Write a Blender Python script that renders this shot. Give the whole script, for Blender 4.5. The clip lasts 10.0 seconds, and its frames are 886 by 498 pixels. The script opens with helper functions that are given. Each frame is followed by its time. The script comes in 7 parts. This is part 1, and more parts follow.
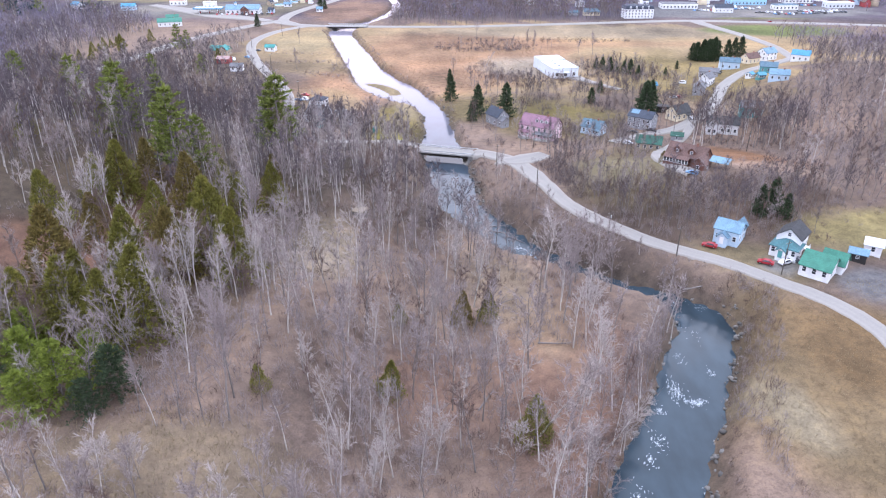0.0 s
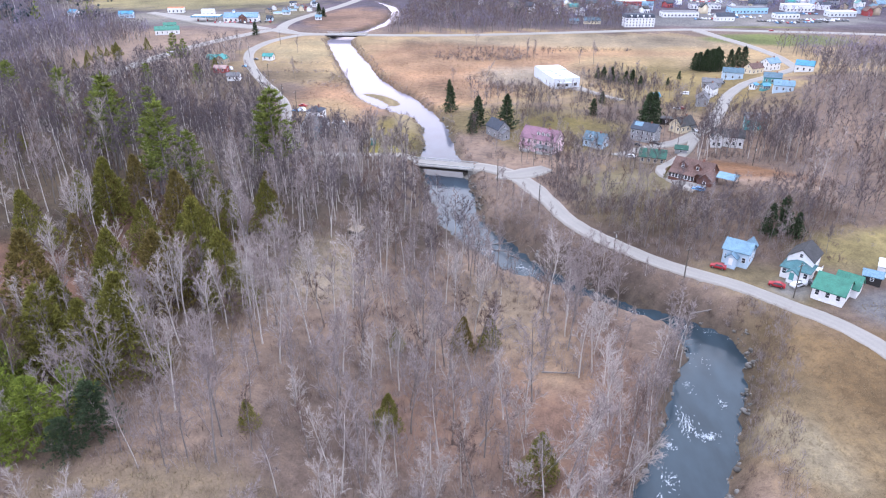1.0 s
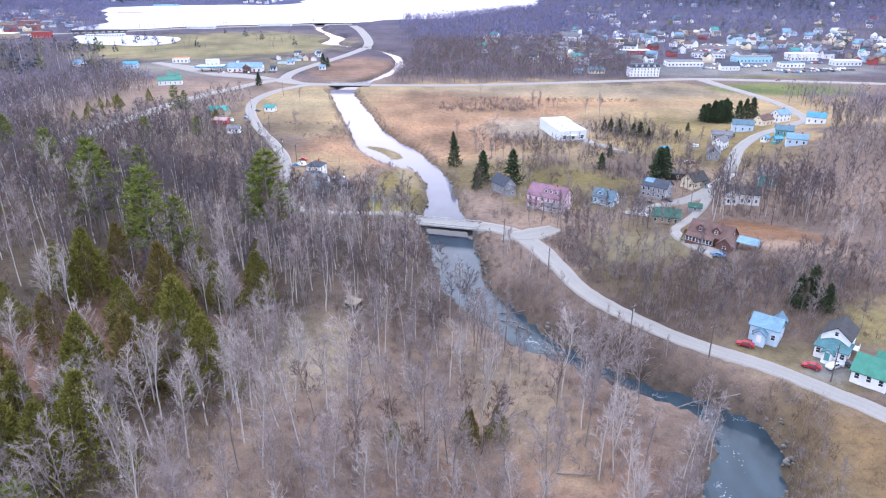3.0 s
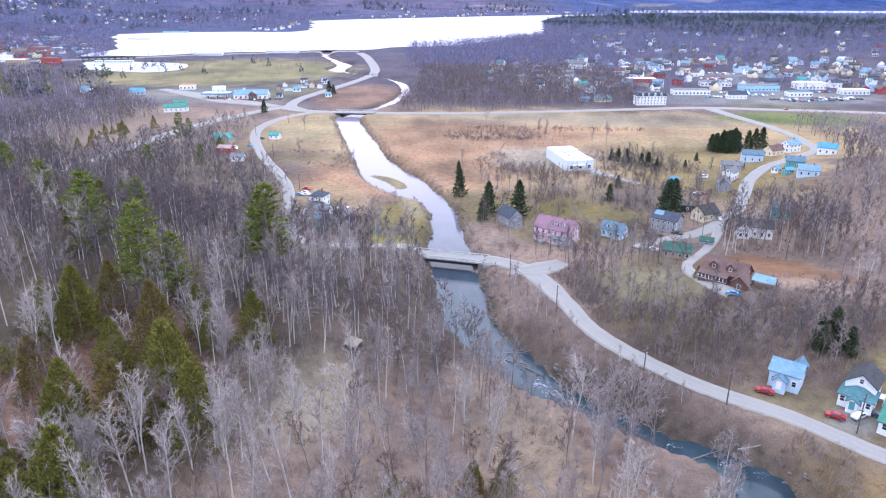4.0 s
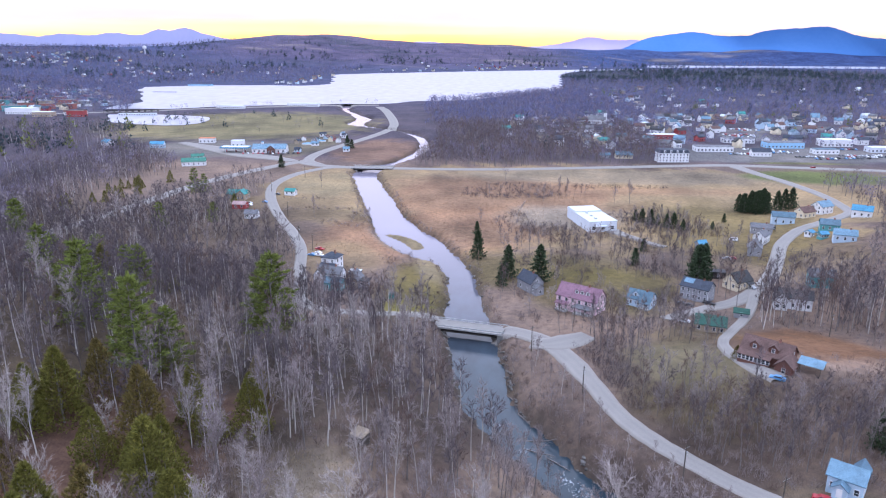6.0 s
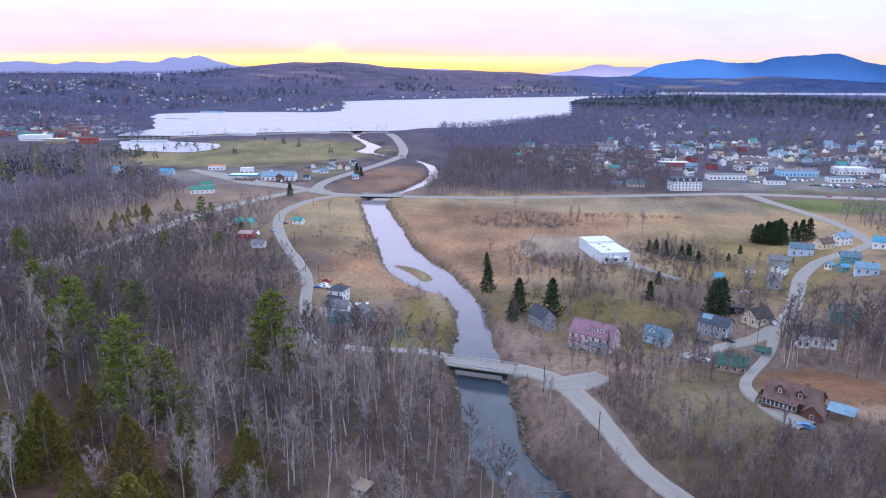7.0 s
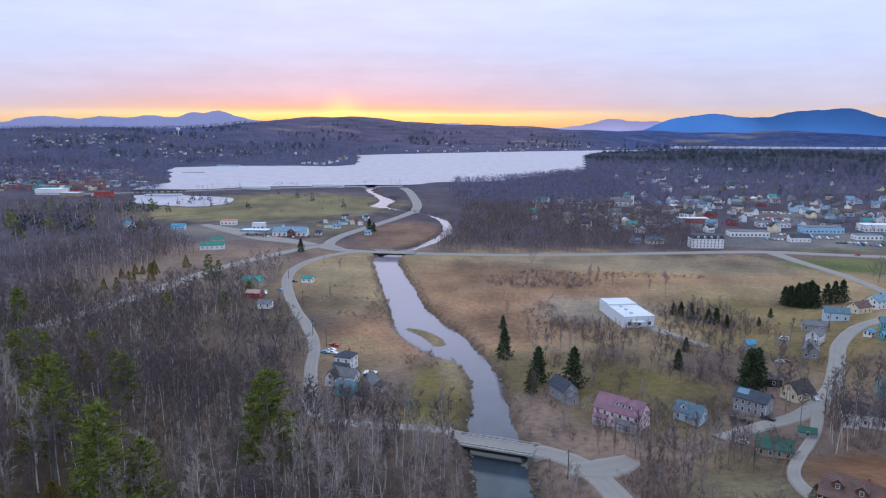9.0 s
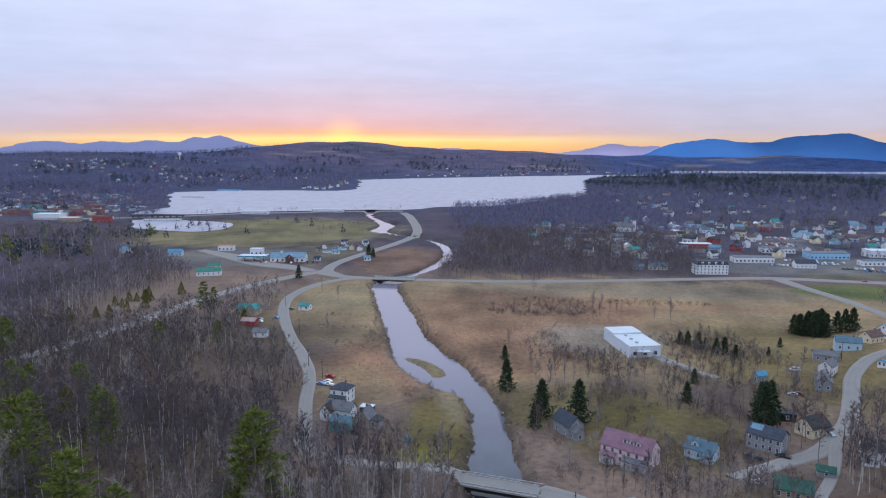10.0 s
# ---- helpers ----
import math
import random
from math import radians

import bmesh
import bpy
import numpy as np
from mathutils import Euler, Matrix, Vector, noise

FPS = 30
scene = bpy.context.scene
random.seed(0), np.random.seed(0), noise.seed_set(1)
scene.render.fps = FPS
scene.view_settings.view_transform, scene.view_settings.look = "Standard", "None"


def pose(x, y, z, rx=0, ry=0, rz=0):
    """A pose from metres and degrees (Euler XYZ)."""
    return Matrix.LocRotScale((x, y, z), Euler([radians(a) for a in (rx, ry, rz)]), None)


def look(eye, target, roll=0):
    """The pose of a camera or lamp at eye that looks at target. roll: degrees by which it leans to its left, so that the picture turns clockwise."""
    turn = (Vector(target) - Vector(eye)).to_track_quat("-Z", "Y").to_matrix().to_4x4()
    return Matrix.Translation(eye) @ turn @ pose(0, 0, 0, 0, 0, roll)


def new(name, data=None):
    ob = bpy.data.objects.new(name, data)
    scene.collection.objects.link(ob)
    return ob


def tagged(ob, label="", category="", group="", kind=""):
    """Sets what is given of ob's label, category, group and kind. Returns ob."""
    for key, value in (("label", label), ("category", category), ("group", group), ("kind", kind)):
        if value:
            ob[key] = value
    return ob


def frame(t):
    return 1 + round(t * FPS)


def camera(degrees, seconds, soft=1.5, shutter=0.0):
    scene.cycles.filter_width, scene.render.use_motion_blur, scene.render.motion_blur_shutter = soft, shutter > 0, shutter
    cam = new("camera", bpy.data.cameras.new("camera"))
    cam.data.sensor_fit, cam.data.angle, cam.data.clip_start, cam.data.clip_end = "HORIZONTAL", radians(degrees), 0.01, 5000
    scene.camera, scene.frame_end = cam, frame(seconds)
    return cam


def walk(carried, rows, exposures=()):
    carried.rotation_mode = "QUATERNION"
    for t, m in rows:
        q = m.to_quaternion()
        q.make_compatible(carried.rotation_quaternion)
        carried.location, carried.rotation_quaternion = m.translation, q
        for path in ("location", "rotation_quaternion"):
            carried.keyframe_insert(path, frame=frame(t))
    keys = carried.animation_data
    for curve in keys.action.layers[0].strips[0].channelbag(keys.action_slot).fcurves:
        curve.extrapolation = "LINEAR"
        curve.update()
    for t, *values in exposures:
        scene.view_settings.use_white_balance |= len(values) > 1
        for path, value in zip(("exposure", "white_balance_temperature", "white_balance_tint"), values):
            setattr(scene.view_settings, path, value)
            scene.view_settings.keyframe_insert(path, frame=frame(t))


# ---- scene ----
cam = camera(66.0, 10.0, soft=1.15)
PATH = [
    (0, (1.673, 10.468, 83.778), (1.61, 12.255, 82.882), -0.1),
    (0.5, (1.543, 14.117, 84.057), (1.481, 15.906, 83.164), -0.1),
    (1, (1.358, 17.159, 84.544), (1.297, 18.953, 83.663), -0.0),
    (1.5, (1.257, 20.405, 85.253), (1.195, 22.207, 84.387), -0.1),
    (2, (1.13, 23.73, 85.661), (1.067, 25.545, 84.823), -0.0),
    (2.5, (1.053, 27.345, 85.92), (0.985, 29.175, 85.116), -0.1),
    (4, (0.985, 37.728, 86.888), (0.894, 39.598, 86.185), -0.0),
    (4.5, (0.861, 41.07, 87.359), (0.759, 42.951, 86.688), -0.0),
    (5, (0.609, 44.556, 87.848), (0.496, 46.449, 87.212), 0.0),
    (5.5, (0.426, 47.943, 88.264), (0.298, 49.846, 87.663), 0.1),
    (7, (-0.104, 58.793, 89.852), (-0.278, 60.723, 89.356), 0.1),
    (7.5, (-0.323, 62.62, 90.328), (-0.51, 64.558, 89.868), 0.1),
    (8, (-0.7, 66.204, 90.784), (-0.901, 68.148, 90.361), 0.1),
    (8.5, (-1.106, 69.772, 91.071), (-1.318, 71.723, 90.685), 0.1),
    (9, (-1.622, 73.437, 91.24), (-1.839, 75.394, 90.892), 0.1),
    (9.5, (-1.729, 77.188, 91.276), (-1.948, 79.151, 90.962), 0.1),
    (10, (-2.259, 81.353, 91.335), (-2.479, 83.322, 91.057), 0.1),
]

# exposure falls as the bright sky comes into view
EXPOSURES = [(0, 1.22, 6750, 15), (2.5, 1.2, 6550, 14), (4.5, 1.12, 6300, 15), (5.5, 0.86, 6250, 16), (7.5, 0.30, 6150, 13), (8.5, 0.05, 6200, 10), (10, -0.20, 6280, 7)]

# ------------------------------------------------------------------ world, sun
SUN = Vector((-0.252, 0.966, 0.06)).normalized()
world = bpy.data.worlds.new("sunset_sky")
scene.world = world
world.use_nodes = True


class Nodes:
    """Short calls for building a node tree."""

    def __init__(self, tree):
        self.tree = tree
        self.tree.nodes.clear()

    def add(self, kind, inputs=(), operation="", use_clamp=False, layer_name=""):
        n = self.tree.nodes.new(kind)
        if operation:
            n.operation = operation
        if use_clamp:
            n.use_clamp = True
        if layer_name:
            n.layer_name = layer_name
        for k, v in dict(inputs).items():
            if isinstance(v, bpy.types.NodeSocket):
                self.tree.links.new(v, n.inputs[k])
            else:
                n.inputs[k].default_value = v
        return n

    def maths(self, op, a, b=0.0, clamp=False):
        return self.add("ShaderNodeMath", {0: a, 1: b}, operation=op, use_clamp=clamp).outputs[0]

    def mix(self, f, a, b, blend="MIX"):
        n = self.add("ShaderNodeMix")
        n.data_type, n.blend_type = "RGBA", blend
        for slot, v in ((0, f), (6, a), (7, b)):
            if isinstance(v, bpy.types.NodeSocket):
                self.tree.links.new(v, n.inputs[slot])
            else:
                n.inputs[slot].default_value = v if slot == 0 else (*v[:3], 1)
        return n.outputs[2]

    def ramp(self, f, stops):
        n = self.add("ShaderNodeValToRGB", {0: f})
        el = n.color_ramp.elements
        while len(el) < len(stops):
            el.new(0.5)
        for e, (p, c) in zip(el, stops):
            e.position, e.color = p, (*c, 1) if len(c) == 3 else c
        return n.outputs[0]

    def noise(self, vec, scale, detail=4.0, rough=0.55, out=0):
        ins = {"Scale": scale, "Detail": detail, "Roughness": rough}
        if vec is not None:
            ins["Vector"] = vec
        return self.add("ShaderNodeTexNoise", ins).outputs[out]


def sky_world():
    n = Nodes(world.node_tree)
    d = n.add("ShaderNodeTexCoord").outputs["Generated"]
    z = n.add("ShaderNodeSeparateXYZ", {0: d}).outputs[2]
    # flattened cloud streaks
    flat = n.add("ShaderNodeMapping", {"Vector": d, "Scale": (2.2, 2.2, 26.0)}).outputs[0]
    streak = n.noise(flat, 1.6, 6.0, 0.62)
    puff = n.noise(n.add("ShaderNodeMapping", {"Vector": d, "Scale": (5.0, 5.0, 16.0)}).outputs[0], 2.4, 5.0, 0.6)
    wob = n.maths("MULTIPLY_ADD", n.maths("SUBTRACT", streak, 0.5), 0.016)
    wob.node.inputs[2].default_value = 0.0
    e = n.maths("ADD", z, wob, clamp=True)
    sd = n.add("ShaderNodeVectorMath", {0: d, 1: tuple(SUN)}, operation="DOT_PRODUCT").outputs["Value"]
    near = n.add("ShaderNodeMapRange", {0: sd, 1: 0.86, 2: 1.0, 3: 0.0, 4: 1.0}).outputs[0]
    near = n.maths("POWER", near, 1.6)
    away = n.ramp(e, [(0.0, (0.92, 0.58, 0.38)), (0.014, (0.92, 0.62, 0.44)), (0.022, (0.84, 0.65, 0.62)), (0.032, (0.74, 0.66, 0.80)), (0.10, (0.72, 0.79, 1.10)),
                      (0.30, (0.90, 0.98, 1.30)), (0.48, (1.15, 1.34, 1.76)), (1.0, (1.42, 1.64, 2.10))])
    toward = n.ramp(e, [(0.0, (1.30, 0.58, 0.14)), (0.014, (1.55, 0.90, 0.26)), (0.020, (1.62, 1.04, 0.42)), (0.027, (1.10, 0.62, 0.40)), (0.038, (0.96, 0.58, 0.62)), (0.062, (0.84, 0.64, 0.80)),
                        (0.11, (0.77, 0.78, 1.06)), (0.30, (0.93, 1.00, 1.30)), (0.48, (1.15, 1.34, 1.76)), (1.0, (1.42, 1.64, 2.10))])
    col = n.mix(near, away, toward)
    lum = n.add("ShaderNodeMapRange", {0: n.maths("MULTIPLY_ADD", puff, 0.5), 1: 0.2, 2: 0.8, 3: 0.89, 4: 1.11})
    n.tree.links.new(n.maths("MULTIPLY", streak, 0.5), lum.inputs[0].links[0].from_node.inputs[2])
    col = n.mix(1.0, col, lum.outputs[0], "MULTIPLY")
    # bright glow round the setting sun
    low = n.add("ShaderNodeVectorMath", {0: d, 1: tuple(Vector((-0.252, 0.967, 0.014)).normalized())}, operation="DOT_PRODUCT").outputs["Value"]
    core = n.maths("POWER", n.add("ShaderNodeMapRange", {0: low, 1: 0.9985, 2: 1.0, 3: 0.0, 4: 0.8}).outputs[0], 4.0)
    col = n.mix(core, col, (2.6, 1.35, 0.35))
    sky = n.add("ShaderNodeTexSky")
    sky.sky_type, sky.sun_disc, sky.sun_elevation, sky.sun_rotation = "NISHITA", False, radians(3.0), math.atan2(SUN.x, SUN.y)
    a = n.add("ShaderNodeBackground", {0: col, 1: 0.95})
    b = n.add("ShaderNodeBackground", {0: sky.outputs[0], 1: 0.003})
    s = n.add("ShaderNodeAddShader", {0: a.outputs[0], 1: b.outputs[0]})
    n.add("ShaderNodeOutputWorld", {0: s.outputs[0]})


sky_world()
sun = new("sun", bpy.data.lights.new("sun", "SUN"))
sun.data.energy, sun.data.angle, sun.data.color = 0.25, radians(90), (1.0, 0.74, 0.55)
sun.matrix_world = look(SUN * 100, (0, 0, 0))
walk(cam, [(t, look(e, g, r)) for t, e, g, r in PATH], EXPOSURES)

# ------------------------------------------------------------------ materials


def material(name, build, rough=0.85, metal=0.0, spec=0.3):
    m = bpy.data.materials.new(name)
    m.use_nodes = True
    n = Nodes(m.node_tree)
    p = n.add("ShaderNodeBsdfPrincipled", {"Roughness": rough, "Metallic": metal, "Specular IOR Level": spec})
    n.add("ShaderNodeOutputMaterial", {0: p.outputs[0]})
    build(n, p)
    return m


def varied(name, a, b, scale=1.0, rough=0.85, metal=0.0, bump=0.0, fine=9.0, island=0.0, random_amount=0.0, spec=0.3):
    """Two colours mixed by coarse and fine noise, with fine relief; random: object-to-object change of lightness."""
    def build(n, p):
        pos = n.add("ShaderNodeNewGeometry").outputs["Position"]
        big = n.noise(pos, scale, 4.0)
        small = n.noise(pos, scale * fine, 3.0)
        f = n.maths("MULTIPLY_ADD", small, 0.5)
        n.tree.links.new(n.maths("MULTIPLY_ADD", big, 1.1), f.node.inputs[2])
        f.node.inputs[2].links[0].from_node.inputs[2].default_value = -0.3
        col = n.mix(n.maths("MINIMUM", n.maths("MAXIMUM", f, 0.0), 1.0), a, b)
        if island or random_amount:
            r = n.add("ShaderNodeNewGeometry").outputs["Random Per Island"] if island else n.add("ShaderNodeObjectInfo").outputs["Random"]
            k = n.add("ShaderNodeMapRange", {0: r, 3: 1 - (island or random_amount), 4: 1 + (island or random_amount)}).outputs[0]
            col = n.mix(1.0, col, k, "MULTIPLY")
        n.tree.links.new(col, p.inputs["Base Color"])
        if bump:
            bm = n.add("ShaderNodeBump", {"Strength": bump, "Distance": 0.05, "Height": small})
            n.tree.links.new(bm.outputs[0], p.inputs["Normal"])
    return material(name, build, rough, metal, spec)


def clapboard(name, a, b, pitch=0.16):
    """Painted boards in courses with weathering."""
    def build(n, p):
        pos = n.add("ShaderNodeNewGeometry").outputs["Position"]
        z = n.add("ShaderNodeSeparateXYZ", {0: pos}).outputs[2]
        saw = n.maths("FRACT", n.maths("DIVIDE", z, pitch))
        dirt = n.noise(pos, 0.7, 5.0)
        grain = n.noise(n.add("ShaderNodeMapping", {"Vector": pos, "Scale": (1, 1, 9)}).outputs[0], 2.2, 3.0)
        f = n.add("ShaderNodeMapRange", {0: n.maths("MULTIPLY", dirt, grain), 1: 0.12, 2: 0.42}).outputs[0]
        n.tree.links.new(n.mix(f, b, a), p.inputs["Base Color"])
        bm = n.add("ShaderNodeBump", {"Strength": 0.7, "Distance": 0.02, "Height": saw})
        n.tree.links.new(bm.outputs[0], p.inputs["Normal"])
    return material(name, build, 0.6)


def shingle(name, a, b, metal=0.0, rough=0.8):
    """Roofing in courses, patchy with age."""
    def build(n, p):
        pos = n.add("ShaderNodeNewGeometry").outputs["Position"]
        br = n.add("ShaderNodeTexBrick", {"Vector": pos, "Color1": (*a, 1), "Color2": (*b, 1), "Mortar": (a[0] * .6, a[1] * .6, a[2] * .6, 1), "Scale": 1.0,
                                          "Mortar Size": 0.012, "Brick Width": 0.35, "Row Height": 0.15})
        worn = n.noise(pos, 0.5, 5.0)
        k = n.add("ShaderNodeMapRange", {0: worn, 1: 0.3, 2: 0.7, 3: 0.8, 4: 1.2}).outputs[0]
        n.tree.links.new(n.mix(1.0, br.outputs[0], k, "MULTIPLY"), p.inputs["Base Color"])
        bm = n.add("ShaderNodeBump", {"Strength": 0.3, "Distance": 0.02, "Height": br.outputs[1]})
        n.tree.links.new(bm.outputs[0], p.inputs["Normal"])
    return material(name, build, rough, metal)


def ground_material():
    """Cover colour from the sheet's own attribute, broken by leaf litter, tufts and bare patches at several scales."""
    def build(n, p):
        pos = n.add("ShaderNodeNewGeometry").outputs["Position"]
        cover = n.add("ShaderNodeVertexColor", layer_name="cover").outputs[0]
        patch = n.noise(pos, 0.045, 5.0, 0.6)
        tuft = n.noise(pos, 0.42, 5.0, 0.65)
        leaf = n.noise(pos, 3.0, 4.0, 0.7)
        k = n.add("ShaderNodeMapRange", {0: patch, 1: 0.3, 2: 0.7, 3: 0.78, 4: 1.22}).outputs[0]
        c = n.mix(1.0, cover, k, "MULTIPLY")
        stand = n.noise(pos, 0.011, 5.0, 0.65)
        c = n.mix(1.0, c, n.ramp(stand, [(0.34, (0.60, 0.62, 0.66)), (0.5, (1.0, 1.0, 1.0)), (0.66, (1.34, 1.28, 1.18))]), "MULTIPLY")
        hue = n.ramp(tuft, [(0.3, (0.62, 0.58, 0.56)), (0.5, (1.0, 0.97, 0.95)), (0.72, (1.35, 1.25, 1.1))])
        c = n.mix(0.8, c, hue, "MULTIPLY")
        fine = n.ramp(leaf, [(0.32, (0.6, 0.58, 0.56)), (0.52, (1.0, 1.0, 1.0)), (0.75, (1.4, 1.32, 1.22))])
        c = n.mix(0.7, c, fine, "MULTIPLY")
        n.tree.links.new(c, p.inputs["Base Color"])
        b = n.add("ShaderNodeBump", {"Strength": 0.6, "Distance": 0.25, "Height": n.maths("ADD", tuft, n.maths("MULTIPLY", leaf, 0.4))})
        n.tree.links.new(b.outputs[0], p.inputs["Normal"])
    return material("ground_cover", build, 0.95, spec=0.1)


def road_material():
    def build(n, p):
        pos = n.add("ShaderNodeNewGeometry").outputs["Position"]
        v = n.add("ShaderNodeVertexColor", layer_name="across").outputs[0]
        u = n.add("ShaderNodeSeparateColor", {0: v}).outputs[0]
        dust = n.noise(pos, 0.12, 5.0, 0.6)
        grit = n.noise(pos, 2.5, 4.0, 0.6)
        # sand lies along the edges and the crown, the wheel tracks are cleaner
        edge = n.ramp(u, [(0.0, (1, 1, 1)), (0.16, (0.35, 0.35, 0.35)), (0.32, (0.0, 0.0, 0.0)), (0.5, (0.35, 0.35, 0.35)), (0.68, (0, 0, 0)), (0.84, (0.35, 0.35, 0.35)), (1.0, (1, 1, 1))])
        f = n.maths("ADD", n.maths("MULTIPLY", edge, 0.55), n.maths("MULTIPLY", dust, 0.6), clamp=True)
        c = n.mix(f, (0.185, 0.172, 0.162), (0.275, 0.250, 0.225))
        g = n.ramp(grit, [(0.3, (0.92, 0.92, 0.92)), (0.7, (1.06, 1.06, 1.06))])
        n.tree.links.new(n.mix(1.0, c, g, "MULTIPLY"), p.inputs["Base Color"])
        b = n.add("ShaderNodeBump", {"Strength": 0.3, "Distance": 0.02, "Height": grit})
        n.tree.links.new(b.outputs[0], p.inputs["Normal"])
    return material("sanded_asphalt", build, 0.85)


def water_material(name, base, wave, rough, strength, spec, far_sheen=None):
    def build(n, p):
        pos = n.add("ShaderNodeNewGeometry").outputs["Position"]
        a = n.noise(pos, wave, 5.0, 0.6)
        b = n.noise(n.add("ShaderNodeMapping", {"Vector": pos, "Scale": (1.0, 0.45, 1.0)}).outputs[0], wave * 0.22, 4.0, 0.55)
        h = n.maths("ADD", n.maths("MULTIPLY", a, 0.4), b)
        c = n.mix(n.add("ShaderNodeMapRange", {0: b, 1: 0.35, 2: 0.65}).outputs[0], base, tuple(v * 1.6 for v in base))
        if far_sheen:     # sky sheen painted into the colour, paler farther along the river
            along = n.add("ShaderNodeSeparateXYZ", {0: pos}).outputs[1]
            c = n.mix(n.add("ShaderNodeMapRange", {0: along, 1: 235.0, 2: 400.0, 3: 0.0, 4: 1.0}).outputs[0], c, far_sheen)
        n.tree.links.new(c, p.inputs["Base Color"])
        bm = n.add("ShaderNodeBump", {"Strength": strength, "Distance": 0.12, "Height": h})
        n.tree.links.new(bm.outputs[0], p.inputs["Normal"])
        p.inputs["IOR"].default_value = 1.33
    return material(name, build, rough, spec=spec)


GROUND = ground_material()
ROAD = road_material()
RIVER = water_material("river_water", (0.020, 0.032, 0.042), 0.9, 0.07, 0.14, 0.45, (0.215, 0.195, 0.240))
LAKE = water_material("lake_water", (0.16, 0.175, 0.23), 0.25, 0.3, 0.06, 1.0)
FOAM = varied("white_water", (0.26, 0.30, 0.34), (0.56, 0.60, 0.64), 1.2, 0.6)
ROCK = varied("river_rock", (0.070, 0.066, 0.063), (0.196, 0.182, 0.168), 0.6, 0.9, bump=0.6, island=0.35)
BARK = varied("grey_bark", (0.120, 0.102, 0.096), (0.235, 0.208, 0.198), 0.8, 0.95, bump=0.5)
BARK_PALE = varied("pale_bark", (0.360, 0.325, 0.300), (0.600, 0.555, 0.520), 0.9, 0.9, bump=0.3)
TWIG = varied("twigs", (0.178, 0.143, 0.138), (0.305, 0.255, 0.245), 0.05, 0.95, island=0.25)
# darker twig copy: shade of dense woods is partly put into its colour
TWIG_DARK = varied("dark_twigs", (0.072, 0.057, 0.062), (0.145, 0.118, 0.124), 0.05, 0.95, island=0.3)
# mauve twigs of farther trees, with some haze in the colour
TWIG_HAZE = varied("hazed_mauve_twigs", (0.128, 0.105, 0.148), (0.235, 0.198, 0.270), 0.04, 0.95, island=0.3)
TWIG_PALE = varied("pale_twigs", (0.273, 0.232, 0.217), (0.422, 0.369, 0.344), 0.06, 0.95, island=0.2)
TWIG_RED = varied("russet_twigs", (0.092, 0.062, 0.052), (0.170, 0.118, 0.100), 0.06, 0.95, island=0.3)
# twigs of the farthest trees: violet-blue haze painted into the colour
TWIG_FAR_HAZE = varied("far_hazed_twigs", (0.092, 0.098, 0.180), (0.172, 0.176, 0.305), 0.04, 0.95, island=0.35)
# distant spruce needles, blued by haze put into their colour
NEEDLE_HAZE = varied("hazed_spruce_needles", (0.018, 0.036, 0.044), (0.048, 0.076, 0.082), 0.3, 0.8, island=0.4)
NEEDLE = varied("pine_needles", (0.072, 0.096, 0.016), (0.185, 0.210, 0.042), 0.35, 0.8, island=0.5)
NEEDLE_DARK = varied("spruce_needles", (0.022, 0.038, 0.020), (0.058, 0.085, 0.036), 0.3, 0.8, island=0.4)
CEDAR = varied("cedar_sprays", (0.080, 0.080, 0.015), (0.205, 0.185, 0.036), 0.25, 0.85, island=0.45)
NEEDLE_LIGHT = varied("young_pine_needles", (0.090, 0.125, 0.016), (0.220, 0.260, 0.042), 0.35, 0.8, island=0.4)
CEDAR_BROWN = varied("bronzed_cedar_sprays", (0.100, 0.078, 0.020), (0.190, 0.140, 0.040), 0.3, 0.85, island=0.4)
STRAW = varied("dry_grass", (0.165, 0.121, 0.072), (0.286, 0.231, 0.149), 0.1, 0.95, island=0.3)
REED = varied("russet_marsh_grass", (0.143, 0.080, 0.041), (0.242, 0.149, 0.083), 0.08, 0.95, island=0.3)
CONCRETE = varied("concrete", (0.272, 0.264, 0.256), (0.400, 0.392, 0.376), 0.4, 0.9, bump=0.2)
STEEL = varied("rusted_girder", (0.022, 0.021, 0.022), (0.05, 0.042, 0.036), 0.6, 0.95)
RAIL = varied("galvanised_rail", (0.42, 0.43, 0.45), (0.60, 0.61, 0.62), 0.8, 0.45, metal=0.6)
WOOD_POLE = varied("weathered_pole", (0.060, 0.051, 0.042), (0.120, 0.102, 0.087), 1.5, 0.95)
GLASS = varied("window_glass", (0.015, 0.02, 0.03), (0.035, 0.04, 0.05), 0.4, 0.06, spec=0.6)
TRIM = varied("white_trim", (0.60, 0.60, 0.62), (0.80, 0.80, 0.80), 0.8, 0.6)
TYRE = varied("tyre", (0.015, 0.015, 0.016), (0.035, 0.034, 0.033), 3.0, 0.9)
CHROME = varied("wheel_rim", (0.35, 0.36, 0.38), (0.5, 0.5, 0.52), 3.0, 0.35, metal=0.8)

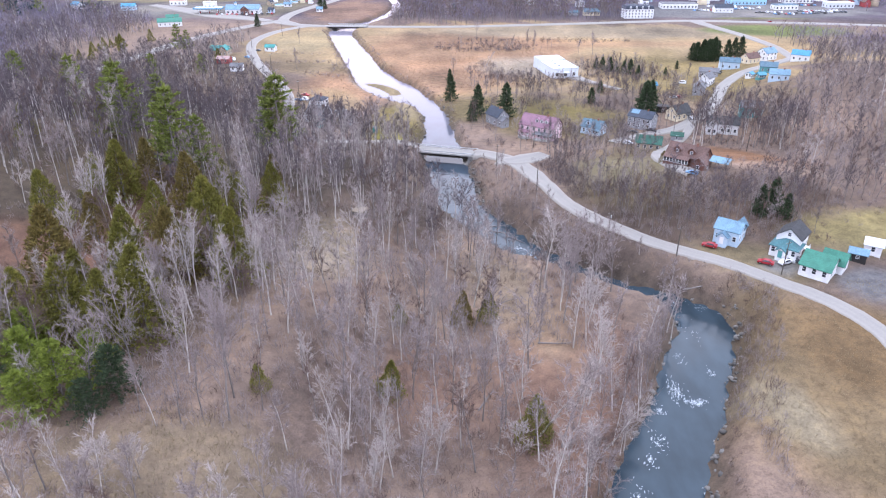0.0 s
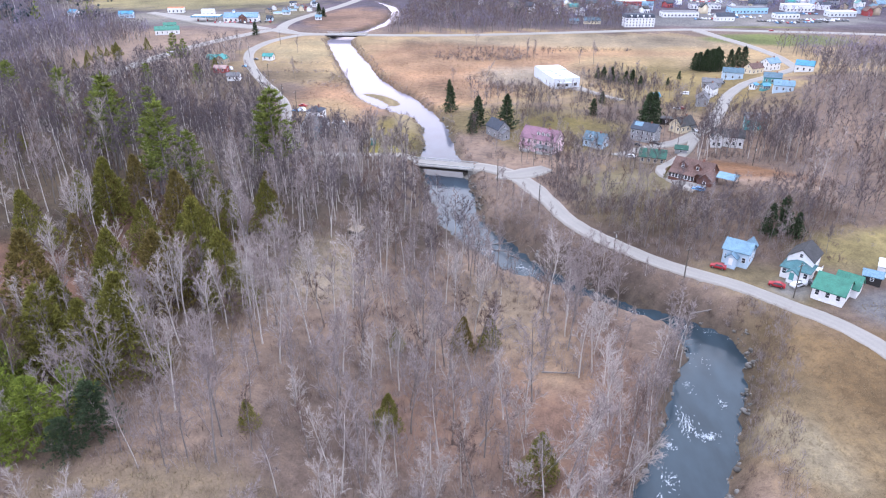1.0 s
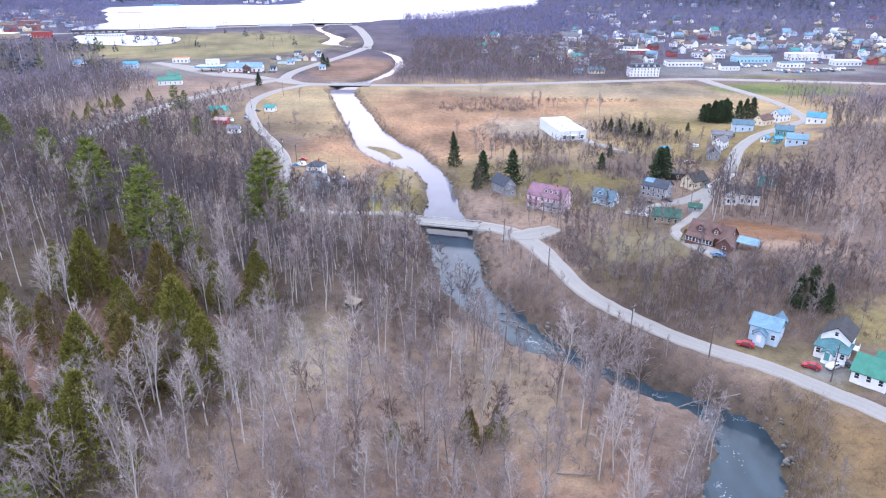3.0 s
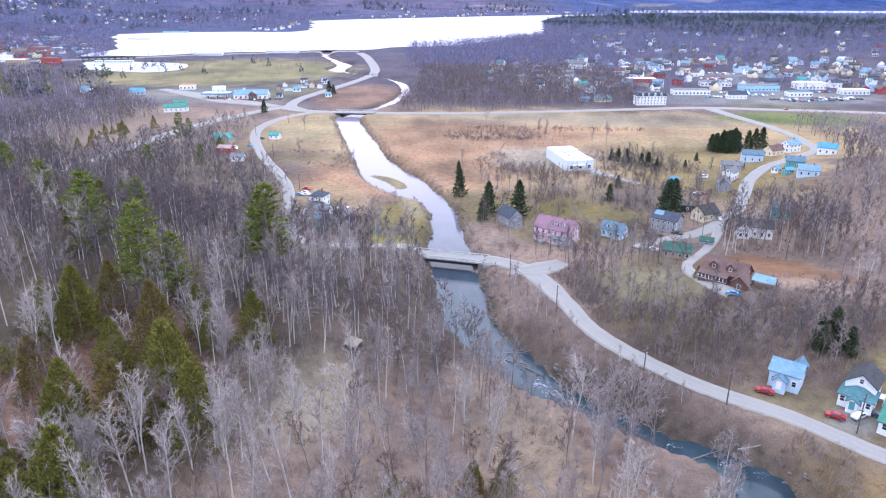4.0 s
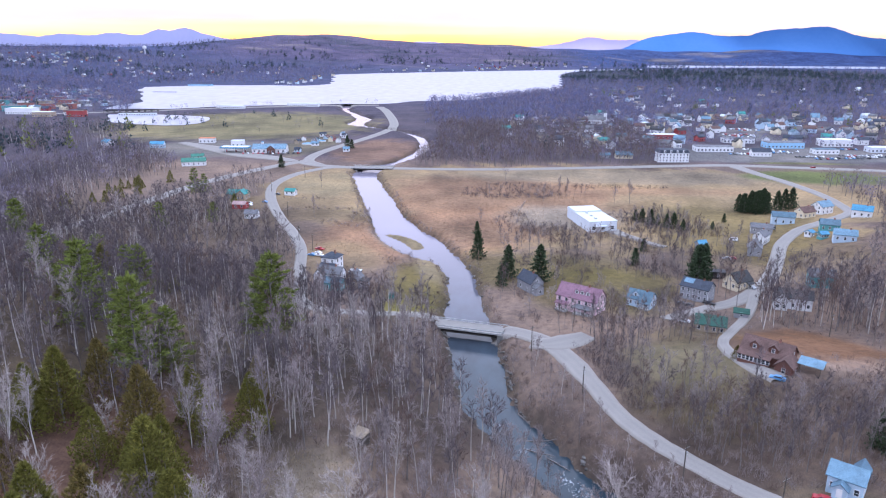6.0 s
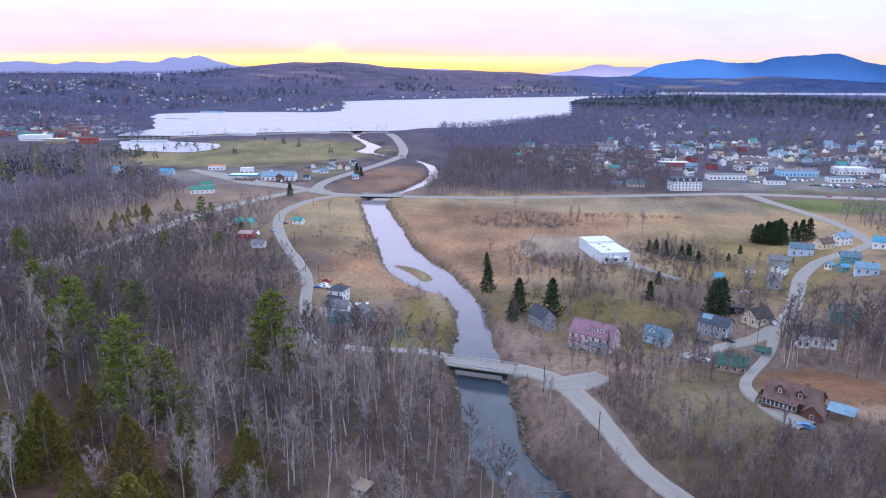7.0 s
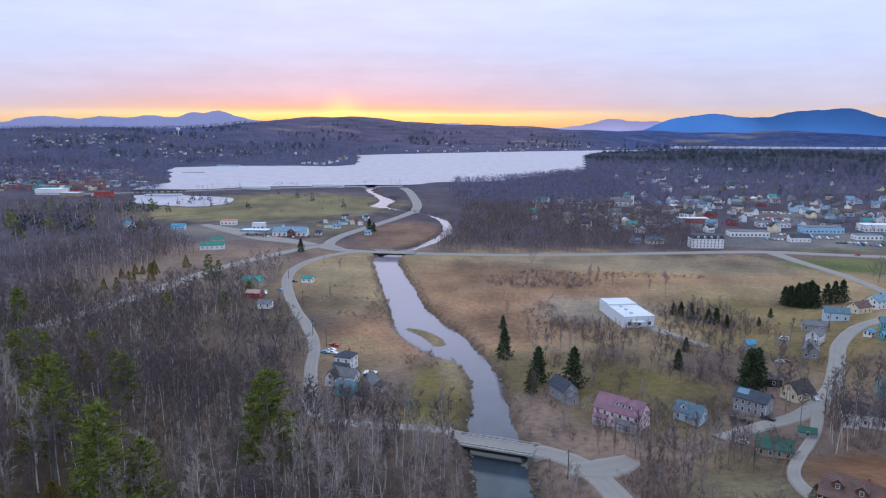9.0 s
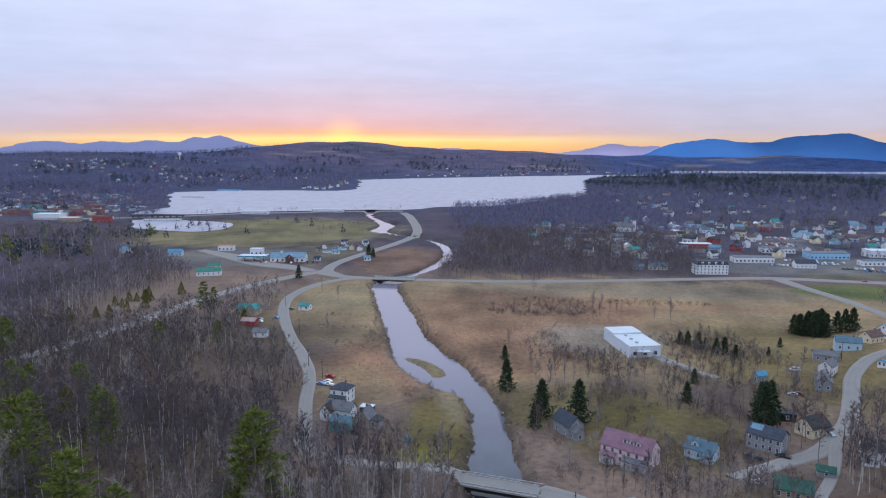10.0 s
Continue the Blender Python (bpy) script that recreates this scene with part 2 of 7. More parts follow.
WALL = {
    "white": clapboard("white_clapboard", (0.82, 0.82, 0.83), (0.64, 0.64, 0.65)),
    "cream": clapboard("cream_clapboard", (0.76, 0.66, 0.48), (0.60, 0.51, 0.37)),
    "grey": clapboard("grey_clapboard", (0.34, 0.34, 0.36), (0.22, 0.22, 0.235)),
    "paleblue": clapboard("pale_blue_clapboard", (0.50, 0.62, 0.73), (0.38, 0.49, 0.59)),
    "pink": clapboard("pink_clapboard", (0.84, 0.62, 0.66), (0.68, 0.48, 0.53)),
    "brown": clapboard("dark_red_brown_boards", (0.17, 0.075, 0.055), (0.11, 0.05, 0.04)),
    "tan": clapboard("tan_clapboard", (0.42, 0.33, 0.24), (0.30, 0.24, 0.18)),
    "red": clapboard("red_boards", (0.40, 0.07, 0.07), (0.26, 0.05, 0.05)),
    "teal": clapboard("teal_boards", (0.10, 0.34, 0.34), (0.07, 0.24, 0.25)),
    "black": clapboard("black_stained_boards", (0.035, 0.032, 0.032), (0.022, 0.02, 0.02)),
    "brick": varied("red_brick", (0.23, 0.085, 0.075), (0.33, 0.14, 0.12), 0.5, 0.9),
    "block": varied("painted_block", (0.50, 0.54, 0.60), (0.66, 0.68, 0.72), 0.3, 0.8),
    "skyblue": varied("sky_blue_metal_siding", (0.26, 0.48, 0.68), (0.34, 0.56, 0.74), 0.3, 0.5),
}
ROOF = {
    "navy": shingle("dark_blue_grey_shingles", (0.040, 0.047, 0.065), (0.061, 0.072, 0.094)),
    "charcoal": shingle("charcoal_shingles", (0.036, 0.036, 0.040), (0.061, 0.060, 0.061)),
    "grey": shingle("grey_shingles", (0.122, 0.122, 0.133), (0.173, 0.173, 0.184)),
    "blue": shingle("pale_blue_metal_roof", (0.120, 0.215, 0.290), (0.155, 0.260, 0.335), 0.2, 0.5),
    "bright": shingle("bright_blue_roof", (0.045, 0.215, 0.350), (0.065, 0.255, 0.390), 0.0, 0.5),
    "teal": shingle("teal_metal_roof", (0.022, 0.194, 0.180), (0.036, 0.238, 0.216), 0.1, 0.45),
    "teal_grey": shingle("blue_green_shingles", (0.050, 0.135, 0.150), (0.075, 0.170, 0.185)),
    "green": shingle("green_metal_roof", (0.029, 0.151, 0.108), (0.040, 0.180, 0.130), 0.1, 0.45),
    "mauve": shingle("mauve_shingles", (0.202, 0.108, 0.144), (0.259, 0.144, 0.187)),
    "brown": shingle("brown_shingles", (0.108, 0.061, 0.054), (0.151, 0.094, 0.079)),
    "white": varied("white_membrane_roof", (0.432, 0.475, 0.518), (0.590, 0.612, 0.634), 0.12, 0.6),
    "slate": shingle("slate_blue_shingles", (0.079, 0.137, 0.180), (0.108, 0.173, 0.216)),
    "moss": shingle("dull_green_shingles", (0.025, 0.079, 0.061), (0.040, 0.108, 0.083)),
    "orange": varied("orange_canopy", (0.446, 0.122, 0.043), (0.540, 0.173, 0.065), 0.4, 0.6),
    "tan": shingle("tan_shingles", (0.259, 0.202, 0.144), (0.317, 0.252, 0.187)),
    "pinkmetal": shingle("faded_red_metal_roof", (0.324, 0.202, 0.194), (0.396, 0.274, 0.259), 0.1, 0.5),
}
CARS = {k: varied(k + "_car_paint", tuple(v * 0.9 for v in c), c, 0.5, 0.28, 0.1, spec=0.6) for k, c in
        {"red": (0.34, 0.02, 0.03), "white": (0.75, 0.77, 0.80), "blue": (0.10, 0.28, 0.52), "black": (0.02, 0.02, 0.023), "silver": (0.42, 0.44, 0.47), "dark": (0.06, 0.07, 0.085)}.items()}

# ------------------------------------------------------------------ mesh helpers


class B:
    """Collects vertices and faces of one mesh."""

    def __init__(self):
        self.v, self.f = [], []

    def face(self, *pts):
        i = len(self.v)
        self.v.extend(pts)
        self.f.append(tuple(range(i, i + len(pts))))

    def box(self, x0, x1, y0, y1, z0, z1):
        i = len(self.v)
        self.v += [(x0, y0, z0), (x1, y0, z0), (x1, y1, z0), (x0, y1, z0), (x0, y0, z1), (x1, y0, z1), (x1, y1, z1), (x0, y1, z1)]
        self.f += [tuple(i + k for k in q) for q in ((0, 3, 2, 1), (4, 5, 6, 7), (0, 1, 5, 4), (1, 2, 6, 5), (2, 3, 7, 6), (3, 0, 4, 7))]
        return self

    def tube(self, pts, radii, sides=6, cap=True):
        rings = []
        for k, (p, r) in enumerate(zip(pts, radii)):
            a, b = Vector(pts[max(0, k - 1)]), Vector(pts[min(len(pts) - 1, k + 1)])
            d = (b - a).normalized()
            u = d.orthogonal().normalized()
            w = d.cross(u)
            rings.append(len(self.v))
            for s in range(sides):
                t = 2 * math.pi * s / sides
                self.v.append(tuple(Vector(p) + (u * math.cos(t) + w * math.sin(t)) * r))
        for a, b in zip(rings, rings[1:]):
            for s in range(sides):
                q = (s + 1) % sides
                self.f.append((a + s, a + q, b + q, b + s))
        if cap:
            self.f.append(tuple(rings[-1] + s for s in range(sides)))
        return self

    def extrude_x(self, profile, x0, x1):
        """A closed profile of (y, z) drawn from x0 to x1."""
        n, i = len(profile), len(self.v)
        self.v += [(x0, y, z) for y, z in profile] + [(x1, y, z) for y, z in profile]
        self.f += [tuple(i + k for k in range(n))[::-1], tuple(i + n + k for k in range(n))]
        self.f += [(i + k, i + (k + 1) % n, i + n + (k + 1) % n, i + n + k) for k in range(n)]
        return self

    def mesh(self, name, *mats):
        m = bpy.data.meshes.new(name)
        m.from_pydata(self.v, [], self.f)
        for x in mats:
            m.materials.append(x)
        return m


def part(name, b, mat, parent, label=""):
    """One mesh object under a thing or a part; b: a B or a mesh that is shared."""
    ob = new(name, b.mesh(name, mat) if isinstance(b, B) else b)
    ob.parent = parent
    return tagged(ob, label)


def thing(name, m, label, category, group="", kind=""):
    ob = new(name)
    ob.empty_display_size = 0.3
    ob.matrix_basis = m
    return tagged(ob, label, category, group, kind)


def mesh_np(name, verts, tris, mats, index=None):
    """A triangle mesh from arrays."""
    m = bpy.data.meshes.new(name)
    m.vertices.add(len(verts))
    m.vertices.foreach_set("co", np.asarray(verts, np.float32).ravel())
    m.loops.add(3 * len(tris))
    m.loops.foreach_set("vertex_index", np.asarray(tris, np.int32).ravel())
    m.polygons.add(len(tris))
    m.polygons.foreach_set("loop_start", np.arange(0, 3 * len(tris), 3, dtype=np.int32))
    m.polygons.foreach_set("loop_total", np.full(len(tris), 3, np.int32))
    for x in mats:
        m.materials.append(x)
    if index is not None:
        m.polygons.foreach_set("material_index", np.asarray(index, np.int32))
    m.update(calc_edges=True)
    return m

# ------------------------------------------------------------------ the lie of the land


def step(a, b, v):
    t = np.clip((v - a) / (b - a), 0, 1)
    return t * t * (3 - 2 * t)


def bump(x, y, cx, cy, rx, ry):
    return np.exp(-((x - cx) / rx) ** 2 - ((y - cy) / ry) ** 2)


def land(x, y):
    """Height of the ground without the river's bed."""
    n = step(275, 175, y)
    z = 2.5 * n + 3.4 * n * step(6, 24, x)
    z = z + 12 * step(-2, -36, x) * step(285, 205, y) + 12 * step(-55, -115, x) * step(310, 200, y)
    z = z + 7.5 * bump(x, y, 82, 214, 38, 36) + 16 * step(115, 200, x) * step(470, 330, y)
    z = z + 1.2 * step(0, 40, x) * step(420, 300, y)
    z = z + 1.4 * np.exp(-((y - 258.5) / 9) ** 2) * step(48, 18, np.abs(x + 2))
    # the far side: town slope in the west, wooded ridges beyond the lake
    west = step(-620, -1500, x + 0.10 * y)
    z = z + 75 * west * step(1150, 2600, y)
    crest = np.interp(x, [-4500, -3600, -2780, -2200, -1810, -1600, -1345, -1100, -810, -400, -70, 645, 1000, 2000, 3500], [66, 68, 98, 92, 100, 146, 168, 166, 137, 118, 106, 76, 72, 84, 80])
    crest = crest + 4 * np.sin(x * 0.0071 + 2.0) + 3 * np.sin(x * 0.017)
    z = z + (crest - 75 * west) * step(3200 - 350 * step(0, -1200, x) + 800 * step(300, 900, x), 4550, y)
    return z


# centre line of the river, width and water level
RIVER_LINE = [(-60, -140, 14), (-34, -70, 14), (-12, -20, 14), (4, 20, 14), (22, 60, 15), (33, 90, 15), (37.5, 100, 13.6), (41, 107, 13), (44.5, 115, 14), (49, 124.5, 13.5), (53.5, 134, 13), (55.5, 142.5, 12.5), (50, 150, 11.5), (41, 155.5, 11),
              (32, 162, 11), (22.5, 173, 11), (16, 182, 12), (9, 194, 13), (2, 207, 13)]
RIVER_LINE_2 = [(2, 207, 13), (-1.5, 223, 14.5), (-3.5, 239, 15.5), (-6.7, 260, 15.5), (-8.5, 272, 15), (-9.5, 287, 12.5), (-11, 305, 11), (-14.5, 326, 11), (-19, 338, 13), (-30, 353, 22),
                (-39.5, 371, 26), (-48.5, 389, 23), (-57, 414, 19), (-64.5, 438, 18), (-71.5, 463.5, 18.5), (-80.5, 492.5, 17.5), (-90, 526, 16.5)]
RIVER_LINE_3 = [(-90, 526, 18), (-96, 549, 18), (-93, 572, 15), (-86, 590, 11.5), (-77, 612, 10), (-70, 646, 10), (-66, 678, 9), (-69, 720, 9), (-79, 767, 9), (-100, 810, 9), (-140, 850, 12), (-172, 890, 22),
                (-172, 950, 20), (-200, 1020, 14), (-230, 1100, 14), (-240, 1180, 14)]
RIVER_ALL = RIVER_LINE + RIVER_LINE_2[1:] + RIVER_LINE_3[1:]


def smooth_line(pts, every):
    """Catmull-Rom through the points, cut into even steps."""
    p = np.array(pts, float)
    p = np.vstack([2 * p[0] - p[1], p, 2 * p[-1] - p[-2]])
    out = []
    for a, b, c, d in zip(p, p[1:], p[2:], p[3:]):
        k = max(2, int(np.linalg.norm((c - b)[:2]) / every))
        for t in np.arange(k) / k:
            out.append(0.5 * (2 * b + (c - a) * t + (2 * a - 5 * b + 4 * c - d) * t * t + (3 * b - a - 3 * c + d) * t ** 3))
    out.append(p[-2])
    return np.array(out)


RIVER_FINE = smooth_line(RIVER_ALL, 3.0)


def level(y):
    """Water level along the river: a low fall of rapids in the near reach."""
    return -2.5 + 3.3 * step(250, 110, y)


def to_line(x, y, line):
    """Distance to a fine line and the number of its nearest point."""
    best, who = np.full(np.shape(x), 1e9), np.zeros(np.shape(x), int)
    for i, q in enumerate(line):
        d = (x - q[0]) ** 2 + (y - q[1]) ** 2
        near = d < best
        best, who = np.where(near, d, best), np.where(near, i, who)
    return np.sqrt(best), who


def wander(x, y, s=1.0):
    """Cheap smooth unevenness."""
    return (np.sin(x * 0.21 * s + 1.3 * np.sin(y * 0.13 * s)) + np.sin(y * 0.17 * s + 1.7 * np.sin(x * 0.11 * s + 2)) + 0.6 * np.sin((x + y) * 0.43 * s) + 0.5 * np.sin((x - 1.3 * y) * 0.61 * s)) / 3.1


BAR = (-42.5, 371.0)   # gravel bar in the river


def height(x, y):
    """The ground's height with the river's bed cut in."""
    x, y = np.asarray(x, float), np.asarray(y, float)
    z = land(x, y)
    z = z + 0.45 * wander(x, y) * step(470, 400, y) * step(-0.5, 1.5, z + 1)
    inside = (y < 1250) & (y > -150) & (np.abs(x) < 330)
    if np.any(inside):
        d, who = to_line(x, y, RIVER_FINE[::2])
        w = RIVER_FINE[::2][who, 2] / 2
        lv = level(y)
        edge = d - w + 0.9 * wander(x * 1.7, y * 1.7)
        bank = step(-1.5, 3.6 + 1.2 * (z - lv > 4), edge)
        bed = lv - 1.3
        cut = bed + (z - bed) * bank
        u, v = (x - BAR[0]) * 0.80 + (y - BAR[1]) * 0.60, -(x - BAR[0]) * 0.60 + (y - BAR[1]) * 0.80
        bar = np.exp(-((u + 0.012 * v * v - 1.5) / (4.6 - 0.05 * v)) ** 4 - (v / 20.0) ** 4)
        cut = np.maximum(cut, bed + 2.0 * bar)
        z = np.where(inside, cut, z)
    return z


def ground_z(x, y):
    return float(height(np.array([x]), np.array([y]))[0])


# roads: centre lines (x, y, width)
ROADS = {
    "river_road": [(80, 60, 5.3), (85, 105, 5.3), (86, 124, 4.6), (85, 132, 4.8), (80.5, 141.3, 4.9), (74.5, 147.6, 4.8), (64.5, 156.2, 4.4), (54.5, 163.8, 4.4), (44, 173, 4.4), (35.5, 184, 4.4), (30, 196, 4.6), (26.8, 212, 5.1), (23.5, 229, 6.6),
                   (17, 247.5, 6.3), (8, 254.2, 5.8), (-4, 257.8, 5.6), (-18, 261.0, 5.5), (-38, 263.5, 5.3), (-56, 267, 5.3), (-69, 280, 5.3), (-74, 298, 5.3)],
    "west_lane": [(-74, 298, 5), (-80, 318, 5), (-87, 345, 5.2), (-99, 373, 5.4), (-117.5, 409, 5.6), (-138, 458, 6.5), (-147, 497, 6.5), (-143, 535, 7), (-128, 562, 7), (-112, 566, 7)],
    "main_road": [(-160, 590, 9), (-136, 573, 9), (-108, 566, 9), (-82, 564.5, 8.5), (-9, 566, 8.5), (72, 580, 9), (157, 598, 9.5), (194, 601, 10), (227, 596, 10), (300, 585, 10), (420, 560, 10)],
    "lake_road": [(-137, 575, 9), (-151, 596, 9), (-152.5, 636, 9), (-141, 694, 9), (-126.5, 760, 9), (-118, 828, 10), (-126, 903, 11), (-158, 1048, 12), (-180, 1120, 12)],
    "west_road": [(-150, 598, 9), (-169, 567, 9), (-187, 526, 9), (-199, 484, 9), (-205, 445, 9), (-211, 402, 9), (-218, 370, 8), (-226, 350, 7)],
    "road_apron": [(13, 246, 6), (18, 244.5, 9), (23.5, 245, 10.5), (27.5, 247.5, 8.5), (30.5, 249.8, 6)],
    "village_road": [(58, 268.5, 4.2), (66, 273.5, 4.8), (76, 280, 5), (92, 292.5, 5.6), (109, 315, 5.8), (123, 343, 5.8), (133, 364, 5.8), (147, 382, 5.8), (160, 391, 5.8), (180, 407, 5.8), (198, 438, 6), (206, 480, 6.2),
                     (202, 525, 7), (193, 566, 8), (187, 598, 10)],
    "gravel_drive": [(97, 296, 4), (88, 276, 3.2), (76, 256, 3), (68, 240, 3), (65, 228, 3), (66, 215, 4), (70, 206, 5)],
    "field_drive": [(80, 360, 3), (72, 369, 3.5), (64, 382, 5), (60, 390, 8)],
    "shore_road": [(-640, 950, 9), (-553, 987, 10), (-490, 1020, 10), (-428, 1066, 11), (-349, 1100, 12), (-267, 1133, 12), (-186, 1150, 12)],
    "store_drive": [(-160, 590, 8), (-185, 606, 14), (-215, 622, 18), (-250, 652, 18), (-300, 690, 8)],
}
ROAD_FINE = {k: smooth_line(v, 3.0) for k, v in ROADS.items()}
ALL_ROADS = np.vstack(list(ROAD_FINE.values()))

# ------------------------------------------------------------------ ground sheet


def graded(stops):
    """Cell edges from (start, step) pairs."""
    out = []
    for (a, s), (b, _) in zip(stops, stops[1:]):
        out += list(np.arange(a, b - s * 0.5, s))
    return np.array(out + [stops[-1][0]])


GX = graded([(-4800, 150), (-1500, 40), (-420, 10), (-200, 2.8), (220, 10), (500, 40), (1500, 150), (4800, 1)])
GY = graded([(-600, 60), (-60, 10), (30, 2.6), (440, 5), (640, 10), (1300, 40), (4950, 1)])


def oval(x, y, cx, cy, rx, ry, soft=0.35, turn=0.0):
    c, s = math.cos(radians(turn)), math.sin(radians(turn))
    u, v = ((x - cx) * c + (y - cy) * s) / rx, (-(x - cx) * s + (y - cy) * c) / ry
    return step(1 + soft, 1 - soft, np.sqrt(u * u + v * v) + 0.22 * wander(x * 0.9, y * 0.9))


LITTER, LITTER_RED, TAN = (0.305, 0.225, 0.185), (0.29, 0.165, 0.12), (0.37, 0.30, 0.215)
GRASS_TAN, LAWN, ORANGE = (0.44, 0.325, 0.195), (0.20, 0.165, 0.055), (0.42, 0.255, 0.165)
# FARWOOD has bluish distance haze mixed into its colour
MUD, FARWOOD, PALE = (0.13, 0.105, 0.085), (0.125, 0.106, 0.138), (0.43, 0.36, 0.285)


def cover(x, y, z):
    c = np.empty((len(x), 3))
    c[:] = FARWOOD

    def lay(mask, colour, amount=1.0):
        m = (mask * amount)[:, None]
        c[:] = c * (1 - m) + np.array(colour) * m

    # haze painted into the ground, bluer with distance
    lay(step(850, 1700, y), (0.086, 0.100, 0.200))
    near = step(640, 560, y)
    lay(near * step(-330, -250, x) * step(330, 260, x), LITTER)
    lay(step(95, 125, x) * near, (0.235, 0.175, 0.150), 0.9)
    lay(oval(x, y, 60, 470, 210, 118, 0.12), GRASS_TAN)                     # wide meadow before the main road
    lay(oval(x, y, 0, 470, 75, 80, 0.3), ORANGE, 0.85)                      # marsh by the river
    lay(oval(x, y, -10, 395, 36, 45, 0.3), ORANGE, 0.8)
    lay(oval(x, y, 55, 495, 110, 14, 0.4), ORANGE, 0.6)
    lay(oval(x, y, 38, 418, 32, 26, 0.3), PALE, 0.9)
    lay(oval(x, y, 90, 545, 120, 28, 0.3), TAN, 0.9)
    lay(oval(x, y, 20, 325, 40, 24, 0.4), LAWN, 0.65)
    lay(oval(x, y, 45, 300, 28, 26, 0.4), LAWN, 0.7)
    lay(oval(x, y, 120, 390, 40, 70, 0.4), LAWN, 0.55)
    lay(oval(x, y, 235, 555, 52, 26, 0.3), (0.16, 0.19, 0.075), 1.0)
    lay(oval(x, y, -108, 480, 38, 85, 0.2, 10), GRASS_TAN)                  # hayfields of the lane
    lay(oval(x, y, -112, 500, 26, 40, 0.3, 10), (0.38, 0.315, 0.20), 0.7)
    lay(oval(x, y, -60, 365, 28, 36, 0.3, 20), ORANGE, 0.9)
    lay(oval(x, y, -68, 335, 18, 26, 0.3, 20), GRASS_TAN, 0.7)
    lay(oval(x, y, -28, 298, 14, 34, 0.35), LAWN, 0.85)
    lay(oval(x, y, -30, 275, 9, 9, 0.5), (0.30, 0.27, 0.05), 0.8)
    lay(oval(x, y, -30, 152, 9, 15, 0.5), PALE, 0.95)                       # clearings in the wood
    # tree shade painted as darker litter on the western slope and bank
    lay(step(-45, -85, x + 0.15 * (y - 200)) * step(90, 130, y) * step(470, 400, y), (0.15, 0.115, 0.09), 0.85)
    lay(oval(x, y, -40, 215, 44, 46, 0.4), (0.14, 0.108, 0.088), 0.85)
    lay(oval(x, y, -90, 170, 60, 75, 0.35), (0.12, 0.095, 0.07), 0.75)      # shade under the evergreens painted into the floor
    lay(oval(x, y, -42, 80, 22, 10, 0.4), (0.27, 0.21, 0.15), 0.9)
    lay(oval(x, y, -84, 134, 16, 12, 0.5), LITTER_RED, 0.95)
    lay(oval(x, y, -62, 150, 12, 20, 0.5), LITTER_RED, 0.7)
    lay(oval(x, y, -78, 164, 7, 22, 0.5), LITTER_RED, 0.7)
    lay(oval(x, y, -58, 176, 12, 8, 0.5), LITTER_RED, 0.6)
    lay(oval(x, y, 22, 110, 16, 32, 0.5), LITTER_RED, 0.6)
    lay(oval(x, y, -4, 116, 9, 14, 0.5), LITTER_RED, 0.5)
    lay(oval(x, y, 12, 148, 8, 26, 0.5, 20), TAN, 0.55)
    lay(oval(x, y, 72, 112, 26, 34, 0.3), (0.245, 0.182, 0.105), 0.9)                         # straw field by the rapids
    lay(oval(x, y, 78, 125, 14, 18, 0.4), (0.26, 0.165, 0.085), 0.7)
    lay(oval(x, y, 57, 104, 5, 10, 0.3, 15), (0.33, 0.28, 0.20), 0.9)
    lay(oval(x, y, 70, 186, 45, 22, 0.3), (0.17, 0.125, 0.10), 0.9)
    lay(oval(x, y, 118, 174, 30, 13, 0.25), (0.33, 0.27, 0.13), 0.95)
    lay(oval(x, y, 72, 158, 16, 8, 0.4, -30), (0.21, 0.175, 0.09), 0.7)
    lay(oval(x, y, 52, 222, 16, 22, 0.4), (0.29, 0.245, 0.145), 0.9)
    lay(oval(x, y, 50, 200, 14, 14, 0.4), LAWN, 0.4)
    lay(oval(x, y, 92, 240, 24, 20, 0.3), (0.25, 0.135, 0.078), 0.95)        # brown hillside behind the brown house
    lay(oval(x, y, 60, 250, 16, 10, 0.5), LAWN, 0.4)
    lay(oval(x, y, -300, 860, 150, 150, 0.2), (0.29, 0.255, 0.145), 1.0)      # park by the lake
    lay(oval(x, y, -250, 660, 70, 50, 0.3), (0.25, 0.235, 0.22), 0.9)       # store forecourts
    lay(oval(x, y, -175, 690, 26, 70, 0.3), (0.25, 0.22, 0.15), 0.8)
    lay(oval(x, y, -105, 660, 36, 70, 0.3), ORANGE, 0.7)
    lay(oval(x, y, 255, 665, 110, 46, 0.25), (0.24, 0.235, 0.24), 0.95)     # car lots
    lay(oval(x, y, 190, 640, 40, 22, 0.25), (0.24, 0.235, 0.24), 0.95)
    lay(oval(x, y, 262, 790, 30, 34, 0.25), (0.24, 0.235, 0.24), 0.95)
    lay(oval(x, y, 300, 850, 40, 24, 0.25), (0.24, 0.235, 0.24), 0.95)
    lay(oval(x, y, 368, 885, 26, 24, 0.25), (0.24, 0.235, 0.24), 0.9)
    lay(oval(x, y, 245, 617, 40, 6, 0.3), (0.20, 0.20, 0.09), 0.9)
    # ground of the lakeside town, blued by painted haze
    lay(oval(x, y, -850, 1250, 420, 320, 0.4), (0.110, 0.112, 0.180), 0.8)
    lay(oval(x, y, 95, 147.5, 9, 7, 0.3), (0.33, 0.32, 0.325), 0.95)        # gravel yards of the houses
    lay(oval(x, y, 76.5, 156, 4.5, 4, 0.3), (0.33, 0.32, 0.31), 0.9)
    d, who = to_line(x, y, RIVER_FINE[::2])
    e = d - RIVER_FINE[::2][who, 2] / 2
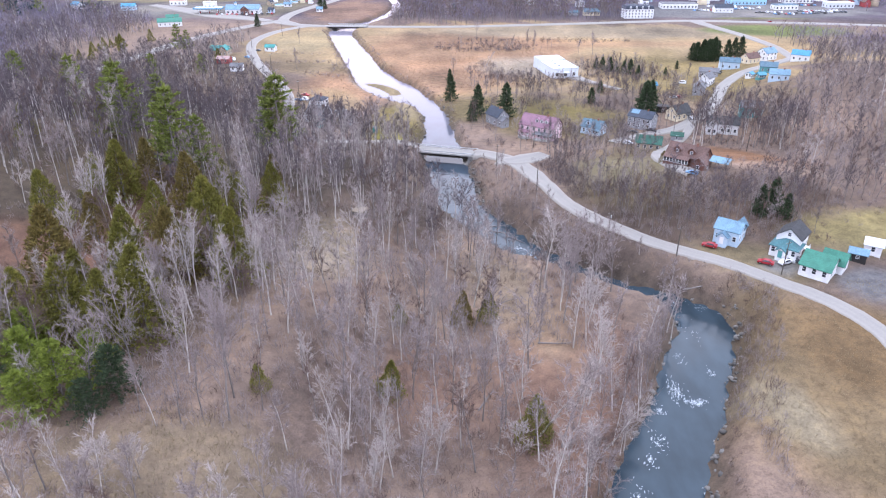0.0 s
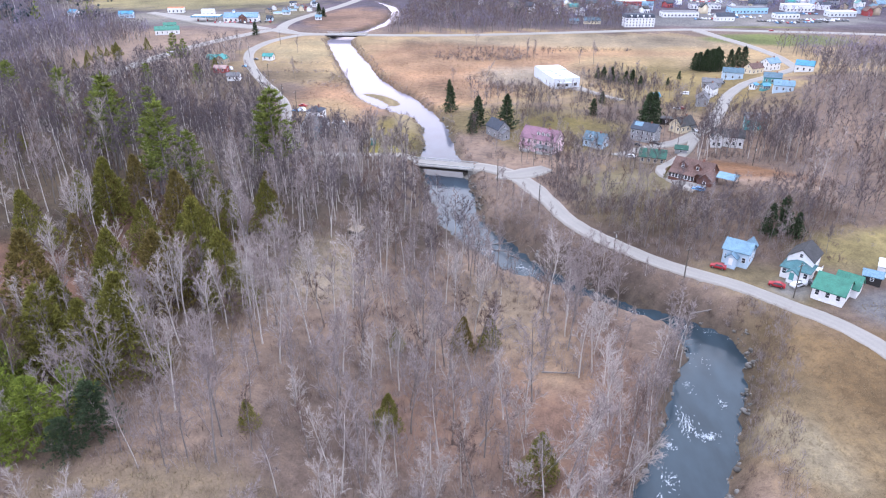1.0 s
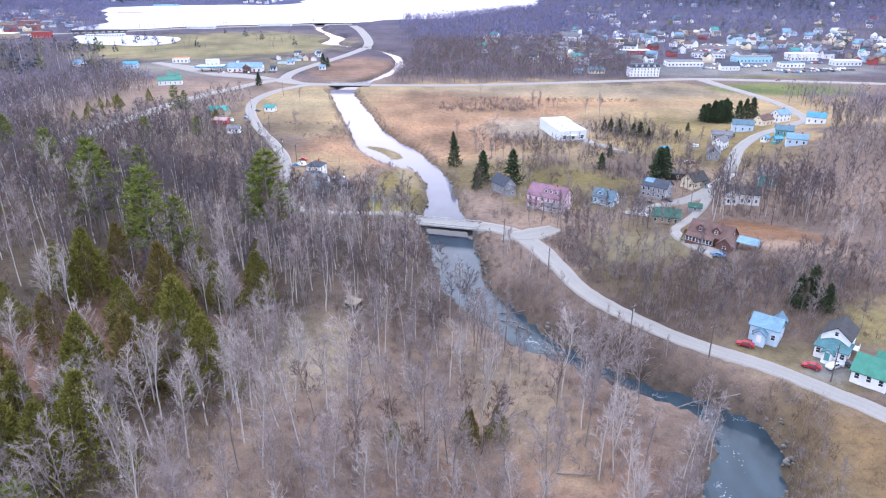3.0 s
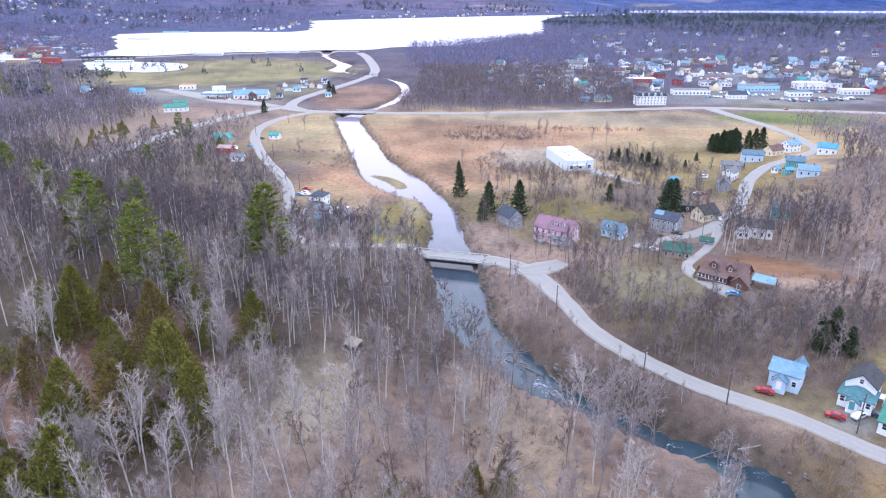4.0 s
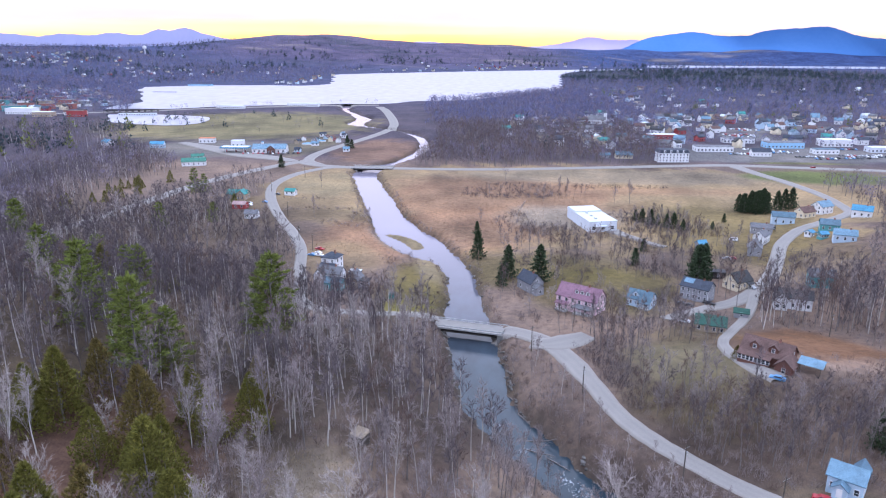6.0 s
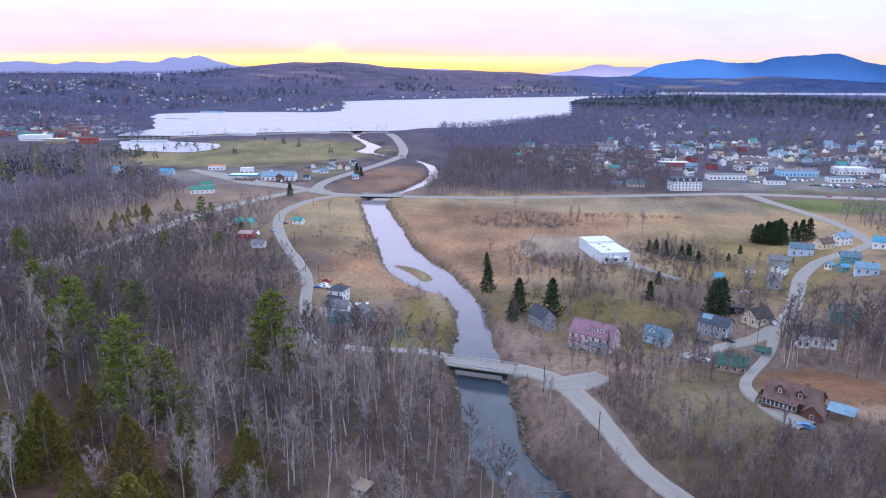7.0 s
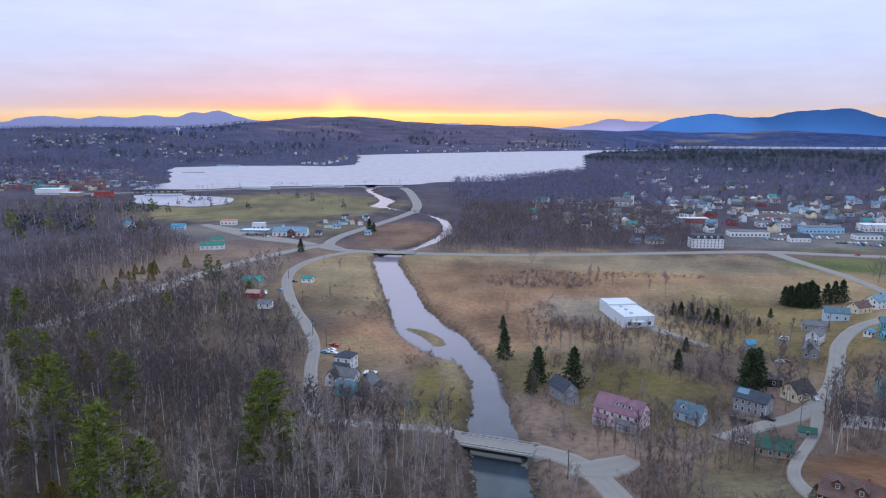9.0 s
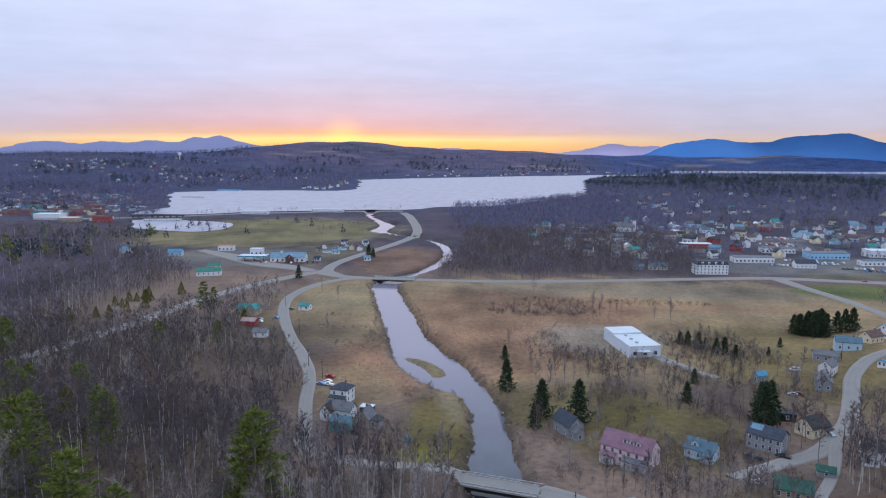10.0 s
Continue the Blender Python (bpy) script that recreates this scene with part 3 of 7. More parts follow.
    lay(step(3.5, 0.5, e + 1.2 * wander(x * 2, y * 2)) * (y < 1200), MUD, 0.85)
    bar = oval(x, y, BAR[0], BAR[1], 7.0, 21, 0.25, 37)
    lay(bar, (0.36, 0.29, 0.18), 0.9)
    lay(oval(x, y, -50, 366, 5, 22, 0.4, 30), (0.40, 0.35, 0.30), 0.8)      # mud flat beside the bar
    lay(oval(x, y, -26, 322, 5, 22, 0.4, 14), (0.34, 0.28, 0.19), 0.8)
    lay(oval(x, y, 900, 2300, 700, 900, 0.25), (0.038, 0.050, 0.066), 0.9)     # evergreen woods beyond the town, blue haze put into the colour
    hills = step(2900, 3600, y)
    # hills carry blue haze in their colour, warmer violet towards the sun
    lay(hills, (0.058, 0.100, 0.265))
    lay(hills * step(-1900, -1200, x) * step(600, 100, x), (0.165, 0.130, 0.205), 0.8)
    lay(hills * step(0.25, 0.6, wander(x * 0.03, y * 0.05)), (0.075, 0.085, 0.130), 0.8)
    lay(hills * step(0.5, 0.75, wander(x * 0.024 + 40, y * 0.06 + 9)), (0.36, 0.31, 0.30), 0.55)      # pastures on the slopes
    return c


def ground_sheet():
    gx, gy = np.meshgrid(GX, GY)
    x, y = gx.ravel(), gy.ravel()
    z = height(x, y)
    nx, ny = len(GX), len(GY)
    i = (np.arange(ny - 1)[:, None] * nx + np.arange(nx - 1)[None, :]).ravel()
    tris = np.vstack([np.c_[i, i + 1, i + nx + 1], np.c_[i, i + nx + 1, i + nx]])
    m = mesh_np("ground", np.c_[x, y, z], tris, [GROUND])
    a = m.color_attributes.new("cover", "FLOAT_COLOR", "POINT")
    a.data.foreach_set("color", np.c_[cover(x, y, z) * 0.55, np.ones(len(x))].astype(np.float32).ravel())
    m.polygons.foreach_set("use_smooth", np.ones(len(tris), bool))
    return tagged(new("ground", m), "early-spring ground of leaf litter, dry meadow and marsh", "ground", kind="structure")


ground_sheet()


def strip(name, line, lift, mat, label, category, across=5, flat=False, shoulder=0.0):
    """A band along a fine line that follows the ground."""
    p = line[:, :2]
    t = np.gradient(p, axis=0)
    t /= np.linalg.norm(t, axis=1)[:, None]
    nrm = np.c_[-t[:, 1], t[:, 0]]
    us = np.linspace(-0.5, 0.5, across)
    if not flat:
        us = np.r_[-0.56, us, 0.56]
        across += 2
    grid = p[:, None, :] + nrm[:, None, :] * (us[None, :, None] * line[:, None, 2:3])
    x, y = grid[..., 0].ravel(), grid[..., 1].ravel()
    if flat:
        z = np.repeat(level(line[:, 1]), across) + lift
    else:
        g = height(x, y).reshape(len(line), across)
        mid = height(p[:, 0], p[:, 1])[:, None]
        z = np.maximum(g, mid - 0.05) + lift
        z[:, 0], z[:, -1] = z[:, 1] - 1.6, z[:, -2] - 1.6     # shoulders run down into the ground
        z = z.ravel()
    i = (np.arange(len(line) - 1)[:, None] * across + np.arange(across - 1)[None, :]).ravel()
    tris = np.vstack([np.c_[i, i + across + 1, i + 1], np.c_[i, i + across, i + across + 1]])
    m = mesh_np(name, np.c_[x, y, z], tris, [mat])
    a = m.color_attributes.new("across", "FLOAT_COLOR", "POINT")
    u = np.tile(np.clip(us + 0.5, 0, 1), len(line))
    a.data.foreach_set("color", np.c_[u, u, u, np.ones(len(u))].astype(np.float32).ravel())
    return tagged(new(name, m), label, category, kind="structure")


CUT = int(np.argmin(np.hypot(RIVER_FINE[:, 0] + 6.7, RIVER_FINE[:, 1] - 259)))
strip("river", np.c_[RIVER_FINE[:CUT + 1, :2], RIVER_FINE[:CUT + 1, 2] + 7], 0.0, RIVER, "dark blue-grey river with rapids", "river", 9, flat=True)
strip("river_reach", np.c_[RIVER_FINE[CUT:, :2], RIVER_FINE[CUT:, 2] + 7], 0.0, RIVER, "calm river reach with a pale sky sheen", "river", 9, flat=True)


def sheet(name, outline, z, mat, label, category):
    """A flat water sheet inside an outline with a slightly wandering edge."""
    p = smooth_line([(*q, 0) for q in outline + outline[:1]], 18.0)[:-1, :2]
    bm = bmesh.new()
    vs = [bm.verts.new((x + 5 * math.sin(y * 0.05) + 3 * math.sin(x * 0.11), y + 5 * math.sin(x * 0.043), z)) for x, y in p]
    bm.faces.new(vs)
    bmesh.ops.triangulate(bm, faces=bm.faces[:])
    bmesh.ops.recalc_face_normals(bm, faces=bm.faces[:])
    if sum(f.normal.z for f in bm.faces) < 0:
        bmesh.ops.reverse_faces(bm, faces=bm.faces[:])
    m = bpy.data.meshes.new(name)
    bm.to_mesh(m)
    bm.free()
    m.materials.append(mat)
    return tagged(new(name, m), label, category, kind="structure")


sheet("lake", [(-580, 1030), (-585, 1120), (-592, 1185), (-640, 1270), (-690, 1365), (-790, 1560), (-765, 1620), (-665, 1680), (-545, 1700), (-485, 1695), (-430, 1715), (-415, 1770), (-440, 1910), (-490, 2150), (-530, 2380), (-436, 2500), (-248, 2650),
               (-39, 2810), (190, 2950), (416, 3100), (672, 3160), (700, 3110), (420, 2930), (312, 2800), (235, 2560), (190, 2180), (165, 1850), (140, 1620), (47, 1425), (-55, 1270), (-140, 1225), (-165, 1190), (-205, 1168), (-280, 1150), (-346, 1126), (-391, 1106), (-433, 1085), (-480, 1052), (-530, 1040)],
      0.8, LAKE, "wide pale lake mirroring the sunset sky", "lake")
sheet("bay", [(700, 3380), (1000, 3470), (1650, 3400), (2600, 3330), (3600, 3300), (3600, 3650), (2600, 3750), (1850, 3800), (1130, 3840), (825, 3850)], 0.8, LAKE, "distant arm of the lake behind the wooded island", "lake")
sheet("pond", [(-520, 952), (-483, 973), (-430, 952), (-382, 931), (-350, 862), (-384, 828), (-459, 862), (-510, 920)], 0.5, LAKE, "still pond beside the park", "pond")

for k, (key, line) in enumerate(ROAD_FINE.items()):
    strip(key, line, 0.2 + 0.04 * k, ROAD, "sandy grey road" if "drive" not in key else "pale gravel drive", "road", 7)

# ------------------------------------------------------------------ bridges


ABUTMENT = varied("stained_concrete", (0.10, 0.095, 0.09), (0.22, 0.21, 0.20), 0.5, 0.95)


DECK = varied("worn_bridge_deck", (0.175, 0.165, 0.155), (0.260, 0.240, 0.220), 0.4, 0.9)


def bridge(name, a, b, width, z, label):
    """A girder bridge from a to b: deck, kerbs, guard rails with posts, girders and abutments."""
    a, b = Vector(a), Vector(b)
    run = (b - a).length
    ob = thing(name, Matrix.Translation((a.x, a.y, z)) @ Matrix.Rotation(math.atan2(b.y - a.y, b.x - a.x), 4, "Z"), label, "bridge")
    h = width / 2
    part("deck", B().box(-1, run + 1, -h, h, -0.35, 0.0), DECK, ob)
    for s in (-1, 1):
        part("kerb", B().box(-1, run + 1, s * h - 0.16, s * h + 0.16, -0.36, 0.14), CONCRETE, ob)
        rail = part("guard_rail", B().box(-2, run + 2, s * h - 0.05, s * h + 0.05, 0.55, 0.8), RAIL, ob, "galvanised guard rail")
        for k in range(int(run / 2.2) + 1):
            part("post", B().box(k * 2.2 - 0.07, k * 2.2 + 0.07, s * h - 0.07, s * h + 0.07, 0.1, 0.78), RAIL, rail)
    for k in range(4):
        y = -h + 0.6 + k * (width - 1.2) / 3
        part("girder", B().extrude_x([(y - 0.3, -0.36), (y - 0.3, -0.45), (y - 0.06, -0.5), (y - 0.06, -1.3), (y - 0.3, -1.36), (y - 0.3, -1.45), (y + 0.3, -1.45), (y + 0.3, -1.36), (y + 0.06, -1.3),
                                      (y + 0.06, -0.5), (y + 0.3, -0.45), (y + 0.3, -0.36)], 0, run), STEEL, ob)
    for x0, x1 in ((-1.6, 0.3), (run - 0.3, run + 1.6)):
        part("abutment", B().box(x0, x1, -h - 0.3, h + 0.3, -6, -0.36), ABUTMENT, ob, "stained concrete abutment")
    return ob


bridge("river_bridge", (-16.5, 260.8), (3.5, 256.2), 6.6, 1.15, "low road bridge with dark girders over the river")
bridge("main_road_bridge", (-107, 565.6), (-78, 564.6), 10.5, 0.75, "concrete highway bridge with dark girders over the river")

# ------------------------------------------------------------------ trees


class Tree:
    """Triangles of limbs and twigs."""

    def __init__(self, seed):
        self.r = random.Random(seed)
        self.v, self.t = [], []

    def away(self, d, spread, lift=0.0):
        r = self.r
        q = Vector((r.gauss(0, 1), r.gauss(0, 1), r.gauss(0, 1)))
        q -= d * q.dot(d)
        q.normalize()
        out = d * math.cos(spread) + q * math.sin(spread)
        out.z += lift
        return out.normalized()

    def limb(self, p, d, length, r0, r1, segs, sides, bend=0.12, lift=0.05):
        pts, p, d = [(p.copy(), d.copy())], p.copy(), d.copy()
        for _ in range(segs):
            d = (d + Vector((self.r.gauss(0, bend), self.r.gauss(0, bend), self.r.gauss(0, bend) + lift))).normalized()
            p = p + d * (length / segs)
            pts.append((p.copy(), d.copy()))
        base = len(self.v)
        for k, (q, e) in enumerate(pts):
            u = e.orthogonal().normalized()
            w = e.cross(u)
            rad = r0 + (r1 - r0) * k / segs
            for s in range(sides):
                a = 2 * math.pi * s / sides
                self.v.append(q + (u * math.cos(a) + w * math.sin(a)) * rad)
        for k in range(segs):
            for s in range(sides):
                a, b = base + k * sides + s, base + k * sides + (s + 1) % sides
                self.t += [(a, b, b + sides), (a, b + sides, a + sides)]
        return pts

    def twig(self, p, d, length, w):
        side = self.away(d, math.pi / 2) * (w / 2)
        i = len(self.v)
        self.v += [p - side, p + side, p + d * length]
        self.t.append((i, i + 1, i + 2))

    def arrays(self):
        return np.array([tuple(q) for q in self.v], np.float32).reshape(-1, 3), np.array(self.t, np.int32).reshape(-1, 3)


def at(pts, f):
    k = f * (len(pts) - 1)
    i = min(int(k), len(pts) - 2)
    return pts[i][0].lerp(pts[i + 1][0], k - i), pts[i][1]


def bare_tree(seed, tall=15.0, limbs=10, branches=8, twigs=9, wide=0.42, low=0.28, up=0.55, twig_w=0.055, sides=6, sub=2, thin=False, reach=1.0):
    """A leafless tree: arrays of trunk and of crown."""
    trunk, crown = Tree(seed), Tree(seed + 1)
    r = trunk.r
    stem = trunk.limb(Vector((0, 0, -0.6)), Vector((r.gauss(0, 0.04), r.gauss(0, 0.04), 1)).normalized(), tall * 0.84, tall * 0.0088, tall * 0.0025, 6, sides, 0.045, 0.03)
    for k in range(limbs):
        f = low + (0.98 - low) * (k + r.random() * 0.7) / limbs
        p, d = at(stem, min(f, 0.99))
        a = k * 2.4 + r.random()
        out = Vector((math.cos(a), math.sin(a), 0)) * (1 - up) + Vector((0, 0, up + 0.35 * f))
        length = tall * wide * (1.05 - 0.55 * f) * r.uniform(0.8, 1.2)
        main = crown.limb(p, out.normalized(), length, tall * 0.0033, tall * 0.0009, 3 if sides > 4 else 2, 3, 0.14, 0.10)
        for j in range(branches):
            g = 0.22 + 0.78 * (j + r.random()) / branches
            q, e = at(main, min(g, 0.99))
            bl = length * r.uniform(0.28, 0.5) * (1.1 - 0.5 * g)
            bd = crown.away(e, r.uniform(0.5, 0.95), 0.15)
            if thin:
                crown.twig(q, bd, bl, twig_w * 1.4)
                b = [(q, bd), (q + bd * bl, bd)]
            else:
                b = crown.limb(q, bd, bl, tall * 0.0015, tall * 0.0006, 1, 3, 0.1, 0.12)
            for _ in range(twigs):
                s, c = at(b, r.uniform(0.15, 0.99))
                td = crown.away(c, r.uniform(0.3, 0.9), 0.12)
                tl = r.uniform(0.5, 1.15) * tall / 15 * reach
                crown.twig(s, td, tl, twig_w)
                for _ in range(sub):
                    crown.twig(s + td * tl * r.uniform(0.2, 0.6), crown.away(td, r.uniform(0.4, 0.8), 0.1), tl * r.uniform(0.4, 0.7), twig_w * 0.7)
    return trunk.arrays(), crown.arrays()


def far_tree(seed, tall=13.0, n=34, w=0.3):
    """A rounded bare crown of fine twigs on a thin trunk, for trees far off."""
    trunk, crown = Tree(seed), Tree(seed + 1)
    r = trunk.r
    for _ in range(2):
        trunk.twig(Vector((0, 0, -0.5)), Vector((r.gauss(0, 0.03), r.gauss(0, 0.03), 1)).normalized(), tall * 0.9, tall * 0.035)
    wide = r.uniform(0.22, 0.32)
    for _ in range(n):
        a, f = r.uniform(0, 6.3), r.random()
        rad = tall * wide * math.sqrt(r.random()) * math.sin(math.pi * (0.14 + 0.8 * f))
        p = Vector((math.cos(a) * rad, math.sin(a) * rad, tall * (0.30 + 0.56 * f)))
        d = Vector((math.cos(a) * 0.7, math.sin(a) * 0.7, r.uniform(0.3, 1.5))).normalized()
        crown.twig(p, d, tall * r.uniform(0.10, 0.20), w * r.uniform(0.6, 1.3))
    return trunk.arrays(), crown.arrays()


def conifer(seed, tall=20.0, wide=4.2, whorls=15, boughs=6, clumps=8, droop=0.1, low=0.12, size=0.85, shape=1.0, tufts=5, slim=0.42, pad=False):
    """Pine or spruce: a straight trunk with tiers of boughs that carry tufts of needles."""
    trunk, crown = Tree(seed), Tree(seed + 1)
    r = trunk.r
    trunk.limb(Vector((0, 0, -0.6)), Vector((0, 0, 1)), tall, tall * 0.015, 0.03, 6, 6, 0.012)
    for k in range(whorls):
        f = low + (1 - low) * (k + 0.5) / whorls
        reach = wide * ((1 - f) ** shape + 0.05) * r.uniform(0.8, 1.15)
        for j in range(boughs):
            a = j * 2 * math.pi / boughs + k * 0.9 + r.uniform(-0.3, 0.3)
            d = Vector((math.cos(a), math.sin(a), 0.25 - droop * 2 * (1 - f))).normalized()
            ln = reach * r.uniform(0.65, 1.15)
            b = trunk.limb(Vector((0, 0, tall * f * 0.97 + r.uniform(-0.3, 0.3))), d, ln, 0.05, 0.015, 2, 3, 0.08, 0.05)
            for c in range(clumps):
                p, e = at(b, min(0.99, 0.2 + 0.8 * (c + r.random()) / clumps))
                p = p + Vector((r.gauss(0, 0.16), r.gauss(0, 0.16), r.gauss(0, 0.1))) * (ln / 2.5)
                for _ in range(tufts):
                    q = crown.away(e, r.uniform(0.2, 1.3), 0.12)
                    if pad:     # foliage lies in flat layers on the boughs
                        q = Vector((q.x, q.y, q.z * 0.45 + 0.1)).normalized()
                    crown.twig(p, q, size * r.uniform(0.6, 1.2), size * slim)
    for _ in range(18):
        crown.twig(Vector((0, 0, tall * r.uniform(0.93, 0.99))), crown.away(Vector((0, 0, 1)), r.uniform(0.1, 0.7)), size, size * 0.3)
    return trunk.arrays(), crown.arrays()


def cedar(seed, tall=10.5, wide=2.9, tufts=400, size=1.05, slim=0.45):
    """A dense, narrow, ragged cone of sprays on a short trunk."""
    trunk, crown = Tree(seed), Tree(seed + 1)
    r = trunk.r
    trunk.limb(Vector((0, 0, -0.5)), Vector((0, 0, 1)), tall * 0.95, tall * 0.016, 0.03, 3, 5, 0.02)
    lobes = [(r.uniform(0, 6.3), r.uniform(0.1, 0.8), r.uniform(0.2, 0.5)) for _ in range(9)]
    for _ in range(tufts):
        f = r.random() ** 1.25 * 0.96 + 0.03
        a = r.uniform(0, 6.3)
        rad = wide * (1 - f) ** 0.75 * (0.55 + 0.45 * r.random())
        for la, lf, lw in lobes:
            rad *= 1 + 0.4 * lw * math.exp(-((f - lf) / 0.12) ** 2) * math.cos(a - la)
        p = Vector((math.cos(a) * rad, math.sin(a) * rad, tall * f))
        d = Vector((math.cos(a) * 0.6, math.sin(a) * 0.6, 0.9)).normalized()
        for _ in range(4):
            crown.twig(p, crown.away(d, r.uniform(0.1, 1.0)), size * r.uniform(0.6, 1.3), size * slim)
    return trunk.arrays(), crown.arrays()


def shrub(seed, stems=15, tall=2.2, w=0.06):
    crown = Tree(seed)
    r = crown.r
    for _ in range(stems):
        p = Vector((r.gauss(0, 0.5), r.gauss(0, 0.5), -0.1))
        d = crown.away(Vector((0, 0, 1)), r.uniform(0.05, 0.6))
        ln = tall * r.uniform(0.5, 1.1)
        crown.twig(p, d, ln, w)
        for _ in range(3):
            crown.twig(p + d * ln * r.uniform(0.3, 0.8), crown.away(d, r.uniform(0.4, 0.9)), ln * r.uniform(0.3, 0.5), w * 0.7)
    return crown.arrays()


def tuft(seed, blades=7, tall=0.9, w=0.09, lean=0.7):
    crown = Tree(seed)
    r = crown.r
    for _ in range(blades):
        crown.twig(Vector((r.gauss(0, 0.3), r.gauss(0, 0.3), -0.05)), crown.away(Vector((0, 0, 1)), r.uniform(0.1, lean)), tall * r.uniform(0.5, 1.1), w)
    return crown.arrays()


def grove(name, spots, kinds, label, category="woods"):
    """Many plants joined into one object. spots: (x, y, size, kind); kinds: lists of ((vertices, triangles), material number)."""
    rng = np.random.RandomState(len(spots))
    vs, ts, ms, mats, base = [], [], [], [], 0
    zs = height(np.array([s[0] for s in spots]), np.array([s[1] for s in spots]))
    for (x, y, size, kind), z in zip(spots, zs):
        a = rng.uniform(0, 2 * math.pi)
        c, s = math.cos(a) * size, math.sin(a) * size
        turn = np.array([[c, s, 0], [-s, c, 0], [0, 0, size]], np.float32)
        for (v, t), mat in kinds[kind]:
            if mat not in mats:
                mats.append(mat)
            vs.append(v @ turn + np.array([x, y, z], np.float32))
            ts.append(t + base)
            ms.append(np.full(len(t), mats.index(mat), np.int32))
            base += len(v)
    m = mesh_np(name, np.vstack(vs), np.vstack(ts), mats, np.concatenate(ms))
    return tagged(new(name, m), label, category, kind="stuff")


def tree_kind(arrays, bark, leaf):
    """Shared meshes of trunk and crown for trees that stand as things."""
    (tv, tt), (cv, ct) = arrays
    return mesh_np("trunk", tv, tt, [bark]), mesh_np("crown", cv, ct, [leaf])


def plant(name, kind, x, y, size, turn, label, category, group="", lean=0.0):
    ob = thing(name, Matrix.Translation((x, y, ground_z(x, y))) @ Matrix.Rotation(turn, 4, "Z") @ Matrix.Rotation(lean, 4, "X") @ Matrix.Scale(size, 4), label, category, group)
    part("trunk", kind[0], None, ob)
    part("crown", kind[1], None, ob)
    return ob


# places kept free of trees: (x, y, radius) of houses come from HOUSE_SPOTS below
def clear_of_roads(x, y, gap):
    d = (ALL_ROADS[:, 0] - x) ** 2 + (ALL_ROADS[:, 1] - y) ** 2
    k = int(np.argmin(d))
    return math.sqrt(d[k]) > ALL_ROADS[k, 2] / 2 + gap


def clear_of_river(x, y, gap):
    d = (RIVER_FINE[:, 0] - x) ** 2 + (RIVER_FINE[:, 1] - y) ** 2
    k = int(np.argmin(d))
    return math.sqrt(d[k]) > RIVER_FINE[k, 2] / 2 + gap


def in_oval(x, y, cx, cy, rx, ry):
    return ((x - cx) / rx) ** 2 + ((y - cy) / ry) ** 2 < 1


HOUSE_SPOTS = []   # filled by the houses, which are placed first


def clear_of_houses(x, y, gap):
    return all((x - a) ** 2 + (y - b) ** 2 > (r + gap) ** 2 for a, b, r in HOUSE_SPOTS)


def scatter(rng, n, x0, x1, y0, y1, size, kinds, keep, spacing=3.0, road=2.5, river=0.5, house=2.0):
    """Random spots with a least spacing that stay off roads, water and houses."""
    cells, out = {}, []
    for _ in range(n * 6):
        if len(out) >= n:
            break
        x, y = rng.uniform(x0, x1), rng.uniform(y0, y1)
        if not keep(x, y):
            continue
        cx, cy = int(x // spacing), int(y // spacing)
        if any((px - x) ** 2 + (py - y) ** 2 < spacing ** 2 for i in (-1, 0, 1) for j in (-1, 0, 1) for px, py in cells.get((cx + i, cy + j), ())):
            continue
        if not (clear_of_roads(x, y, road) and clear_of_river(x, y, river) and clear_of_houses(x, y, house)):
            continue
        cells.setdefault((cx, cy), []).append((x, y))
        out.append((x, y, rng.uniform(*size), rng.choice(kinds)))
    return out

# ------------------------------------------------------------------ houses
SHARED = {}


def window_meshes(w, h):
    """Frame with casing and sill, and a pane with its meeting rail, shared by size."""
    key = (w, h)
    if key not in SHARED:
        f, c = B(), 0.11
        for x0, x1, z0, z1 in ((-w / 2 - c, -w / 2, -c, h + c), (w / 2, w / 2 + c, -c, h + c), (-w / 2, w / 2, h, h + c), (-w / 2 - 0.04, w / 2 + 0.04, -c, 0), (-w / 2, w / 2, h / 2 - 0.03, h / 2 + 0.03)):
            f.box(x0, x1, -0.07, 0.02, z0, z1)
        p = B().box(-w / 2, w / 2, -0.02, 0.015, 0, h)
        SHARED[key] = f.mesh("window", TRIM), p.mesh("pane", GLASS)
    return SHARED[key]


def window(parent, x, y, z, turn, w=0.95, h=1.45):
    frame_mesh, pane_mesh = window_meshes(w, h)
    ob = part("window", frame_mesh, None, parent)
    ob.matrix_local = pose(x, y, z, 0, 0, turn)
    part("pane", pane_mesh, None, ob)
    return ob


def door(parent, x, y, z, turn, mat):
    b = B().box(-0.5, 0.5, -0.05, 0.02, 0, 2.1)
    b.box(-0.62, -0.5, -0.08, 0.02, 0, 2.2).box(0.5, 0.62, -0.08, 0.02, 0, 2.2).box(-0.62, 0.62, -0.08, 0.02, 2.1, 2.25)
    ob = part("door", b, mat, parent)
    ob.matrix_local = pose(x, y, z, 0, 0, turn)
    return ob


def gable_roof(w, d, eave, rise, over=0.45, thick=0.22):
    """Two slabs that meet at the ridge along x."""
    b, h = B(), d / 2
    k = rise / h
    out = h + over
    z = eave - over * k
    for s in (-1, 1):
        prof = [(s * out, z), (0, eave + rise), (0, eave + rise + thick * 1.15), (s * out, z + thick)]
        b.extrude_x(prof if s > 0 else prof[::-1], -w / 2 - over, w / 2 + over)
    return b


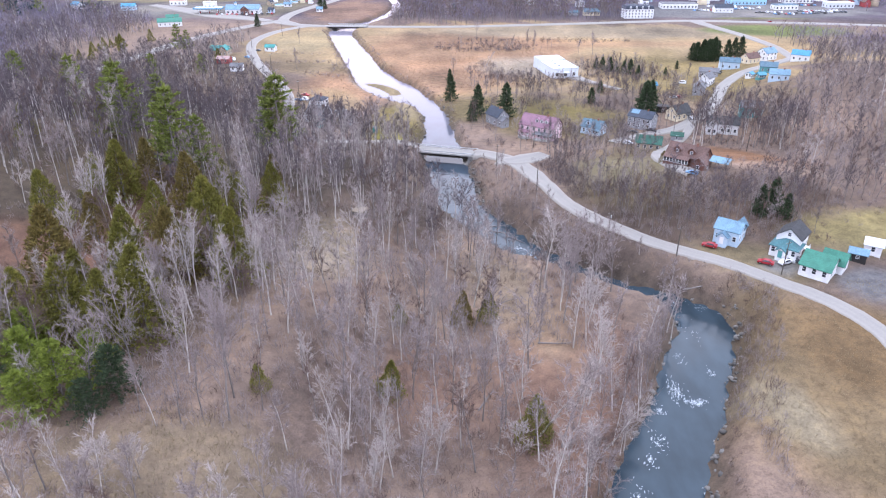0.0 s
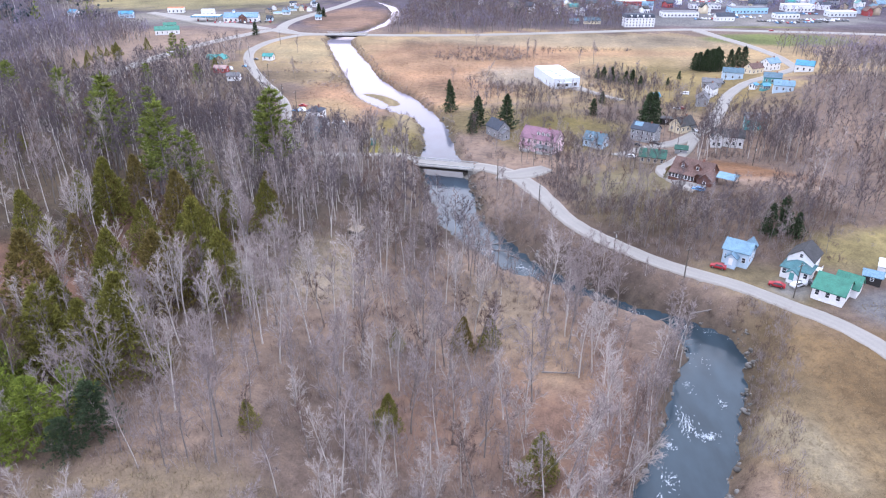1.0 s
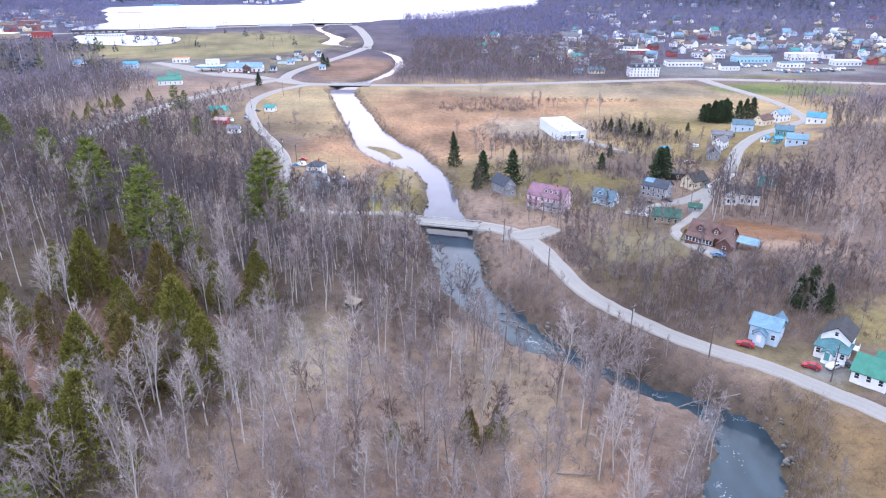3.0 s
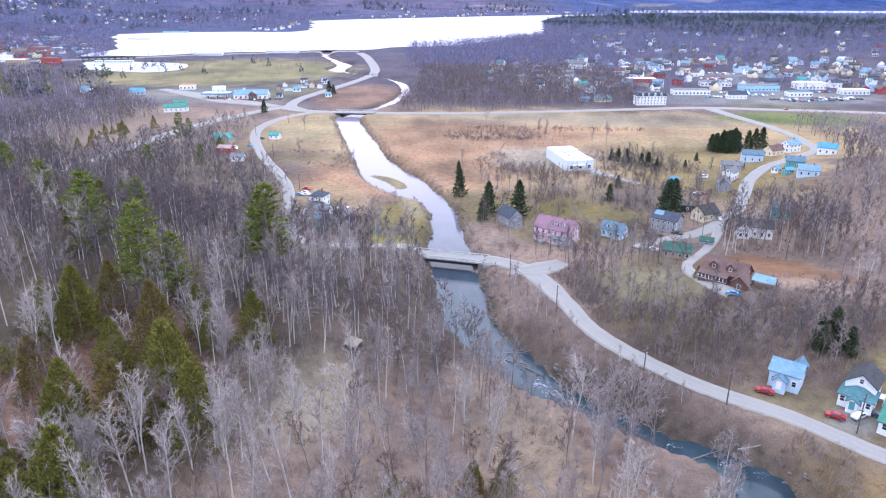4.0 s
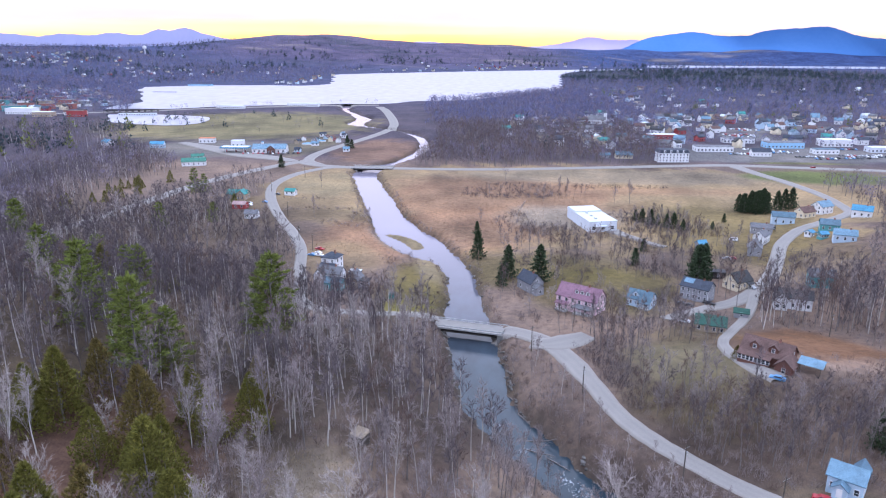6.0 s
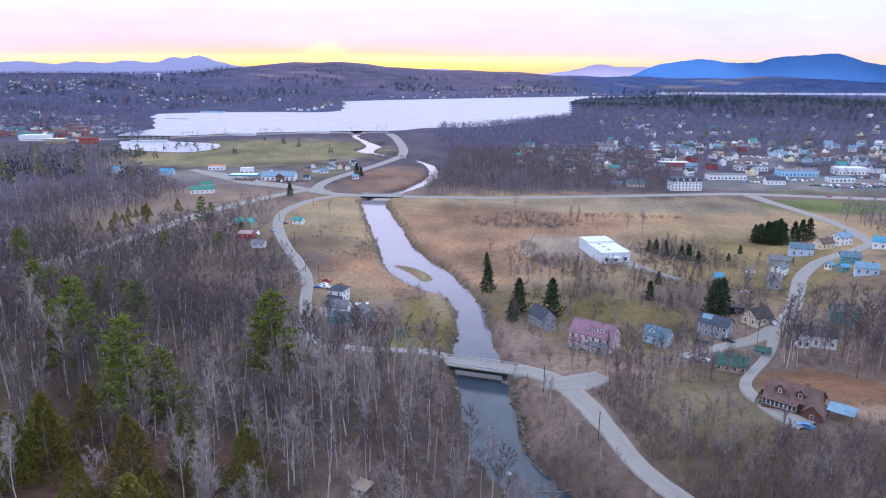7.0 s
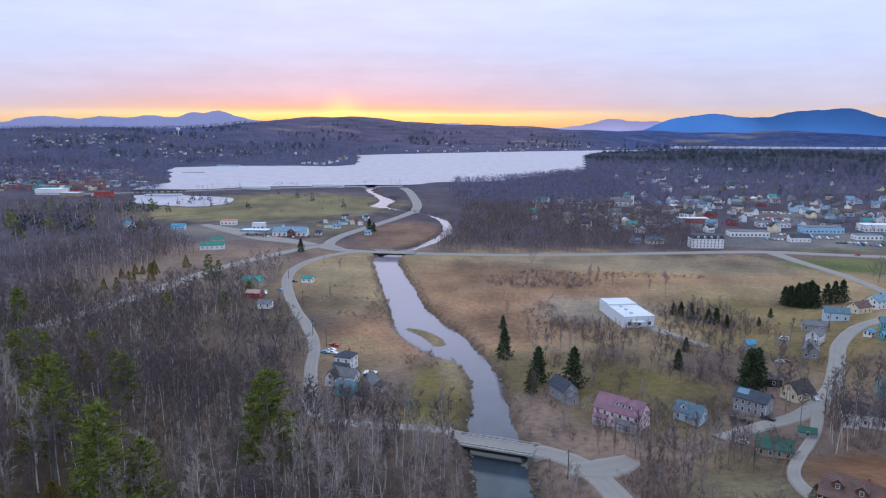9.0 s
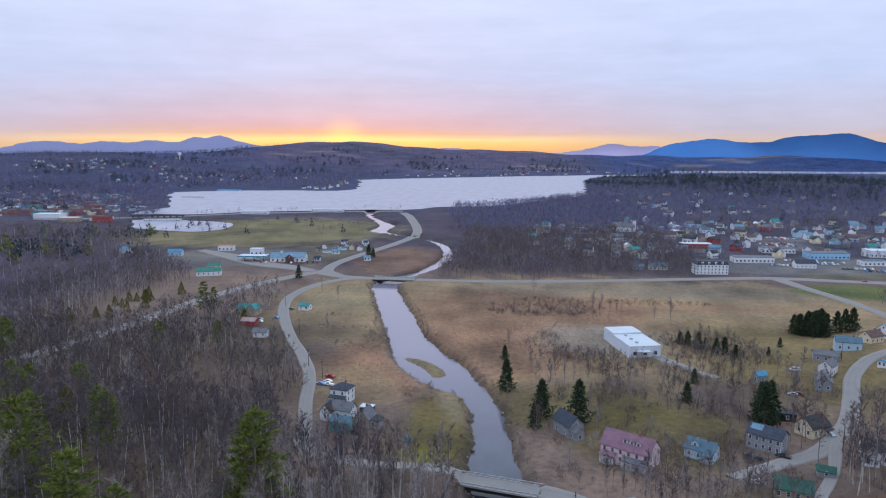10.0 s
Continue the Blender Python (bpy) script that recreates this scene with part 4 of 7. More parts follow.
def hip_roof(w, d, eave, rise, over=0.45, thick=0.25):
    b = B()
    x, y, r = w / 2 + over, d / 2 + over, max(0.05, (w - d) / 2)
    lo = [(-x, -y, eave), (x, -y, eave), (x, y, eave), (-x, y, eave)]
    hi = [(-x, -y, eave + thick), (x, -y, eave + thick), (x, y, eave + thick), (-x, y, eave + thick)]
    a, c = (-r, 0, eave + rise), (r, 0, eave + rise)
    b.face(*lo[::-1])
    for i in range(4):
        j = (i + 1) % 4
        b.face(lo[i], lo[j], hi[j], hi[i])
    b.face(hi[0], hi[1], c, a)
    b.face(hi[2], hi[3], a, c)
    b.face(hi[1], hi[2], c)
    b.face(hi[3], hi[0], a)
    return b


def volume(parent, w, d, eave, rise, wall, roof, m=None, names=("wall", "roof"), kind="gable", rows=None, cols=3, ends=2, win=(0.95, 1.45), detail=True, base=-2.0):
    """Walls with a roof and rows of windows; m: its place within the house."""
    m = m or Matrix()
    h = d / 2
    b = B()
    if kind == "gable":
        b.extrude_x([(-h, base), (h, base), (h, eave), (0, eave + rise), (-h, eave)], -w / 2, w / 2)
    else:
        b.box(-w / 2, w / 2, -h, h, base, eave)
    wl = part(names[0], b, wall, parent)
    wl.matrix_local = m
    if kind == "gable":
        r = gable_roof(w, d, eave, rise)
    elif kind == "hip":
        r = hip_roof(w, d, eave, rise)
    else:
        r = B().box(-w / 2 - 0.15, w / 2 + 0.15, -h - 0.15, h + 0.15, eave, eave + 0.35)
        r.box(-w / 2 + 0.3, w / 2 - 0.3, -h + 0.3, h - 0.3, eave + 0.35, eave + 0.36)
    rf = part(names[1], r, roof, parent)
    rf.matrix_local = m
    rows = rows if rows is not None else max(1, int(eave / 2.6))
    for k in range(rows):
        z = 0.85 + k * 2.75
        for c in range(cols):
            x = -w / 2 + (c + 0.5) * w / cols
            window(wl, x, -h - 0.015, z, 0, *win)
            if detail:
                window(wl, x, h + 0.015, z, 180, *win)
        for c in range(ends):
            y = -h + (c + 0.5) * d / ends
            window(wl, w / 2 + 0.015, y, z, 90, *win)
            window(wl, -w / 2 - 0.015, y, z, -90, *win)
    if kind == "gable" and rise > 2.4 and detail:
        for s, turn in ((1, 90), (-1, -90)):
            window(wl, s * (w / 2 + 0.015), 0, eave + 0.35, turn, 0.8, 1.1)
    return wl, rf


def house(name, x, y, turn, w, d, eave, rise, wall, roof, label, category="house", group="", kind="gable", chimney=True, **more):
    ob = thing(name, pose(x, y, ground_z(x, y) + 0.35, 0, 0, turn) @ Matrix.Scale(0.81, 4), label, category, group)
    wl, rf = volume(ob, w, d, eave, rise, WALL[wall], ROOF[roof], kind=kind, **more)
    if chimney and kind != "flat":
        part("chimney", B().box(w * 0.18, w * 0.18 + 0.7, -0.35, 0.35, eave, eave + rise + 1.0).box(w * 0.18 - 0.06, w * 0.18 + 0.76, -0.41, 0.41, eave + rise + 0.85, eave + rise + 1.0), CHIMNEY, ob, "brick chimney")
    HOUSE_SPOTS.append((x, y, max(w, d) * 0.5))
    return ob


def dormer(ob, x, eave, rise, d, wall, roof, w=2.0, f=0.35, high=1.5):
    """A gabled dormer on the front slope."""
    h = d / 2
    y0, z0 = -h * (1 - f), eave + rise * f
    b = B()
    b.v += [(x - w / 2, y0, z0 - 0.3), (x + w / 2, y0, z0 - 0.3), (x + w / 2, y0, z0 + high), (x, y0, z0 + high + w * 0.42), (x - w / 2, y0, z0 + high)]
    depth = 3.2
    b.v += [(p[0], p[1] + depth, p[2]) for p in b.v[:5]]
    b.f += [(0, 1, 2, 3, 4), (9, 8, 7, 6, 5), (1, 6, 7, 2), (5, 0, 4, 9)]
    body = part("dormer", b, wall, ob)
    r = B()
    for s in (-1, 1):
        a = [(x + s * (w / 2 + 0.25), y0 - 0.3, z0 + high - 0.1), (x, y0 - 0.3, z0 + high + w * 0.45 + 0.08), (x, y0 + depth, z0 + high + w * 0.45 + 0.08), (x + s * (w / 2 + 0.25), y0 + depth, z0 + high - 0.1)]
        up = [(p[0], p[1], p[2] + 0.14) for p in a]
        r.face(*(up if s < 0 else up[::-1]))
        r.face(*(a[::-1] if s < 0 else a))
        r.face(a[0], a[1], up[1], up[0])
        r.face(a[0], up[0], up[3], a[3])
    part("dormer_roof", r, roof, body)
    window(body, x, y0 - 0.02, z0 + 0.25, 0, 0.85, 1.15)
    return body


def porch(ob, x0, x1, d, deep, high, roof, posts=4, wall=None):
    """A lean-to porch on the front: floor, posts and a sloping roof."""
    h = d / 2
    p = part("porch", B().box(x0, x1, -h - deep, -h - 0.01, -1.2, 0.05), CONCRETE if wall is None else wall, ob)
    r = B().extrude_x([(-h - deep - 0.35, high), (-h + 0.02, high + 0.75), (-h + 0.02, high + 0.93), (-h - deep - 0.35, high + 0.18)], x0 - 0.3, x1 + 0.3)
    part("porch_roof", r, roof, p)
    for k in range(posts):
        x = x0 + 0.12 + k * (x1 - x0 - 0.24) / max(1, posts - 1)
        part("porch_post", B().box(x - 0.09, x + 0.09, -h - deep + 0.05, -h - deep + 0.23, 0, high + 0.06), TRIM, p)
    return p


CHIMNEY = varied("chimney_brick", (0.20, 0.09, 0.07), (0.32, 0.16, 0.12), 3.0, 0.9)

# the three houses on the river road
o = house("blue_house", 68.1, 167.9, -36, 7.4, 6.3, 4.0, 2.2, "paleblue", "blue", "pale blue clapboard house with a weathered blue metal roof", cols=3, chimney=False)
volume(o, 2.6, 3.0, 2.5, 1.2, WALL["paleblue"], ROOF["blue"], pose(-0.6, -4.0, 0, 0, 0, 90), ("entry", "entry_roof"), cols=0, ends=0, rows=0)
door(o, -0.6, -5.35, 0.1, 0, TRIM)
volume(o, 4.0, 3.0, 4.0, 1.9, WALL["paleblue"], ROOF["blue"], pose(2.0, 3.4, 0, 0, 0, 90), ("rear_wing", "rear_wing_roof"), cols=1, ends=1)
o = house("white_house", 81.9, 164.0, 51, 8.4, 6.9, 5.0, 2.7, "white", "charcoal", "white clapboard house with a charcoal roof and a blue-grey porch roof", cols=3, ends=2, chimney=False)
volume(o, 7.6, 6.4, 2.6, 2.0, WALL["white"], ROOF["teal_grey"], pose(-4.4, 0, 0, 0, 0, -90), ("front_wing", "front_wing_roof"), kind="hip", cols=4, ends=1, rows=1, detail=False)
volume(o, 2.2, 2.4, 2.3, 0.9, WALL["white"], ROOF["teal_grey"], pose(-8.2, 0.3, 0), ("entry", "entry_roof"), cols=0, ends=0, rows=0)
door(o, -9.32, 0.3, 0.1, -90, WALL["teal"])
deck = part("deck", B().box(-1.0, 1.6, -5.2, -3.46, 1.2, 1.4), TRIM, o)
for k in range(3):
    part("deck_post", B().box(-0.9 + k * 1.15, -0.78 + k * 1.15, -5.15, -5.03, -1.0, 2.3), TRIM, deck)
o = house("green_roof_house", 84.0, 153.2, -41, 8.0, 8.6, 2.8, 3.0, "white", "green", "low white house with a bright green metal roof", cols=3, chimney=False)
volume(o, 6.0, 5.4, 2.7, 2.7, WALL["white"], ROOF["green"], pose(2.6, 5.2, 0), ("rear_wing", "rear_wing_roof"), cols=1, ends=1)
house("garden_shed", 95.6, 158.8, -30, 4.6, 3.6, 2.3, 1.0, "black", "blue", "dark shed with a pale blue metal roof", "shed", chimney=False, cols=1, ends=1, win=(0.7, 0.8))
house("white_garage", 101.5, 163.2, -30, 4.6, 4.6, 2.8, 1.4, "white", "white", "small white garage with a pale roof", "garage", chimney=False, cols=1, ends=1)

# brown house on the knoll
o = house("brown_house", 71.5, 217.5, -38, 14.5, 8.6, 3.3, 3.6, "brown", "brown", "dark red-brown house with white-framed sun porch and brown roof", cols=3, chimney=True)
for dx in (-3.4, 2.2):
    dormer(o, dx, 3.3, 3.6, 8.6, WALL["brown"], ROOF["brown"], 2.9, 0.22, 1.3)
sp = part("sun_porch", B().box(-7.2, 2.2, -6.5, -4.3, -1.5, 1.0), WALL["brown"], o)
part("sun_porch_roof", B().extrude_x([(-6.9, 2.55), (-4.28, 3.35), (-4.28, 3.52), (-6.9, 2.72)], -7.5, 2.5), ROOF["brown"], sp)
for k in range(8):
    window(sp, -6.6 + k * 1.2, -6.45, 1.0, 0, 0.95, 1.45)
volume(o, 6.5, 5.0, 2.9, 2.2, WALL["brown"], ROOF["brown"], pose(7.0, -5.0, 0, 0, 0, 90), ("wing", "wing_roof"), cols=1, ends=1)
o = thing("tarp_shelter", pose(79.3, 210.2, ground_z(79.3, 210.2), 0, 0, -38), "pale blue tarpaulin roof on a post frame", "shelter")
part("tarp", gable_roof(5.2, 5.0, 2.3, 1.0, 0.3, 0.06), ROOF["blue"], o)
for sx in (-2.3, 2.3):
    for sy in (-2.2, 2.2):
        part("post", B().box(sx - 0.06, sx + 0.06, sy - 0.06, sy + 0.06, -0.6, 2.3), WOOD_POLE, o)
HOUSE_SPOTS.append((79.5, 208.5, 4))

# houses of the village
o = house("pink_house", 31.5, 277.5, -33, 18.5, 9.6, 5.8, 4.3, "pink", "mauve", "large pink clapboard house with a mauve roof and three dormers", cols=6, ends=3)
for dx in (-0.6, 1.9, 4.4):
    dormer(o, dx, 5.8, 4.3, 9.6, WALL["white"], ROOF["mauve"], 1.7, 0.34, 1.3)
porch(o, -8.6, -3.4, 9.6, 2.4, 2.6, ROOF["mauve"], 5)
porch(o, 0.0, 8.8, 9.6, 2.6, 2.5, ROOF["grey"], 6)
o = house("grey_gable_house", 15.0, 299.0, -58, 11, 7.2, 4.6, 3.6, "grey", "navy", "weathered grey house with a dark blue-grey roof among spruces", cols=2)
volume(o, 5.0, 4.2, 3.4, 1.7, WALL["grey"], ROOF["grey"], pose(6.8, -1.0, 0), ("front_wing", "front_wing_roof"), cols=1, ends=1)
o = house("blue_bungalow", 53.5, 283.0, -35, 10.5, 7.2, 3.3, 3.0, "paleblue", "slate", "light blue bungalow with a blue-grey roof and one dormer", cols=3)
dormer(o, -1.8, 3.3, 3.0, 7.2, WALL["paleblue"], ROOF["slate"], 3.0, 0.25, 1.1)
porch(o, 1.0, 5.2, 7.2, 1.8, 2.3, ROOF["slate"], 3)
o = house("navy_roof_house", 75.0, 291.5, -37, 12.5, 8.2, 5.8, 2.8, "grey", "navy", "two-storey grey house with white trim and dark blue roof", cols=5, ends=2)
part("roof_patch", B().extrude_x([(-2.6, 7.1), (-0.35, 8.55), (-0.35, 8.63), (-2.6, 7.18)], -5.5, -1.2), ROOF["blue"], o, "pale metal roof patch")
part("corner_board", B().box(6.1, 6.3, -4.16, -3.96, -0.5, 5.8), TRIM, o)
o = house("cream_house", 93.5, 304.5, 33, 10.5, 8.0, 3.6, 3.6, "cream", "charcoal", "cream clapboard house with a charcoal gable roof", cols=3, ends=2)
porch(o, 1.0, 5.0, 8.0, 1.6, 2.2, ROOF["charcoal"], 3)
house("black_garage", 90.0, 316.5, -12, 6.6, 5.2, 2.9, 0.6, "black", "charcoal", "black-stained garage with a lean roof", "garage", kind="flat", chimney=False, cols=1, ends=1)
house("green_cottage", 69.5, 257.0, -18, 11.0, 7.6, 3.0, 2.6, "tan", "moss", "single-storey cottage with a dull green roof", cols=4)
house("mossy_shed", 84.5, 273.0, -18, 5.5, 4.2, 2.2, 1.2, "grey", "moss", "small grey shed with a mossy roof beside the drive", "shed", chimney=False, cols=1, ends=1)
o = house("white_farmhouse", 106.0, 285.5, -16, 15, 7.6, 4.8, 2.8, "white", "charcoal", "long white farmhouse with a charcoal roof behind bare trees", cols=5)
volume(o, 7.0, 5.0, 5.0, 2.5, WALL["white"], ROOF["charcoal"], pose(-5.0, -3.6, 0, 0, 0, 90), ("front_wing", "front_wing_roof"), cols=1, ends=2)
house("pale_green_house", 125.0, 307.0, -14, 11, 7.0, 5.0, 2.8, "teal", "grey", "pale green house with a grey roof behind bare trees", cols=3)
house("teal_tarp_shed", 95.0, 358.0, 20, 5.0, 4.0, 3.4, 1.6, "grey", "bright", "small shed under a bright blue roof", "shed", chimney=False, cols=1, ends=1)
VILLAGE = [("house", 148.5, 404, -14, 13, 7.5, 4.6, 2.4, "paleblue", "slate"), ("house", 164, 415, 28, 11, 7.5, 3.8, 2.8, "cream", "brown"), ("house", 178, 427, 30, 11.5, 8, 5.2, 3.0, "white", "blue"),
           ("house", 132.5, 388.5, -16, 12, 6.5, 3.4, 2.0, "grey", "grey"), ("house", 126, 370.5, 50, 9.5, 6.5, 4.6, 2.6, "white", "grey"), ("barn", 117, 353, 70, 11, 7.0, 4.0, 3.0, "grey", "grey"),
           ("house", 158, 375, -18, 10, 7, 3.6, 2.4, "teal", "slate"), ("house", 155, 354, -20, 11, 7.0, 3.6, 2.4, "paleblue", "blue"), ("house", 186, 402, -30, 11, 7, 4.2, 2.6, "white", "bright"),
           ("shed", 150.5, 364, 10, 4.5, 4, 2.6, 1.2, "teal", "bright"), ("shed", 148, 371.5, 40, 4.0, 4, 2.4, 1.0, "white", "bright")]
for nm, x, y, a, w, d, e, r, wa, ro in VILLAGE:
    house("village_" + nm, x, y, a, w, d, e, r, wa, ro, "%s %s with %s roof on the curving road" % (wa, nm, ro), nm, "houses on the curving road", chimney=nm == "house", cols=3, ends=2)

# white block building in the meadow
o = thing("workshop", pose(51.5, 403.5, ground_z(51.5, 403.5) + 0.3, 0, 0, -76) @ Matrix.Scale(1.04, 4), "long pale block workshop with a flat white roof", "workshop")
volume(o, 31, 14.0, 4.6, 0, WALL["block"], ROOF["white"], kind="flat", cols=0, ends=3, rows=1, win=(1.6, 1.6))
part("roof_step", B().box(-15.4, -4, -6.9, 6.9, 4.96, 5.6), ROOF["white"], o)
part("canopy", B().box(15.6, 18.2, -4.5, 1.5, 2.7, 3.1), ROOF["white"], o)
part("loading_door", B().box(-15.6, -15.45, -3.5, 0.5, -0.3, 3.4), WALL["black"], o, "dark open loading door")
for k in range(3):
    part("roof_vent", B().box(-2 + k * 6, -0.8 + k * 6, -2.6, -1.4, 4.9, 5.7), RAIL, o)
HOUSE_SPOTS.append((51.5, 403.5, 17))

# cluster on the lane west of the river
o = house("hip_roof_house", -66.5, 320.0, -14, 8.2, 8.0, 5.8, 2.6, "white", "navy", "tall white house with a dark hipped roof", kind="hip", cols=2, ends=2)
porch(o, -4, 4, 8.0, 1.8, 2.5, ROOF["navy"], 4)
o = house("grey_roof_house", -63.0, 304.0, -12, 12, 6.4, 3.9, 2.8, "white", "grey", "white house with a steep grey roof", cols=3)
volume(o, 6.4, 5.0, 3.6, 3.0, WALL["white"], ROOF["charcoal"], pose(-4.2, -3.0, 0, 0, 0, 90), ("gable_wing", "gable_wing_roof"), cols=1, ends=1)
house("teal_barn", -59.5, 293.0, -12, 8.5, 5.6, 3.6, 1.8, "teal", "slate", "teal-sided barn with a blue-grey roof", "barn", chimney=False, cols=2, ends=1)
o = house("tan_gable_house", -53.0, 298.5, 78, 8.0, 6.6, 3.5, 3.2, "tan", "grey", "tan gabled house with a grey roof", cols=2)
volume(o, 5.0, 4.4, 2.6, 0.9, WALL["grey"], ROOF["charcoal"], pose(-1.0, -5.2, 0), ("side_wing", "side_wing_roof"), cols=1, ends=1)
house("white_roof_shed", -54.5, 308.5, -8, 5.6, 4.0, 2.7, 0, "black", "white", "dark shed with a flat white roof", "shed", kind="flat", chimney=False, cols=1, ends=1, win=(0.7, 0.8))
o = thing("teal_bin", pose(-36.3, 285.5, ground_z(-36.3, 285.5), 0, 0, 8), "dark teal metal bin standing on the lawn", "bin")
part("body", B().box(-1.0, 1.0, -0.8, 0.8, -0.3, 2.2), ROOF["teal"], o)
part("lid", B().box(-1.08, 1.08, -0.88, 0.88, 2.2, 2.34), ROOF["slate"], o)
house("field_hut", -126.5, 463.0, -8, 8.0, 5.6, 2.9, 1.7, "white", "teal", "white hut with a teal metal roof beside the lane", "hut", chimney=False, cols=2, ends=1)
o = house("teal_roof_house", -155.0, 449.5, -6, 15, 8, 3.6, 2.8, "tan", "teal", "tan house with a teal metal roof under trees", cols=4)
volume(o, 6.5, 6.5, 4.4, 3.0, WALL["tan"], ROOF["teal"], pose(4.6, -3.4, 0, 0, 0, 90), ("gable_wing", "gable_wing_roof"), cols=1, ends=2)
house("red_roof_shed", -144.5, 424.0, -6, 9.5, 6, 2.8, 1.6, "red", "pinkmetal", "shed with a faded red ribbed metal roof", "shed", chimney=False, cols=2, ends=1)
house("small_white_house", -130.5, 403.5, 4, 8.6, 6, 2.9, 2.0, "white", "grey", "small white house with a pale grey roof", cols=2)

# tumbledown hut in the wood
o = thing("woodland_shack", pose(-25.6, 172, ground_z(-25.6, 172), 0, 0, -28) @ Matrix.Scale(0.72, 4), "small weathered shack with a flat grey roof in the wood", "shack")
part("wall", B().box(-2.0, 2.0, -1.8, 1.8, -1.0, 2.6), WOOD_POLE, o)
part("roof", B().extrude_x([(-2.2, 2.5), (2.2, 3.0), (2.2, 3.15), (-2.2, 2.65)], -2.4, 2.4), ROOF["tan"], o)

# stores and houses along the main road
o = thing("inn", pose(144.5, 619.5, 0.2, 0, 0, 4) @ Matrix.Scale(0.84, 4), "three-storey pale grey inn with a dark mansard roof", "inn")
volume(o, 29, 13, 8.6, 0, WALL["white"], ROOF["navy"], kind="flat", cols=9, ends=4, rows=3, win=(1.0, 1.5), detail=False)
b = B()
for s in (0, 1):
    for (x, y) in ((-14.9, -6.9), (14.9, -6.9), (14.9, 6.9), (-14.9, 6.9)):
        b.v.append((x * (1 - 0.1 * s), y * (1 - 0.2 * s), 8.9 + 2.9 * s))
b.f += [(0, 1, 5, 4), (1, 2, 6, 5), (2, 3, 7, 6), (3, 0, 4, 7), (4, 5, 6, 7)]
mr = part("mansard_roof", b, ROOF["navy"], o)
for k in range(4):
    x = -9 + k * 6
    dm = part("dormer", B().box(x - 0.8, x + 0.8, -7.0, -5.4, 9.2, 11.2), TRIM, mr)
    window(dm, x, -7.02, 9.5, 0, 0.9, 1.3)
HOUSE_SPOTS.append((146.5, 621.5, 17))
STORES = [("store", 196, 683, 2, 40, 16, 5.0, "white", "grey"), ("store", 268, 712, 4, 42, 18, 6.0, "skyblue", "grey"), ("store", 322, 728, 4, 34, 18, 7.0, "white", "white"), ("store", 170, 768, 0, 36, 14, 5, "red", "white"),
          ("store", 290, 676, 6, 26, 12, 4.6, "white", "slate"), ("store", 238, 745, -4, 36, 16, 5, "white", "grey"), 
          ("canopy", -277, 695, 6, 18, 9, 5.0, "white", "orange"), ("store", -238, 672, 8, 14, 9, 6.4, "white", "white"), ("store", 345, 690, 4, 30, 14, 5, "block", "white")]
STORES += [("pavilion", -300, 1122, -4, 62, 14, 5, "white", "white"), ("pavilion", -398, 1072, -4, 52, 13, 5, "white", "white"), ("store", -553, 930, 6, 26, 16, 9, "red", "brown"),
          ("store", -596, 926, 6, 30, 18, 7, "tan", "white"), ("store", -690, 1000, 6, 34, 18, 9, "teal", "grey"), ("store", -650, 960, 2, 46, 22, 9, "white", "white"), ("store", -480, 950, 10, 60, 8, 3.0, "white", "white")]
for nm, x, y, a, w, d, e, wa, ro in STORES:
    house("flat_" + nm, x, y, a, w, d, e, 0, wa, ro, "long low %s commercial building with a flat roof" % wa, nm, "commercial buildings", kind="flat", chimney=False, cols=max(3, int(w / 4)), ends=2, rows=1, win=(1.8, 1.7), detail=False)
# filling station and gabled store beside the park
o = thing("filling_station", pose(-226, 634, 0.3, 0, 0, 4), "filling station with a flat canopy and bright blue fascia", "filling station")
part("canopy", B().box(-12, 12, -6, 6, 4.6, 5.0), ROOF["white"], o)
for x0, x1, y0, y1 in ((-12.2, 12.2, -6.25, -6.0), (-12.2, 12.2, 6.0, 6.25), (-12.25, -12.0, -6, 6), (12.0, 12.25, -6, 6)):
    part("fascia", B().box(x0, x1, y0, y1, 4.1, 5.15), ROOF["bright"], o, "bright blue fascia")
for x in (-8, 0, 8):
    post = part("canopy_post", B().box(x - 0.25, x + 0.25, -3.2, -2.7, -0.3, 4.6).box(x - 0.25, x + 0.25, 2.7, 3.2, -0.3, 4.6), TRIM, o)
    part("pump", B().box(x - 0.5, x + 0.5, -0.4, 0.4, -0.3, 1.7).box(x - 0.8, x + 0.8, -1.4, 1.4, -0.3, 0.0), WALL["red"], post)
o = house("gabled_store", -197, 640, 6, 36, 17, 4.2, 4.2, "white", "blue", "white store with a broad blue roof and a small cupola", "store", chimney=False, cols=7, ends=3, rows=1, win=(1.8, 1.7))
part("cupola", B().box(-9.2, -6.8, -1.2, 1.2, 7.4, 10.2), WALL["white"], o)
part("cupola_roof", hip_roof(2.6, 2.6, 10.2, 1.4, 0.3, 0.1), ROOF["blue"], o).location = (-8, 0, 0)
volume(o, 10, 8, 5.2, 3.0, WALL["brown"], ROOF["blue"], pose(3.0, -8.2, 0, 0, 0, 90), ("front_gable", "front_gable_roof"), cols=1, ends=2, rows=1, win=(1.8, 1.7))
